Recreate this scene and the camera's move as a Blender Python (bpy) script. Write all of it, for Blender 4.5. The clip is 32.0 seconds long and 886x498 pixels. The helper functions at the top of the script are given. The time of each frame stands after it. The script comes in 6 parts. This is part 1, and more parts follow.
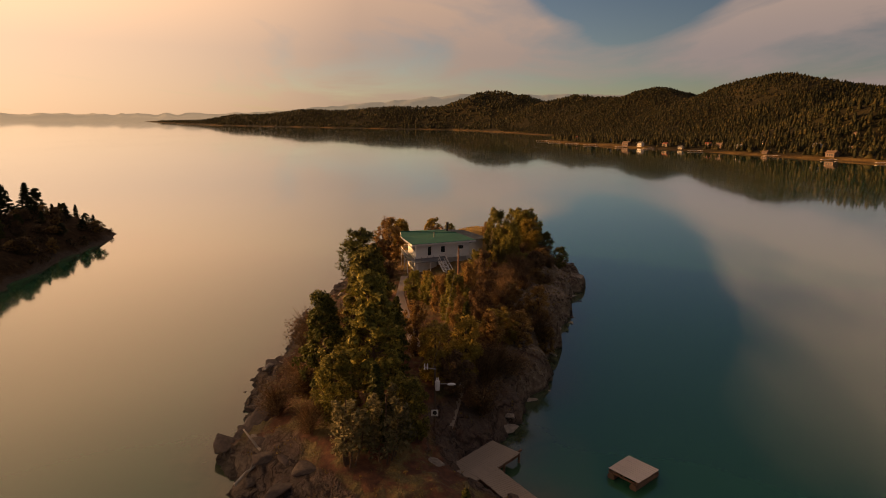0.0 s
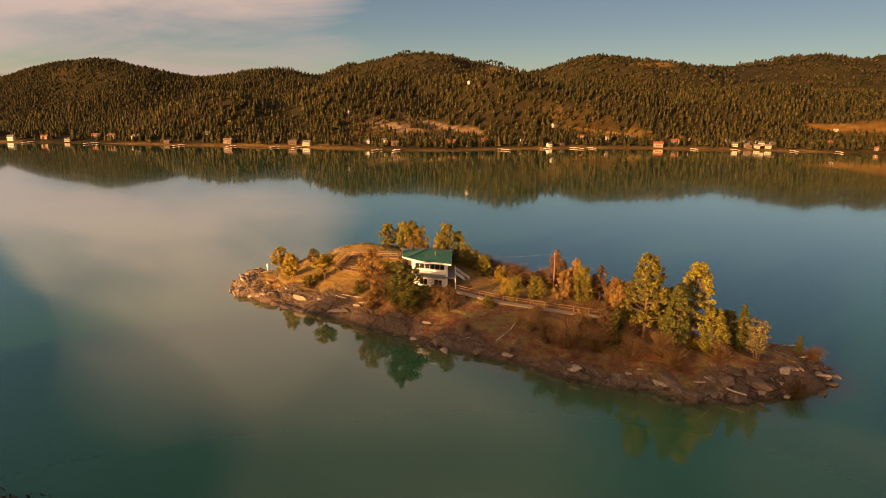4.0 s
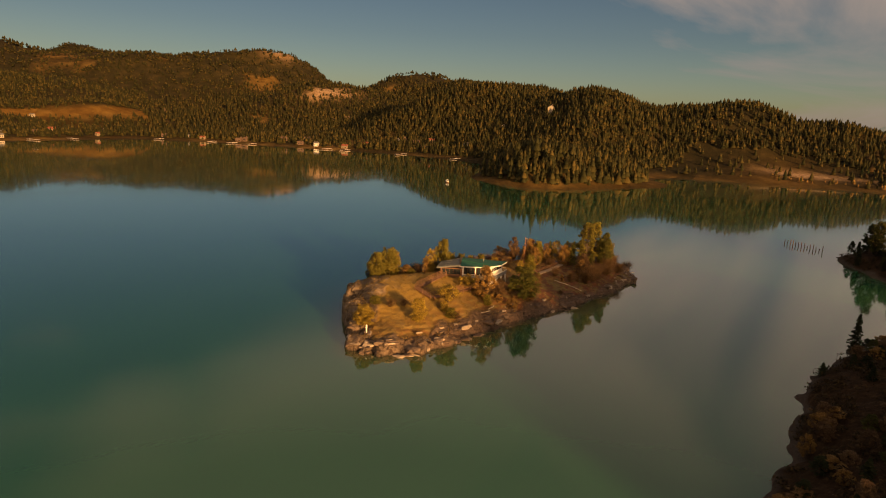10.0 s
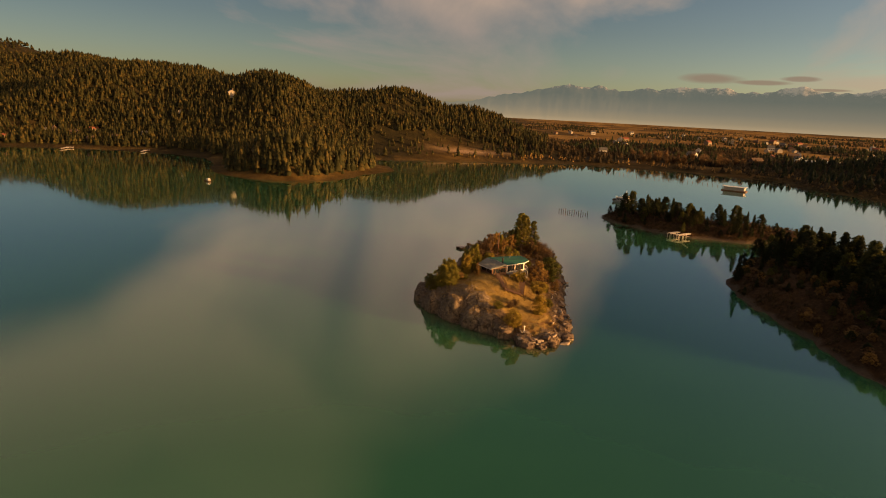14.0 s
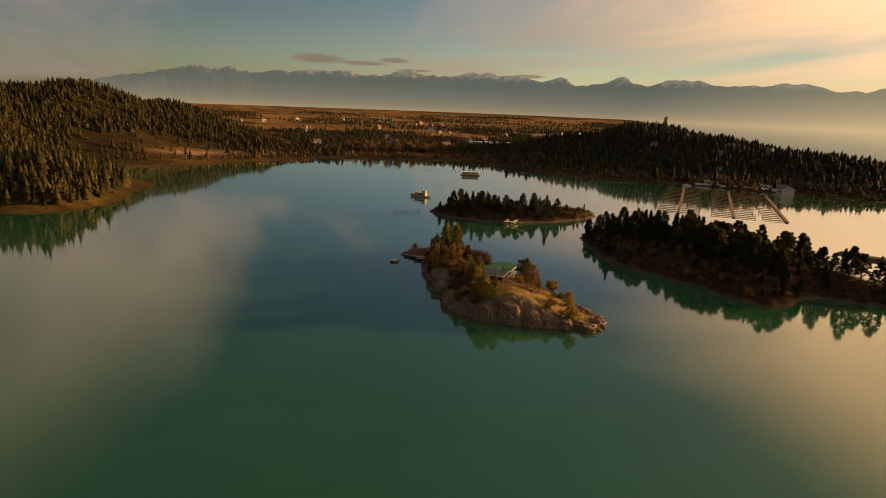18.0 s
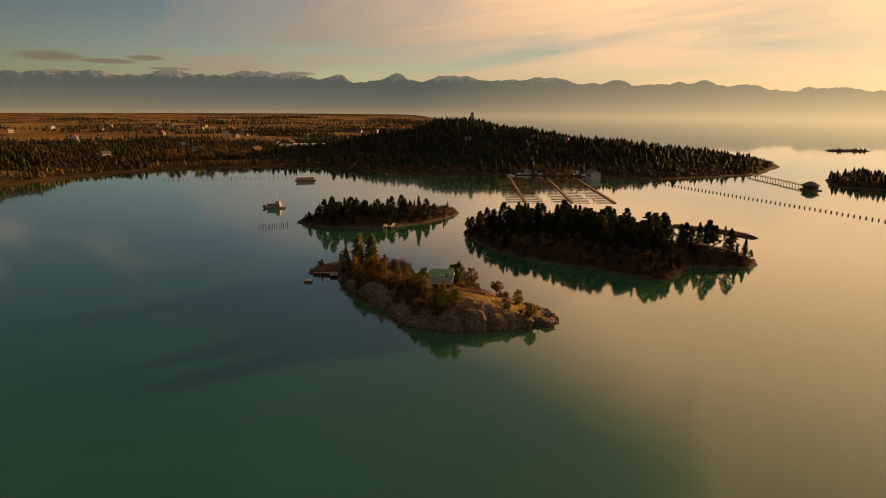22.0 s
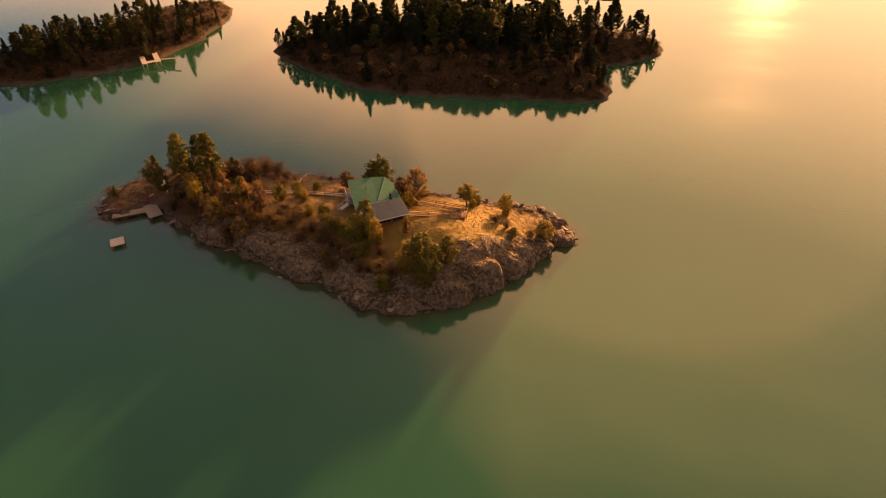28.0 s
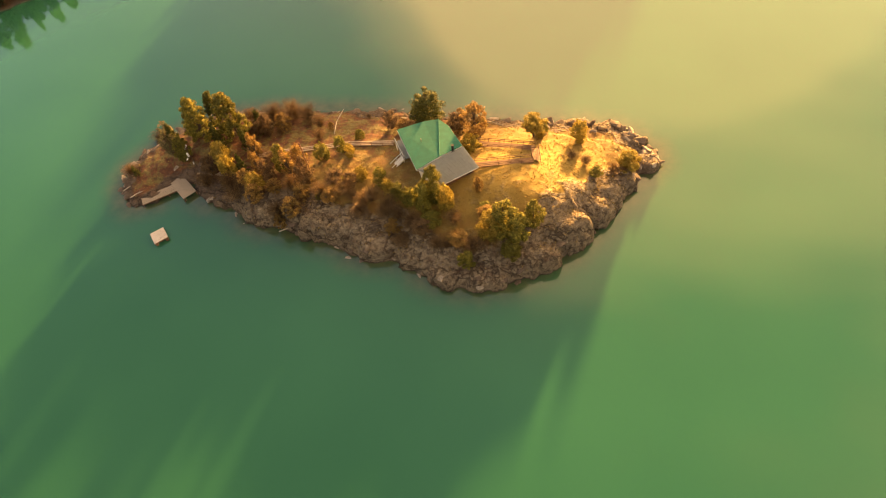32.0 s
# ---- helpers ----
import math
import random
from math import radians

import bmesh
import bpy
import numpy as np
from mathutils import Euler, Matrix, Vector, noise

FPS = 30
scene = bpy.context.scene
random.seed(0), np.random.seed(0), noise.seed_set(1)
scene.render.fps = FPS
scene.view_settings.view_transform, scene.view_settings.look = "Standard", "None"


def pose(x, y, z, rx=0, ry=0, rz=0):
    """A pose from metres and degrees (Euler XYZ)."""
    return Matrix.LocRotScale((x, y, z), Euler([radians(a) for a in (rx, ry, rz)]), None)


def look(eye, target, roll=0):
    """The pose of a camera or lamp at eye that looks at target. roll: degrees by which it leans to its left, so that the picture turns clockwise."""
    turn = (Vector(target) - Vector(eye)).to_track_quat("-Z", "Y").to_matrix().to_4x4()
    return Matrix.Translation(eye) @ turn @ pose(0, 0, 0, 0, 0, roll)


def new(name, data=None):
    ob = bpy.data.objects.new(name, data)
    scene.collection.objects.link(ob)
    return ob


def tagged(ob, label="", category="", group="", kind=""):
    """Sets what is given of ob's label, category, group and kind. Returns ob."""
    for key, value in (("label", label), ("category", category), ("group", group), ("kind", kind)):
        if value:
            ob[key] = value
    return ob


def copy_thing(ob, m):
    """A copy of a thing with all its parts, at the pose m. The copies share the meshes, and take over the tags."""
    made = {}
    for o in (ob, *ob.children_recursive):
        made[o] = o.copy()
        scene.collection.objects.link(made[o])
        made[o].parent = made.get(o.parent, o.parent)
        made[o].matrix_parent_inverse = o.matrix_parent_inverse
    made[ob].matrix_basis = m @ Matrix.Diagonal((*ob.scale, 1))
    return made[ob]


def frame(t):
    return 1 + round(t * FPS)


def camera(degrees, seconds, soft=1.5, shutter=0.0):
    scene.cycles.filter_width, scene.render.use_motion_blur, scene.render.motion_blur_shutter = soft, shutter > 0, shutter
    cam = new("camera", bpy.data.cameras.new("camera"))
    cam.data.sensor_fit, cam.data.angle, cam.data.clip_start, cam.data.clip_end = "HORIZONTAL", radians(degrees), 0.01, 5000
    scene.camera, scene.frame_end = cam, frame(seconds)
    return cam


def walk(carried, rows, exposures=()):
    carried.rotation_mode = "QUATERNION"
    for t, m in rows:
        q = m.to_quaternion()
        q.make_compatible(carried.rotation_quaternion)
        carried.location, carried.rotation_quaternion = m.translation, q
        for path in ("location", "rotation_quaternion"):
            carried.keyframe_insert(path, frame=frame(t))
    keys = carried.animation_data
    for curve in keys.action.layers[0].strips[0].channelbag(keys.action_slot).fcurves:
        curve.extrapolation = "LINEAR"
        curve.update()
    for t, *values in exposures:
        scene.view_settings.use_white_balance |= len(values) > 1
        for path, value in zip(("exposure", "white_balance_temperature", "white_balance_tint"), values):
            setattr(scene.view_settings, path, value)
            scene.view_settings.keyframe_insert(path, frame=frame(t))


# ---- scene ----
cam = camera(72.0, 32.0, 1.0)
PATH = [
    (0, (-112.822, -1.902, 30.434), (-110.866, -1.943, 30.020), 0.68),
    (0.5, (-110.939, 11.973, 30.557), (-109.006, 11.679, 30.135), 1.00),
    (1, (-108.487, 25.536, 30.982), (-106.611, 24.989, 30.556), 1.06),
    (1.5, (-105.197, 38.979, 31.752), (-103.412, 38.184, 31.326), 0.91),
    (2, (-100.625, 52.062, 32.679), (-98.960, 51.040, 32.252), 0.63),
    (2.5, (-94.710, 64.803, 33.806), (-93.193, 63.573, 33.377), 0.40),
    (3, (-87.267, 77.236, 35.384), (-85.928, 75.815, 34.949), 0.24),
    (3.5, (-78.317, 89.604, 37.136), (-77.178, 88.020, 36.696), 0.26),
    (5.5, (-21.454, 129.984, 44.972), (-21.321, 128.037, 44.532), 3.37),
    (6, (-4.070, 129.752, 44.477), (-4.180, 127.803, 44.042), 3.31),
    (6.5, (12.838, 129.138, 44.160), (12.499, 127.215, 43.729), 3.27),
    (7, (29.312, 127.755, 44.022), (28.763, 125.880, 43.594), 3.21),
    (7.5, (45.380, 125.276, 44.207), (44.633, 123.470, 43.782), 3.02),
    (8, (61.046, 121.460, 44.743), (60.121, 119.739, 44.317), 2.85),
    (8.5, (76.139, 116.269, 45.447), (75.052, 114.644, 45.020), 2.76),
    (9, (90.484, 109.645, 46.28), (89.253, 108.127, 45.854), 2.7),
    (9.5, (103.375, 101.594, 47.33), (102.018, 100.19, 46.901), 2.7),
    (10, (115.658, 92.299, 48.119), (114.187, 91.016, 47.687), 2.7),
    (10.5, (127.251, 81.87, 48.67), (125.677, 80.716, 48.235), 2.7),
    (11, (137.651, 70.482, 49.17), (135.989, 69.46, 48.734), 2.7),
    (11.5, (146.8, 58.41, 49.711), (145.058, 57.529, 49.275), 2.6),
    (12, (155.201, 45.418, 50.424), (153.392, 44.685, 49.987), 2.6),
    (12.5, (162.757, 31.987, 51.341), (160.895, 31.404, 50.904), 2.5),
    (13, (169.57, 17.94, 52.615), (167.667, 17.509, 52.176), 2.4),
    (13.5, (175.155, 3.21, 54.324), (173.225, 2.933, 53.88), 2.7),
    (14, (179.321, -11.861, 56.092), (177.377, -11.984, 55.64), 2.9),
    (14.5, (182.523, -26.858, 57.496), (180.575, -26.828, 57.044), 2.9),
    (15, (184.542, -42.0, 58.547), (182.603, -41.814, 58.093), 2.9),
    (15.5, (184.252, -57.702, 60.128), (182.333, -57.369, 59.674), 2.7),
    (17.5, (177.283, -119.328, 68.359), (175.541, -118.462, 67.894), 2.3),
    (18, (173.18, -133.51, 69.5), (171.498, -132.532, 69.035), 2.2),
    (18.5, (167.552, -146.617, 70.449), (165.935, -145.535, 69.983), 2.0),
    (19, (161.307, -158.831, 71.331), (159.762, -157.65, 70.865), 1.9),
    (19.5, (155.763, -169.822, 72.087), (154.287, -168.556, 71.622), 1.5),
    (20, (152.094, -177.82, 72.45), (150.692, -176.47, 71.987), 1.4),
    (20.5, (148.894, -181.525, 72.491), (147.553, -180.114, 72.031), 1.1),
    (21, (144.969, -181.022, 72.358), (143.669, -179.573, 71.9), 0.9),
    (21.5, (139.998, -177.64, 72.149), (138.727, -176.166, 71.692), 0.7),
    (22, (134.202, -172.199, 72.14), (132.959, -170.701, 71.681), 0.5),
    (22.5, (127.438, -165.348, 72.426), (126.226, -163.827, 71.961), 0.4),
    (23, (119.736, -157.844, 72.985), (118.562, -156.297, 72.506), 0.3),
    (23.5, (111.397, -150.465, 73.913), (110.267, -148.895, 73.406), 0.3),
    (24, (102.733, -144.384, 74.041), (101.652, -142.792, 73.496), 0.3),
    (24.5, (92.871, -139.636, 73.125), (91.863, -138.014, 72.531), 0.3),
    (25, (82.266, -135.203, 73.042), (81.349, -133.561, 72.361), -0.1),
    (25.5, (71.765, -131.119, 73.504), (70.948, -129.466, 72.728), -0.3),
    (26, (61.315, -127.424, 74.377), (60.628, -125.759, 73.508), -0.1),
    (26.5, (50.983, -123.732, 76.09), (50.431, -122.067, 75.131), 0.4),
    (28.5, (26.706, -112.2, 88.897), (26.44, -110.716, 87.583), -1.2),
    (29, (23.362, -107.008, 90.55), (23.116, -105.595, 89.156), -2.6),
    (29.5, (21.182, -102.329, 92.351), (20.931, -100.988, 90.888), -4.5),
    (30, (19.68, -98.277, 94.151), (19.414, -97.002, 92.633), -6.2),
    (30.5, (18.255, -94.786, 95.82), (17.974, -93.572, 94.256), -8.1),
    (31, (16.332, -91.768, 97.316), (16.048, -90.608, 95.711), -9.4),
    (31.5, (13.926, -89.373, 98.608), (13.651, -88.251, 96.975), -9.8),
    (32, (11.177, -87.482, 99.709), (10.918, -86.385, 98.057), -9.9),
]
EXPOSURE = [(0, 0.8, 7700, 22), (2, 1.52, 8200, 22), (3, 1.7, 8200, 20), (6, 1.45, 7800, 21), (7.5, 1.25, 7900, 20), (9, 0.95, 7900, 15), (13, 1.05, 8300, 16), (15, 1.05, 8200, 14), (18, 0.85, 7900, 12), (20, 0.7, 8000, 14), (23, 0.6, 8100, 16), (24.1, 0.58, 8250, 19), (25, 0.38, 8350, 23), (26, 0.95, 8800, 29), (28.5, 1.85, 9500, 34), (30, 2.42, 9500, 18), (32, 3.12, 9400, 6)]
walk(cam, [(t, look(eye, target, roll)) for t, eye, target, roll in PATH], EXPOSURE)

# world, sun
SUN_AZ, SUN_EL = radians(16.0), radians(8.0)
world = bpy.data.worlds.new("sky")
scene.world = world
world.use_nodes = True


def sky_nodes():
    nt = world.node_tree
    nt.nodes.clear()
    N, L = nt.nodes.new, nt.links.new

    def mth(op, a, c=0.0, clamp=False):
        m = N("ShaderNodeMath"); m.operation, m.use_clamp = op, clamp
        for i, v in enumerate((a, c)):
            if isinstance(v, (int, float)):
                m.inputs[i].default_value = v
            else:
                L(v, m.inputs[i])
        return m.outputs[0]

    def tint(v, stops):
        r = N("ShaderNodeValToRGB")
        while len(r.color_ramp.elements) < len(stops):
            r.color_ramp.elements.new(0.5)
        for k, (q, c) in zip(r.color_ramp.elements, stops):
            k.position, k.color = q, (*c, 1)
        L(v, r.inputs[0])
        return r.outputs[0]

    def blend(f, a, c, mode="MIX"):
        m = N("ShaderNodeMix"); m.data_type, m.blend_type = "RGBA", mode
        for s, v in (("Factor", f), ("A", a), ("B", c)):
            if isinstance(v, (int, float)):
                m.inputs[s].default_value = v
            elif isinstance(v, tuple):
                m.inputs[s].default_value = (*v, 1)
            else:
                L(v, m.inputs[s])
        return m.outputs["Result"]

    out, bg = N("ShaderNodeOutputWorld"), N("ShaderNodeBackground")
    sky = N("ShaderNodeTexSky")
    sky.sky_type, sky.sun_disc = "NISHITA", False
    sky.sun_elevation, sky.sun_rotation = SUN_EL, SUN_AZ
    sky.altitude, sky.air_density, sky.dust_density, sky.ozone_density = 900, 1.0, 1.2, 1.5
    tc, sep = N("ShaderNodeTexCoord"), N("ShaderNodeSeparateXYZ")
    L(tc.outputs["Generated"], sep.inputs[0])
    up = mth("MAXIMUM", sep.outputs["Z"], 0.0)
    den = mth("ADD", up, 0.1)
    div, comb = N("ShaderNodeVectorMath"), N("ShaderNodeCombineXYZ")
    div.operation = "DIVIDE"
    for i in range(3):
        L(den, comb.inputs[i])
    L(tc.outputs["Generated"], div.inputs[0]); L(comb.outputs[0], div.inputs[1])
    mp = N("ShaderNodeMapping"); mp.inputs["Scale"].default_value = (0.5, 1.0, 0.0); mp.inputs["Rotation"].default_value = (0, 0, 0.75)
    L(div.outputs[0], mp.inputs[0])
    n1 = N("ShaderNodeTexNoise")
    n1.inputs["Scale"].default_value, n1.inputs["Detail"].default_value, n1.inputs["Roughness"].default_value, n1.inputs["Distortion"].default_value = 0.55, 8, 0.55, 0.7
    L(mp.outputs[0], n1.inputs["Vector"])
    # angle from the sun, 1 towards it and 0 opposite
    dot = N("ShaderNodeVectorMath"); dot.operation = "DOT_PRODUCT"
    L(tc.outputs["Generated"], dot.inputs[0]); dot.inputs[1].default_value = (math.sin(SUN_AZ) * math.cos(SUN_EL), math.cos(SUN_AZ) * math.cos(SUN_EL), math.sin(SUN_EL))
    toward = mth("MULTIPLY_ADD", dot.outputs["Value"], 0.5); toward.node.inputs[2].default_value = 0.5
    # thin clouds overhead, thicker on the sunward side, with a clear band low behind
    high = mth("MULTIPLY", mth("SUBTRACT", up, 0.09), 6.0, True)
    cover = mth("ADD", n1.outputs["Fac"], mth("MULTIPLY", mth("SUBTRACT", toward, 0.62), 0.42))
    cover = mth("ADD", cover, mth("MULTIPLY", mth("SUBTRACT", high, 0.5), 0.06))
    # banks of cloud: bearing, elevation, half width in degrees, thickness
    # several lie out of view, added to brighten or darken the water's reflections
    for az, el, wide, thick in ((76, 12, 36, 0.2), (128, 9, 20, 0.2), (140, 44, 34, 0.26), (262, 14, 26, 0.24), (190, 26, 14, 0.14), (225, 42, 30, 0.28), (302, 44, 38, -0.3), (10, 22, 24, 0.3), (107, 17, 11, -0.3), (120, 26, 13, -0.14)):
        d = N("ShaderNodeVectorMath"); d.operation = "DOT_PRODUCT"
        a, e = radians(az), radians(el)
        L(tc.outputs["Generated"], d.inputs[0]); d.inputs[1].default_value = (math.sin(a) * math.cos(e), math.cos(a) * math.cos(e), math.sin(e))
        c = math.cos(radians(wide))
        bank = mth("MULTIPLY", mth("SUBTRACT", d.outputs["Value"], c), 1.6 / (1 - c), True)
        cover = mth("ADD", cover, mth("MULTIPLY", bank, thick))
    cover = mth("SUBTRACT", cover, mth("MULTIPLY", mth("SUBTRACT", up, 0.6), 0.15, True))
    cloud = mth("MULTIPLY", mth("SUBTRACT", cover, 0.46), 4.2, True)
    veil = tint(toward, [(0.0, (0.23, 0.19, 0.175)), (0.45, (0.29, 0.235, 0.2)), (0.7, (0.4, 0.28, 0.19)), (0.88, (1.0, 0.66, 0.38)), (1.0, (1.1, 0.74, 0.42))])
    veil = blend(1.0, veil, (VEIL, VEIL, VEIL), "MULTIPLY")
    # veil raised overhead, out of view, to fill shaded ground; dimmed near the horizon
    veil = blend(1.0, veil, tint(up, [(0.0, (0.6, 0.64, 0.75)), (0.1, (0.68, 0.73, 0.85)), (0.2, (1.1, 1.08, 1.04)), (0.38, (1.08, 1.06, 1.02)), (0.52, (0.72, 0.72, 0.72)), (0.72, (1.25, 1.22, 1.15)), (1.0, (1.3, 1.27, 1.2))]), "MULTIPLY")
    air = blend(1.0, sky.outputs[0], tint(toward, [(0.0, (0.27, 0.3, 0.335)), (0.35, (0.35, 0.38, 0.41)), (0.7, (0.72, 0.75, 0.79)), (1.0, (0.45, 0.45, 0.45))]), "MULTIPLY")
    air = blend(1.0, air, tint(up, [(0.03, (1.0, 1.0, 1.0)), (0.12, (0.78, 0.8, 0.84)), (0.32, (0.58, 0.62, 0.7)), (0.6, (0.75, 0.78, 0.82)), (1.0, (0.9, 0.9, 0.9))]), "MULTIPLY")
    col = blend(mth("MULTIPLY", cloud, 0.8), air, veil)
    glow = mth("POWER", toward, 9.0)
    col = blend(mth("MULTIPLY", glow, 0.5), col, (VEIL * 0.7, VEIL * 0.52, VEIL * 0.33))
    # small lens-shaped clouds low over the western range: bearing, elevation, half width, half height in degrees
    bearing = mth("MULTIPLY", mth("ARCTAN2", sep.outputs["X"], sep.outputs["Y"]), 180 / math.pi)
    wisp = mth("MULTIPLY", mth("SUBTRACT", n1.outputs["Fac"], 0.5), 1.6)
    for az, el, wide, tall in ((-64.9, 3.55, 1.5, 0.24), (-67.6, 3.2, 2.3, 0.22), (-71.5, 3.45, 2.9, 0.5), (-63.1, 2.75, 1.8, 0.12), (-52.6, 2.6, 1.7, 0.2), (-72.2, 2.1, 1.6, 0.26)):
        across = mth("DIVIDE", mth("SUBTRACT", bearing, az), wide)
        along = mth("DIVIDE", mth("SUBTRACT", sep.outputs["Z"], math.sin(radians(el))), math.sin(radians(tall)))
        size = mth("ADD", mth("MULTIPLY", across, across), mth("MULTIPLY", along, along))
        lens = mth("MULTIPLY", mth("SUBTRACT", mth("ADD", wisp, 1.0), size), 1.4, True)
        col = blend(mth("MULTIPLY", lens, 0.75), col, (VEIL * 0.13, VEIL * 0.1, VEIL * 0.085))
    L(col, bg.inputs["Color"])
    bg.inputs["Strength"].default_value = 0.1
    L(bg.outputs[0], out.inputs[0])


VEIL = 9.0
sky_nodes()
sun = new("sun", bpy.data.lights.new("sun", "SUN"))
sun.data.energy, sun.data.angle, sun.data.color = 4.8, radians(3.5), (1.0, 0.56, 0.23)
sun.matrix_basis = look((math.sin(SUN_AZ) * 300, math.cos(SUN_AZ) * 300, math.tan(SUN_EL) * 300), (0, 0, 0))


# materials
def material(name, build):
    m = bpy.data.materials.new(name)
    m.use_nodes = True
    nt = m.node_tree
    build(nt, nt.nodes["Principled BSDF"], nt.nodes.new, nt.links.new)
    return m


def noise_tex(N, L, scale, detail=4, rough=0.6, coord="Object", stretch=None):
    tc, n = N("ShaderNodeTexCoord"), N("ShaderNodeTexNoise")
    n.inputs["Scale"].default_value, n.inputs["Detail"].default_value, n.inputs["Roughness"].default_value = scale, detail, rough
    if stretch:
        mp = N("ShaderNodeMapping"); mp.inputs["Scale"].default_value = stretch
        L(tc.outputs[coord], mp.inputs[0]); L(mp.outputs[0], n.inputs["Vector"])
    else:
        L(tc.outputs[coord], n.inputs["Vector"])
    return n.outputs["Fac"]


def ramp_of(N, L, fac, stops):
    r = N("ShaderNodeValToRGB")
    e = r.color_ramp.elements
    while len(e) < len(stops):
        e.new(0.5)
    for k, (pos, col) in zip(e, stops):
        k.position, k.color = pos, (*col, 1)
    L(fac, r.inputs[0])
    return r.outputs[0]


def mix_col(N, L, fac, a, b, mode="MIX"):
    m = N("ShaderNodeMix"); m.data_type, m.blend_type = "RGBA", mode
    for sock, v in (("Factor", fac), ("A", a), ("B", b)):
        if isinstance(v, (int, float)):
            m.inputs[sock].default_value = v
        elif isinstance(v, tuple):
            m.inputs[sock].default_value = (*v, 1)
        else:
            L(v, m.inputs[sock])
    return m.outputs["Result"]


def math_of(N, L, op, a, b=0.0, clamp=False):
    m = N("ShaderNodeMath"); m.operation, m.use_clamp = op, clamp
    for i, v in enumerate((a, b)):
        if isinstance(v, (int, float)):
            m.inputs[i].default_value = v
        else:
            L(v, m.inputs[i])
    return m.outputs[0]


def bump_of(N, L, p, fac, strength, dist):
    b = N("ShaderNodeBump")
    b.inputs["Strength"].default_value, b.inputs["Distance"].default_value = strength, dist
    L(fac, b.inputs["Height"]); L(b.outputs[0], p.inputs["Normal"])


def plain(name, col, rough=0.7, metal=0.0, scale=6.0, var=0.35, bump=0.3, stretch=None):
    """A painted or raw surface with grain and blotches."""
    def build(nt, p, N, L):
        a = noise_tex(N, L, scale, 5, 0.65, stretch=stretch)
        b = noise_tex(N, L, scale * 0.13, 2)
        dark = tuple(c * (1 - var) for c in col)
        lite = tuple(min(1, c * (1 + var * 0.6)) for c in col)
        c1 = ramp_of(N, L, a, [(0.25, dark), (0.75, lite)])
        c2 = mix_col(N, L, 0.35, c1, ramp_of(N, L, b, [(0.3, dark), (0.7, col)]))
        L(c2, p.inputs["Base Color"])
        p.inputs["Roughness"].default_value, p.inputs["Metallic"].default_value = rough, metal
        if bump:
            bump_of(N, L, p, a, bump, 0.03)
    return material(name, build)


def foliage(name, a, b, c, rand="island"):
    """Leaves: hue varies from clump to clump and from tree to tree."""
    def build(nt, p, N, L):
        g, o = N("ShaderNodeNewGeometry"), N("ShaderNodeObjectInfo")
        c1 = ramp_of(N, L, g.outputs["Random Per Island"], [(0.0, a), (0.6, b), (1.0, c)])
        hs = N("ShaderNodeHueSaturation")
        v = math_of(N, L, "MULTIPLY_ADD", o.outputs["Random"], 0.5)
        v.node.inputs[2].default_value = 0.75
        L(v, hs.inputs["Value"]); L(c1, hs.inputs["Color"])
        L(hs.outputs[0], p.inputs["Base Color"])
        p.inputs["Roughness"].default_value = 0.75
        p.inputs["Specular IOR Level"].default_value = 0.2
        tr = N("ShaderNodeBsdfTranslucent"); mx = N("ShaderNodeMixShader")
        mx.inputs[0].default_value = 0.27
        L(hs.outputs[0], tr.inputs[0]); L(p.outputs[0], mx.inputs[1]); L(tr.outputs[0], mx.inputs[2])
        L(mx.outputs[0], nt.nodes["Material Output"].inputs[0])
    return material(name, build)


def build_water(nt, p, N, L):
    at = N("ShaderNodeAttribute"); at.attribute_name = "shallow"
    big = noise_tex(N, L, 0.012, 3, coord="Object")
    deep = ramp_of(N, L, big, [(0.35, (0.016, 0.09, 0.043)), (0.65, (0.023, 0.112, 0.053))])
    bed = ramp_of(N, L, noise_tex(N, L, 0.35, 5, coord="Object"), [(0.35, (0.05, 0.045, 0.022)), (0.7, (0.12, 0.085, 0.04))])
    L(mix_col(N, L, at.outputs["Fac"], deep, bed), p.inputs["Base Color"])
    p.inputs["IOR"].default_value = 1.4
    p.inputs["Coat Weight"].default_value, p.inputs["Coat IOR"].default_value, p.inputs["Coat Roughness"].default_value = 1.0, 1.33, 0.04
    wind = ramp_of(N, L, noise_tex(N, L, 0.006, 4, 0.6, "Object", (1.0, 2.2, 1.0)), [(0.4, (0.05,) * 3), (0.7, (0.12,) * 3)])
    L(wind, p.inputs["Roughness"])
    fine = noise_tex(N, L, 0.9, 3, 0.6, "Object", (1.0, 1.6, 1.0))
    bump_of(N, L, p, fine, 0.06, 0.12)


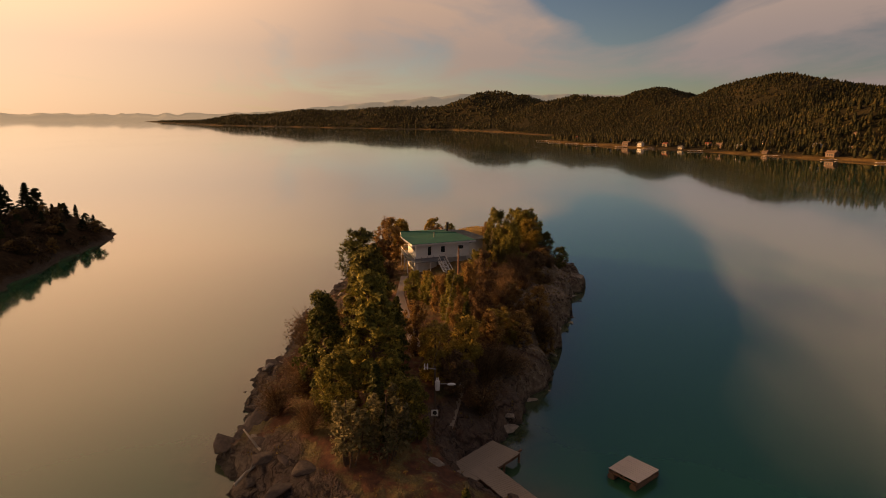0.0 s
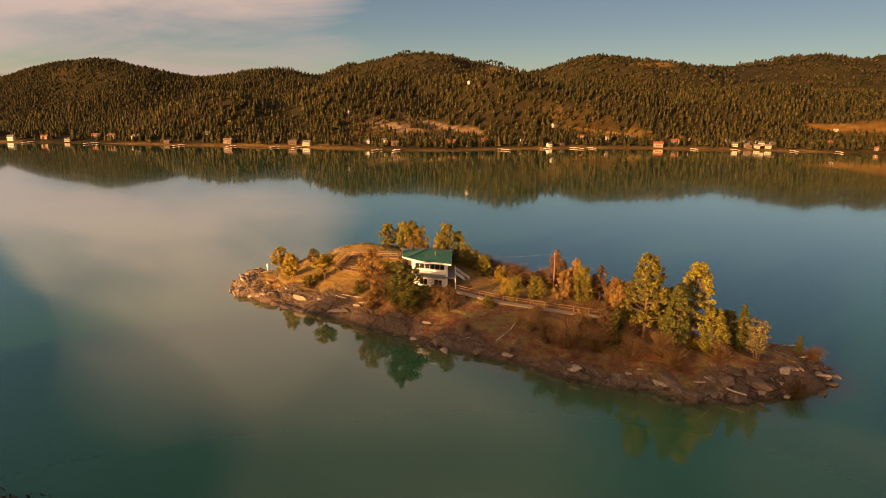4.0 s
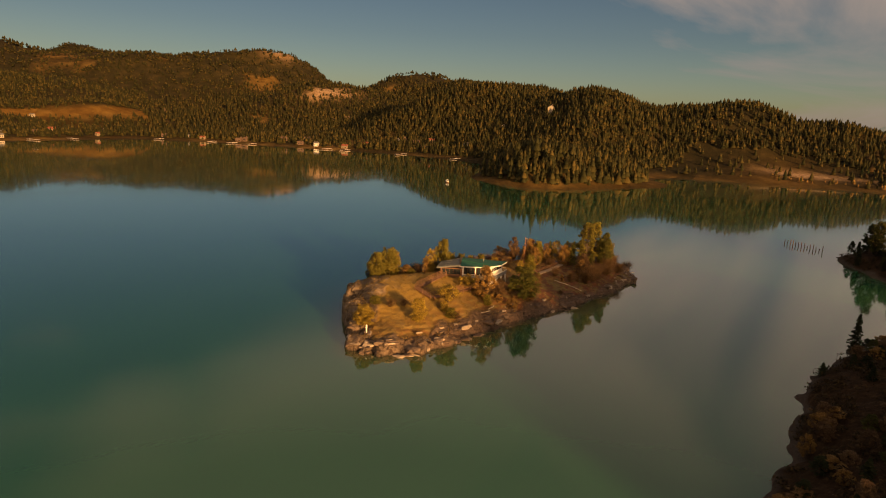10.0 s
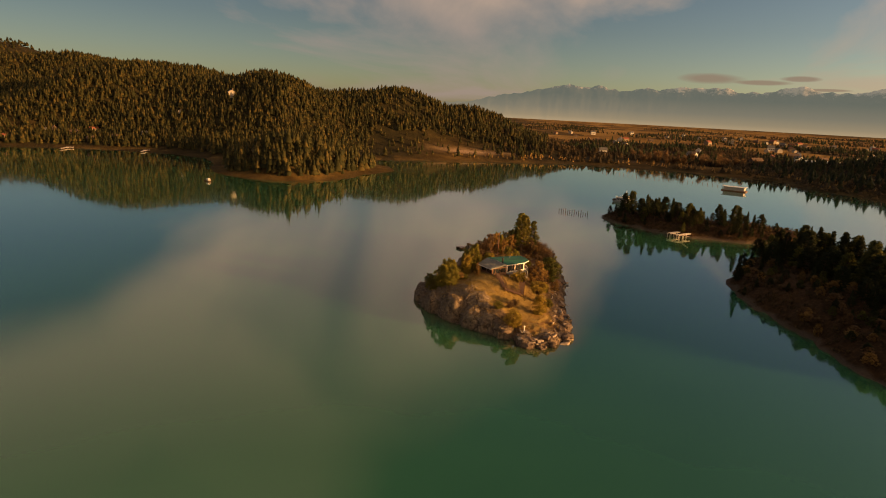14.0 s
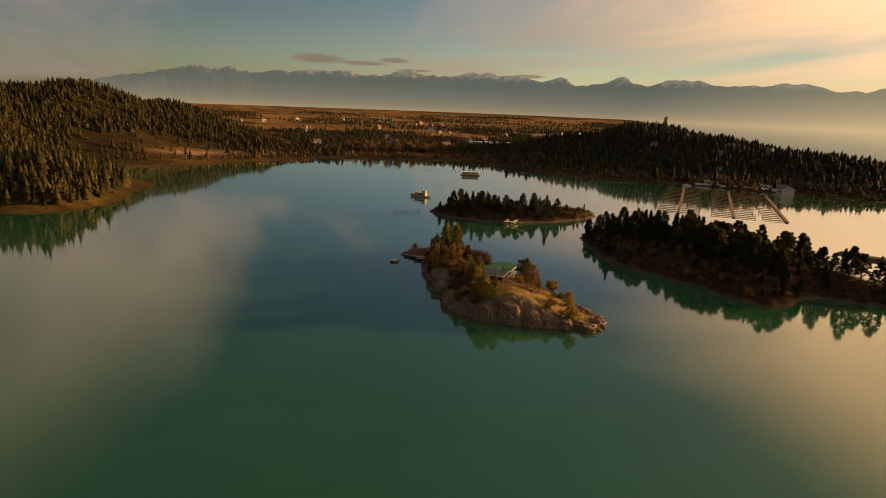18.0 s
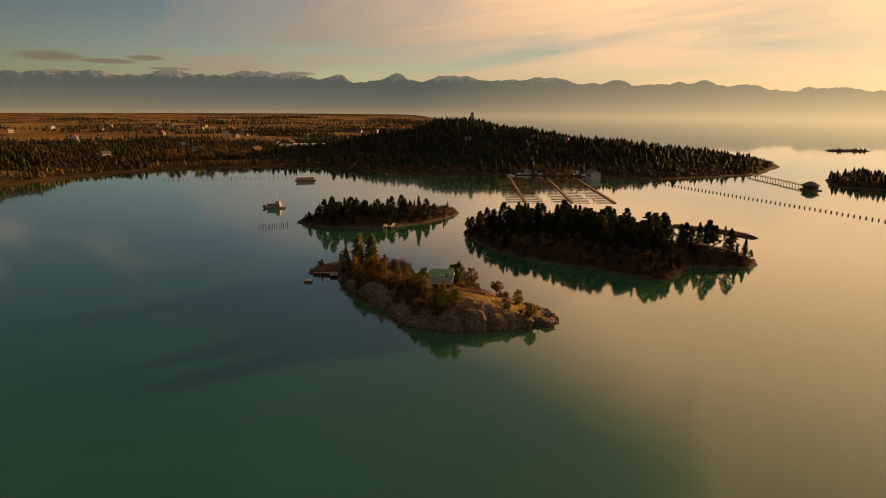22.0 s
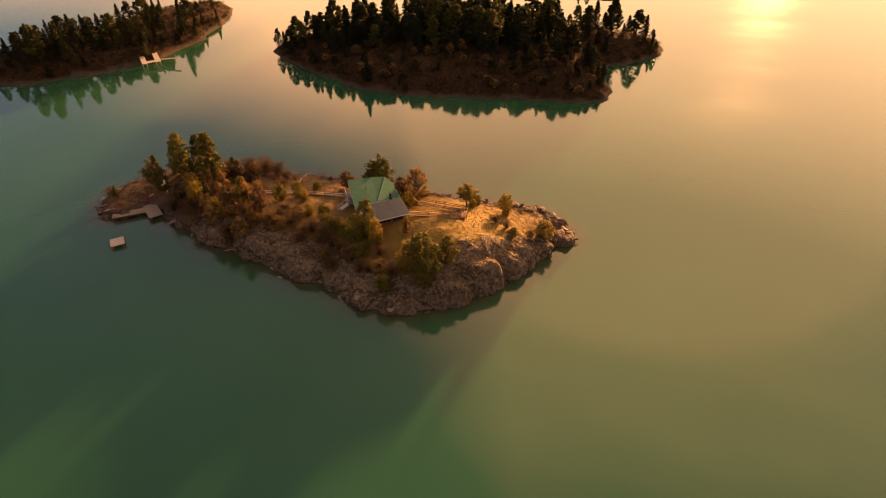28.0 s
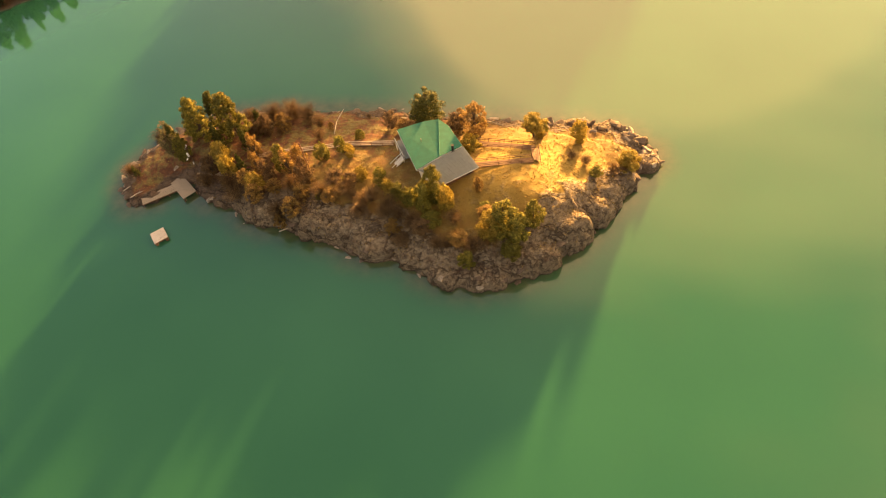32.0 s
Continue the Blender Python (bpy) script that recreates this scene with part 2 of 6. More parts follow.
def build_island(nt, p, N, L):
    g = N("ShaderNodeNewGeometry")
    sep = N("ShaderNodeSeparateXYZ"); L(g.outputs["Normal"], sep.inputs[0])
    pos = N("ShaderNodeSeparateXYZ"); L(g.outputs["Position"], pos.inputs[0])
    n1, n2, n3 = noise_tex(N, L, 0.16, 6), noise_tex(N, L, 1.4, 6, 0.7), noise_tex(N, L, 7.0, 4, 0.7)
    nb = noise_tex(N, L, 0.45, 5, 0.65)
    rock = ramp_of(N, L, n2, [(0.25, (0.028, 0.018, 0.014)), (0.48, (0.085, 0.055, 0.041)), (0.64, (0.16, 0.112, 0.082)), (0.8, (0.34, 0.26, 0.2))])
    # speckle of lichen over the rock
    pale_tone = ramp_of(N, L, n3, [(0.4, (0.07, 0.045, 0.03)), (0.75, (0.3, 0.235, 0.15))])
    rock = mix_col(N, L, 0.35, rock, pale_tone)
    rock = mix_col(N, L, ramp_of(N, L, nb, [(0.45, (0,) * 3), (0.7, (0.55,) * 3)]), rock, (0.13, 0.06, 0.035))
    # paler rock tone, mixed in by its own mask
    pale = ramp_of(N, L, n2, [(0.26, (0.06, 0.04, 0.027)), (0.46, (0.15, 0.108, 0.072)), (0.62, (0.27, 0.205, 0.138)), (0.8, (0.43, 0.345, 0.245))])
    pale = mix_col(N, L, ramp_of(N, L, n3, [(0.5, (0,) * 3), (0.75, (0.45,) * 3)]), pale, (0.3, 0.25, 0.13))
    al = N("ShaderNodeAttribute"); al.attribute_name = "pale_tone"
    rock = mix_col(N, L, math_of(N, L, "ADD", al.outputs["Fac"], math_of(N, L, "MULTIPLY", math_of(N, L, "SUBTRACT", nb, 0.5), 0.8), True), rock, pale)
    # cracks between blocks of rock
    def cracks(scale, wide):
        vo = N("ShaderNodeTexVoronoi"); vo.feature = "DISTANCE_TO_EDGE"; vo.inputs["Scale"].default_value = scale
        tc, mp, wob = N("ShaderNodeTexCoord"), N("ShaderNodeMapping"), N("ShaderNodeVectorMath")
        mp.inputs["Rotation"].default_value, mp.inputs["Scale"].default_value = (0.3, 0.2, 0.35), (0.6, 1.5, 1.6)
        nz = N("ShaderNodeTexNoise"); nz.inputs["Scale"].default_value = 0.7; nz.inputs["Detail"].default_value = 3
        L(tc.outputs["Object"], nz.inputs["Vector"])
        big = N("ShaderNodeVectorMath"); big.operation = "SCALE"; big.inputs["Scale"].default_value = 3.0; L(nz.outputs["Color"], big.inputs[0])
        wob.operation = "ADD"; L(tc.outputs["Object"], wob.inputs[0]); L(big.outputs[0], wob.inputs[1])
        L(wob.outputs[0], mp.inputs[0]); L(mp.outputs[0], vo.inputs["Vector"])
        return ramp_of(N, L, vo.outputs["Distance"], [(0.0, (0.0,) * 3), (wide, (1.0,) * 3)])
    ck = mix_col(N, L, 1.0, cracks(0.13, 0.045), cracks(0.34, 0.03), "MULTIPLY")
    rock = mix_col(N, L, 1.0, rock, mix_col(N, L, ck, (0.34, 0.28, 0.24), (1.0, 1.0, 1.0)), "MULTIPLY")
    grass = ramp_of(N, L, n3, [(0.25, (0.185, 0.112, 0.025)), (0.55, (0.26, 0.168, 0.036)), (0.8, (0.34, 0.235, 0.06))])
    duff = ramp_of(N, L, n2, [(0.3, (0.055, 0.022, 0.01)), (0.55, (0.13, 0.047, 0.019)), (0.75, (0.21, 0.09, 0.035))])
    moss = ramp_of(N, L, n3, [(0.3, (0.09, 0.085, 0.024)), (0.7, (0.23, 0.19, 0.05))])
    duff = mix_col(N, L, ramp_of(N, L, nb, [(0.46, (0,) * 3), (0.62, (0.85,) * 3)]), duff, moss)
    at = N("ShaderNodeAttribute"); at.attribute_name = "grassy"
    gm = math_of(N, L, "ADD", at.outputs["Fac"], math_of(N, L, "MULTIPLY", math_of(N, L, "SUBTRACT", nb, 0.5), 0.9), True)
    soil = mix_col(N, L, gm, duff, grass)
    ar = N("ShaderNodeAttribute"); ar.attribute_name = "rocky"
    rk = math_of(N, L, "ADD", ar.outputs["Fac"], math_of(N, L, "MULTIPLY", math_of(N, L, "SUBTRACT", nb, 0.5), 2.2), True)
    slope = ramp_of(N, L, math_of(N, L, "ADD", sep.outputs["Z"], math_of(N, L, "MULTIPLY", math_of(N, L, "SUBTRACT", n2, 0.5), 0.35)), [(0.66, (1,) * 3), (0.84, (0,) * 3)])
    low = ramp_of(N, L, math_of(N, L, "MULTIPLY", pos.outputs["Z"], 0.2), [(0.12, (1,) * 3), (0.3, (0,) * 3)])
    mask = math_of(N, L, "MAXIMUM", rk, math_of(N, L, "MAXIMUM", slope, low))
    col = mix_col(N, L, mask, soil, rock)
    wet = ramp_of(N, L, math_of(N, L, "MULTIPLY", pos.outputs["Z"], 1.0), [(0.12, (0.4,) * 3), (0.5, (1,) * 3)])
    L(mix_col(N, L, 1.0, col, wet, "MULTIPLY"), p.inputs["Base Color"])
    p.inputs["Roughness"].default_value = 0.9
    relief = math_of(N, L, "ADD", n2, math_of(N, L, "MULTIPLY", n3, 0.4))
    cr = N("ShaderNodeSeparateColor"); L(ck, cr.inputs[0])
    relief = math_of(N, L, "ADD", relief, math_of(N, L, "MULTIPLY", math_of(N, L, "MULTIPLY", cr.outputs[0], mask), 0.8))
    firm = math_of(N, L, "MULTIPLY_ADD", mask, 0.88)
    firm.node.inputs[2].default_value = 0.12
    bump_of(N, L, p, math_of(N, L, "MULTIPLY", relief, firm), 1.0, 0.34)


def build_isle(nt, p, N, L):
    g = N("ShaderNodeNewGeometry"); pos = N("ShaderNodeSeparateXYZ"); L(g.outputs["Position"], pos.inputs[0])
    n1, n2, n3 = noise_tex(N, L, 0.12, 5), noise_tex(N, L, 0.9, 6, 0.7), noise_tex(N, L, 4.0, 4, 0.7)
    # brush tones lowered so the colour also carries the shade of these slopes
    brush = ramp_of(N, L, n2, [(0.3, (0.022, 0.013, 0.007)), (0.55, (0.055, 0.032, 0.016)), (0.78, (0.12, 0.07, 0.032))])
    rock = ramp_of(N, L, n3, [(0.3, (0.04, 0.03, 0.023)), (0.7, (0.13, 0.1, 0.075))])
    low = ramp_of(N, L, math_of(N, L, "ADD", math_of(N, L, "MULTIPLY", pos.outputs["Z"], 0.25), math_of(N, L, "SUBTRACT", n1, 0.5)), [(0.15, (1,) * 3), (0.32, (0,) * 3)])
    L(mix_col(N, L, low, brush, rock), p.inputs["Base Color"])
    p.inputs["Roughness"].default_value = 0.95
    p.inputs["Specular IOR Level"].default_value = 0.08
    bump_of(N, L, p, math_of(N, L, "ADD", n2, n3), 0.9, 0.3)


def build_ground(nt, p, N, L):
    at = N("ShaderNodeAttribute"); at.attribute_name = "field"
    n1, n2, n3 = noise_tex(N, L, 0.004, 5), noise_tex(N, L, 0.05, 5, 0.65), noise_tex(N, L, 0.6, 4)
    woods = ramp_of(N, L, n2, [(0.3, (0.014, 0.013, 0.006)), (0.55, (0.028, 0.023, 0.01)), (0.78, (0.066, 0.045, 0.018))])
    dry = ramp_of(N, L, n2, [(0.25, (0.11, 0.058, 0.02)), (0.5, (0.225, 0.135, 0.048)), (0.75, (0.37, 0.235, 0.09))])
    vo = N("ShaderNodeTexVoronoi"); vo.inputs["Scale"].default_value = 0.006
    tc = N("ShaderNodeTexCoord"); mp = N("ShaderNodeMapping"); mp.inputs["Scale"].default_value = (1.0, 2.2, 1.0); mp.inputs["Rotation"].default_value = (0, 0, 0.5)
    L(tc.outputs["Object"], mp.inputs[0]); L(mp.outputs[0], vo.inputs["Vector"])
    patch = ramp_of(N, L, vo.outputs["Color"], [(0.22, (0.3, 0.3, 0.26)), (0.42, (0.75, 0.68, 0.5)), (0.8, (1.25, 1.2, 1.0))])
    dry = mix_col(N, L, 1.0, dry, patch, "MULTIPLY")
    ab = N("ShaderNodeAttribute"); ab.attribute_name = "bare"
    rock = ramp_of(N, L, n3, [(0.3, (0.16, 0.1, 0.06)), (0.5, (0.34, 0.23, 0.14)), (0.75, (0.52, 0.38, 0.25))])
    rock = mix_col(N, L, ramp_of(N, L, noise_tex(N, L, 0.12, 4, 0.7), [(0.5, (0,) * 3), (0.62, (0.8,) * 3)]), rock, (0.1, 0.06, 0.03))
    col = mix_col(N, L, at.outputs["Fac"], woods, dry)
    L(mix_col(N, L, ab.outputs["Fac"], col, rock), p.inputs["Base Color"])
    p.inputs["Roughness"].default_value = 0.95
    p.inputs["Specular IOR Level"].default_value = 0.08
    bump_of(N, L, p, math_of(N, L, "ADD", n2, n3), 0.6, 1.0)


M_water = material("lake_water", build_water)
M_island = material("island_rock_and_grass", build_island)
M_ground = material("hill_ground", build_ground)
M_isle = material("brushy_rock", build_isle)
M_needle = foliage("pine_needles", (0.034, 0.042, 0.011), (0.08, 0.086, 0.02), (0.15, 0.135, 0.03))
# one darker needle tone for the neighbouring islands, the headland and the plain
M_dark = foliage("dark_needles", (0.012, 0.02, 0.008), (0.024, 0.034, 0.012), (0.05, 0.05, 0.018))
M_gold = foliage("golden_needles", (0.15, 0.11, 0.023), (0.285, 0.205, 0.042), (0.43, 0.31, 0.065))
M_rust = foliage("rusty_leaves", (0.125, 0.07, 0.025), (0.255, 0.153, 0.05), (0.405, 0.255, 0.082))
M_sage = foliage("grey_green_leaves", (0.07, 0.068, 0.033), (0.14, 0.12, 0.055), (0.23, 0.19, 0.09))
M_twig = foliage("bare_twigs", (0.075, 0.046, 0.024), (0.15, 0.09, 0.045), (0.24, 0.155, 0.075))
M_olive = foliage("olive_needles", (0.075, 0.072, 0.017), (0.175, 0.155, 0.032), (0.31, 0.255, 0.052))
M_bark = plain("bark", (0.1, 0.065, 0.04), 0.9, 0, 5, 0.5, 0.6, (1, 1, 0.25))
M_forest = foliage("forest_needles", (0.02, 0.022, 0.007), (0.04, 0.038, 0.012), (0.095, 0.07, 0.021))
M_white = plain("white_siding", (0.72, 0.7, 0.66), 0.6, 0, 2.5, 0.12, 0.15, (1, 1, 6))
M_trim = plain("white_trim", (0.75, 0.73, 0.7), 0.55, 0, 4, 0.15, 0.1)
M_green = plain("green_roof", (0.008, 0.135, 0.088), 0.9, 0, 1.2, 0.35, 0.4)
M_grey = plain("grey_roof", (0.16, 0.17, 0.16), 0.6, 0, 1.5, 0.25, 0.3)
M_wood = plain("weathered_wood", (0.36, 0.28, 0.21), 0.85, 0, 3, 0.4, 0.5, (1, 8, 1))
M_brown = plain("brown_timber", (0.19, 0.1, 0.055), 0.8, 0, 3, 0.4, 0.4, (1, 6, 1))
M_metal = plain("dull_metal", (0.4, 0.4, 0.4), 0.45, 0.8, 8, 0.2, 0.1)
M_black = plain("dark_metal", (0.03, 0.03, 0.03), 0.6, 0.3, 8, 0.3, 0.1)


def build_glass(nt, p, N, L):
    p.inputs["Base Color"].default_value = (0.02, 0.025, 0.028, 1)
    p.inputs["Roughness"].default_value = 0.06
    bump_of(N, L, p, noise_tex(N, L, 1.5, 2), 0.02, 0.05)


M_glass = material("window_glass", build_glass)


# mesh helpers
def link_mesh(name, verts, faces, mat, parent=None, smooth=False, label=""):
    me = bpy.data.meshes.new(name)
    me.from_pydata([tuple(v) for v in verts], [], faces)
    if mat is not None:
        me.materials.append(mat)
    if smooth:
        me.polygons.foreach_set("use_smooth", [True] * len(me.polygons))
    me.update()
    ob = new(name, me)
    if parent is not None:
        ob.parent = parent
    if label:
        ob["label"] = label
    return ob


def part(name, bm, mat, parent=None, label="", smooth=False):
    me = bpy.data.meshes.new(name)
    bm.normal_update()
    bm.to_mesh(me); bm.free()
    me.materials.append(mat)
    if smooth:
        me.polygons.foreach_set("use_smooth", [True] * len(me.polygons))
    ob = new(name, me)
    if parent is not None:
        ob.parent = parent
    if label:
        ob["label"] = label
    return ob


def add_box(bm, sx, sy, sz, m=None, bevel=0.0):
    """A block centred in x and y, standing on z 0, laid by m."""
    r = bmesh.ops.create_cube(bm, size=1.0, matrix=Matrix.Translation((0, 0, sz / 2)) @ Matrix.Diagonal((sx, sy, sz, 1)))
    vs = r["verts"]
    if bevel:
        es = list({e for v in vs for e in v.link_edges})
        g = bmesh.ops.bevel(bm, geom=es, offset=bevel, segments=1, affect="EDGES")
        vs = list({v for f in g["faces"] for v in f.verts} | {v for v in vs if v.is_valid})
    if m is not None:
        bmesh.ops.transform(bm, matrix=m, verts=vs)
    return vs


def beam_m(a, b):
    """The pose that takes a block standing on z 0 to reach from a towards b."""
    a, b = Vector(a), Vector(b)
    return Matrix.Translation(a) @ (b - a).to_track_quat("Z", "Y").to_matrix().to_4x4()


def add_beam(bm, a, b, w, d=None, bevel=0.0):
    add_box(bm, w, d or w, (Vector(b) - Vector(a)).length, beam_m(a, b), bevel)


def add_tube(bm, a, b, r0, r1=None, seg=8):
    n = (Vector(b) - Vector(a)).length
    bmesh.ops.create_cone(bm, cap_ends=True, segments=seg, radius1=r0, radius2=r0 if r1 is None else r1, depth=n,
                          matrix=beam_m(a, b) @ Matrix.Translation((0, 0, n / 2)))


def beam(name, a, b, w, mat, parent, d=None, label="", bevel=0.0):
    bm = bmesh.new(); add_beam(bm, a, b, w, d, bevel)
    return part(name, bm, mat, parent, label)


def tube(name, a, b, r0, mat, parent, r1=None, seg=10, label=""):
    bm = bmesh.new(); add_tube(bm, a, b, r0, r1, seg)
    return part(name, bm, mat, parent, label)


def empty(name, m, label="", category="", group="", kind=""):
    e = new(name)
    e.matrix_basis = m
    e.empty_display_size = 0.2
    return tagged(e, label, category, group, kind)


def inside(poly, x, y):
    """Which of the points lie in the outline (arrays)."""
    res = np.zeros(x.shape, bool)
    n = len(poly)
    for i in range(n):
        (x0, y0), (x1, y1) = poly[i], poly[(i + 1) % n]
        hit = ((y0 > y) != (y1 > y)) & (x < (x1 - x0) * (y - y0) / ((y1 - y0) or 1e-9) + x0)
        res ^= hit
    return res


def shore_distance(poly, x, y):
    """Metres from the outline, positive inside."""
    best = np.full(x.shape, 1e9)
    n = len(poly)
    for i in range(n):
        (x0, y0), (x1, y1) = poly[i], poly[(i + 1) % n]
        dx, dy = x1 - x0, y1 - y0
        t = np.clip(((x - x0) * dx + (y - y0) * dy) / (dx * dx + dy * dy + 1e-9), 0, 1)
        best = np.minimum(best, (x - x0 - t * dx) ** 2 + (y - y0 - t * dy) ** 2)
    return np.where(inside(poly, x, y), 1, -1) * np.sqrt(best)


def smooth01(t):
    t = np.clip(t, 0, 1)
    return t * t * (3 - 2 * t)


HASH = np.random.RandomState(7).rand(256, 256)


def value_noise(x, y):
    xi, yi = np.floor(x).astype(int), np.floor(y).astype(int)
    fx, fy = x - xi, y - yi
    fx, fy = fx * fx * (3 - 2 * fx), fy * fy * (3 - 2 * fy)
    g = lambda i, j: HASH[i & 255, j & 255]
    return (g(xi, yi) * (1 - fx) + g(xi + 1, yi) * fx) * (1 - fy) + (g(xi, yi + 1) * (1 - fx) + g(xi + 1, yi + 1) * fx) * fy


def fbm(x, y, octaves=5, gain=0.5):
    s, a, tot = 0, 1.0, 0.0
    for k in range(octaves):
        s = s + a * value_noise(x * 2 ** k + 17.3 * k, y * 2 ** k + 9.1 * k)
        tot += a
        a *= gain
    return s / tot - 0.5


def grid_mesh(name, xs, ys, height, mat, attrs=(), smooth=True, keep=None):
    X, Y = np.meshgrid(xs, ys)
    Z = height(X, Y)
    nx, ny = len(xs), len(ys)
    co = np.stack([X, Y, Z], -1).reshape(-1, 3)
    i = np.arange(nx * ny).reshape(ny, nx)
    quads = np.stack([i[:-1, :-1], i[:-1, 1:], i[1:, 1:], i[1:, :-1]], -1).reshape(-1, 4)
    if keep is not None:
        k = keep(X, Y, Z).ravel()
        quads = quads[k[quads].any(1)]
    used = np.unique(quads)
    back = np.zeros(len(co), int); back[used] = np.arange(len(used))
    me = bpy.data.meshes.new(name)
    me.from_pydata(co[used].tolist(), [], back[quads].tolist())
    for key, fn in attrs:
        a = me.attributes.new(key, "FLOAT", "POINT")
        a.data.foreach_set("value", fn(X, Y).ravel()[used].astype(np.float32))
    me.materials.append(mat)
    if smooth:
        me.polygons.foreach_set("use_smooth", [True] * len(me.polygons))
    me.update()
    return new(name, me)


# the plan: outlines of land, in metres
MAIN = [(-81, -2), (-79, -7), (-76, -12), (-70, -12), (-68, -8), (-64, -5), (-60, -10), (-56, -11), (-52, -11), (-48, -16), (-40, -17),
        (-30, -20), (-22, -24), (-17, -25), (-12, -24), (-8, -28), (0, -31), (6, -30), (13, -27), (20, -22), (25, -16), (30, -9),
        (33, -4), (38, -1), (40, 3), (35, 10), (28, 13), (18, 14), (8, 14), (-6, 16), (-18, 18), (-30, 19), (-46, 19.3), (-58, 18.6), (-67, 15.5), (-74, 8.5), (-79, 2.5)]
ISLE_EAST = [(-84, 104), (-67, 94), (-45, 79), (-25, 74), (-3, 75), (13, 78), (30, 78), (46, 80), (50, 90), (46, 102), (48, 112), (60, 119), (73, 132),
             (66, 146), (45, 148), (25, 150), (5, 152), (-25, 146), (-52, 136), (-72, 120)]
SPIT = [(2, 203), (14, 203), (30, 204), (50, 200), (56, 203), (48, 210), (28, 215), (8, 213)]
ISLE_WEST = [(-180, 60), (-166, 54), (-150, 58), (-138, 68), (-120, 86), (-115, 109), (-116, 130), (-119, 150), (-126, 158), (-137, 158), (-150, 140), (-165, 112), (-178, 84)]
BRIDGE_ISLE = [(30, 590), (45, 520), (60, 505), (110, 512), (150, 540), (160, 580), (120, 610), (70, 620)]
FAR_ISLE = [(-50, 1090), (-20, 1085), (20, 1125), (15, 1145), (-25, 1120)]
MAINLAND = [(4800, 2100), (3600, 1700), (2650, 1100), (2250, 800), (2000, 350), (1850, -60), (1500, -190), (1300, -225), (1150, -290), (1000, -270), (865, -165), (760, -185), (663, -218), (556, -285),
            (446, -328), (360, -372), (264, -397), (205, -425), (165, -500), (110, -580), (50, -620), (-24, -655), (-132, -697), (-214, -712), (-275, -640), (-320, -550), (-375, -440), (-395, -340), (-365, -270), (-300, -235), (-262, -212),
            (-240, -180), (-234, -146), (-262, -124), (-300, -108), (-350, -90), (-384, -98), (-408, -130), (-440, -122), (-462, -82), (-480, -35), (-508, 30), (-526, 95), (-522, 150),
            (-505, 195), (-448, 282), (-400, 270), (-320, 300), (-240, 358), (-175, 395), (-118, 430), (-60, 500), (-30, 560), (-25, 660), (-59, 780), (-180, 860), (-420, 980), (-950, 1400), (-2100, 2450), (-3700, 3900), (-4900, 4900), (-4900, -4900), (4900, -4900)]

# hills round the bay: summit x, y, height, half widths, turn
HILLS_SOUTH = [(560, -470, 60, 150, 105, -0.7), (470, -640, 88, 170, 130, -0.9), (385, -765, 100, 170, 150, 0), (270, -745, 90, 150, 125, 0), (150, -775, 76, 140, 105, 0), (40, -830, 56, 150, 90, 0),
               (-132, -1662, 182, 480, 420, 0), (254, -1342, 158, 380, 330, 0), (779, -1389, 182, 420, 400, 0), (-200, -905, 46, 150, 62, 0), (-200, -1150, 78, 330, 160, 0), (-20, -1050, 84, 200, 150, 0)]
HILLS_WEST = [(-830, -1345, 184, 190, 210, 0), (-690, -1290, 160, 260, 230, 0), (-470, -1420, 152, 300, 260, 0), (-749, -2360, 218, 330, 260, 0), (-400, -2600, 206, 800, 380, 0), (-650, -900, 95, 230, 190, 0),
              (-1086, -1057, 148, 270, 230, 0), (-900, -760, 122, 280, 230, 0), (-600, -300, 82, 175, 140, 0), (-650, -450, 102, 190, 160, 0), (-675, -170, 80, 140, 115, 0), (-700, -50, 60, 115, 95, 0), (-650, 40, 34, 90, 65, 0)]
HILLS_EAST = [(1202, -725, 130, 320, 250, 0), (930, -960, 118, 300, 260, 0), (1560, -620, 116, 300, 240, 0), (1850, -480, 108, 330, 240, 0), (2180, -230, 132, 330, 240, 0.5), (2330, 120, 78, 380, 230, 0.9),
              (2480, 470, 62, 380, 230, 1.0), (2620, 800, 42, 320, 180, 1.0)]
HILLS_NORTH = [(-425, 540, 52, 105, 130, 0), (-310, 520, 42, 105, 110, 0), (-200, 560, 31, 100, 105, 0), (-110, 620, 15, 80, 105, 0), (-480, 430, 31, 85, 90, 0), (-540, 350, 17, 80, 75, 0)]
HILLS = HILLS_SOUTH + HILLS_WEST + HILLS_EAST + HILLS_NORTH


def wrap(poly, n=4, rough=0.0, seed=1):
    """Rounds an outline and roughens it."""
    rnd = np.random.RandomState(seed)
    pts = np.array(poly, float)
    for _ in range(2):
        a, b = pts, np.roll(pts, -1, 0)
        pts = np.stack([0.75 * a + 0.25 * b, 0.25 * a + 0.75 * b], 1).reshape(-1, 2)
    if rough:
        pts = pts + rnd.normal(0, rough, pts.shape)
    return [tuple(p) for p in pts]


MAIN_S = wrap(MAIN, rough=0.35)


def bell(x, y, cx, cy, rx, ry, turn=0.0):
    c, s = math.cos(turn), math.sin(turn)
    u, v = (x - cx) * c + (y - cy) * s, -(x - cx) * s + (y - cy) * c
    return np.exp(-(u / rx) ** 2 - (v / ry) ** 2)


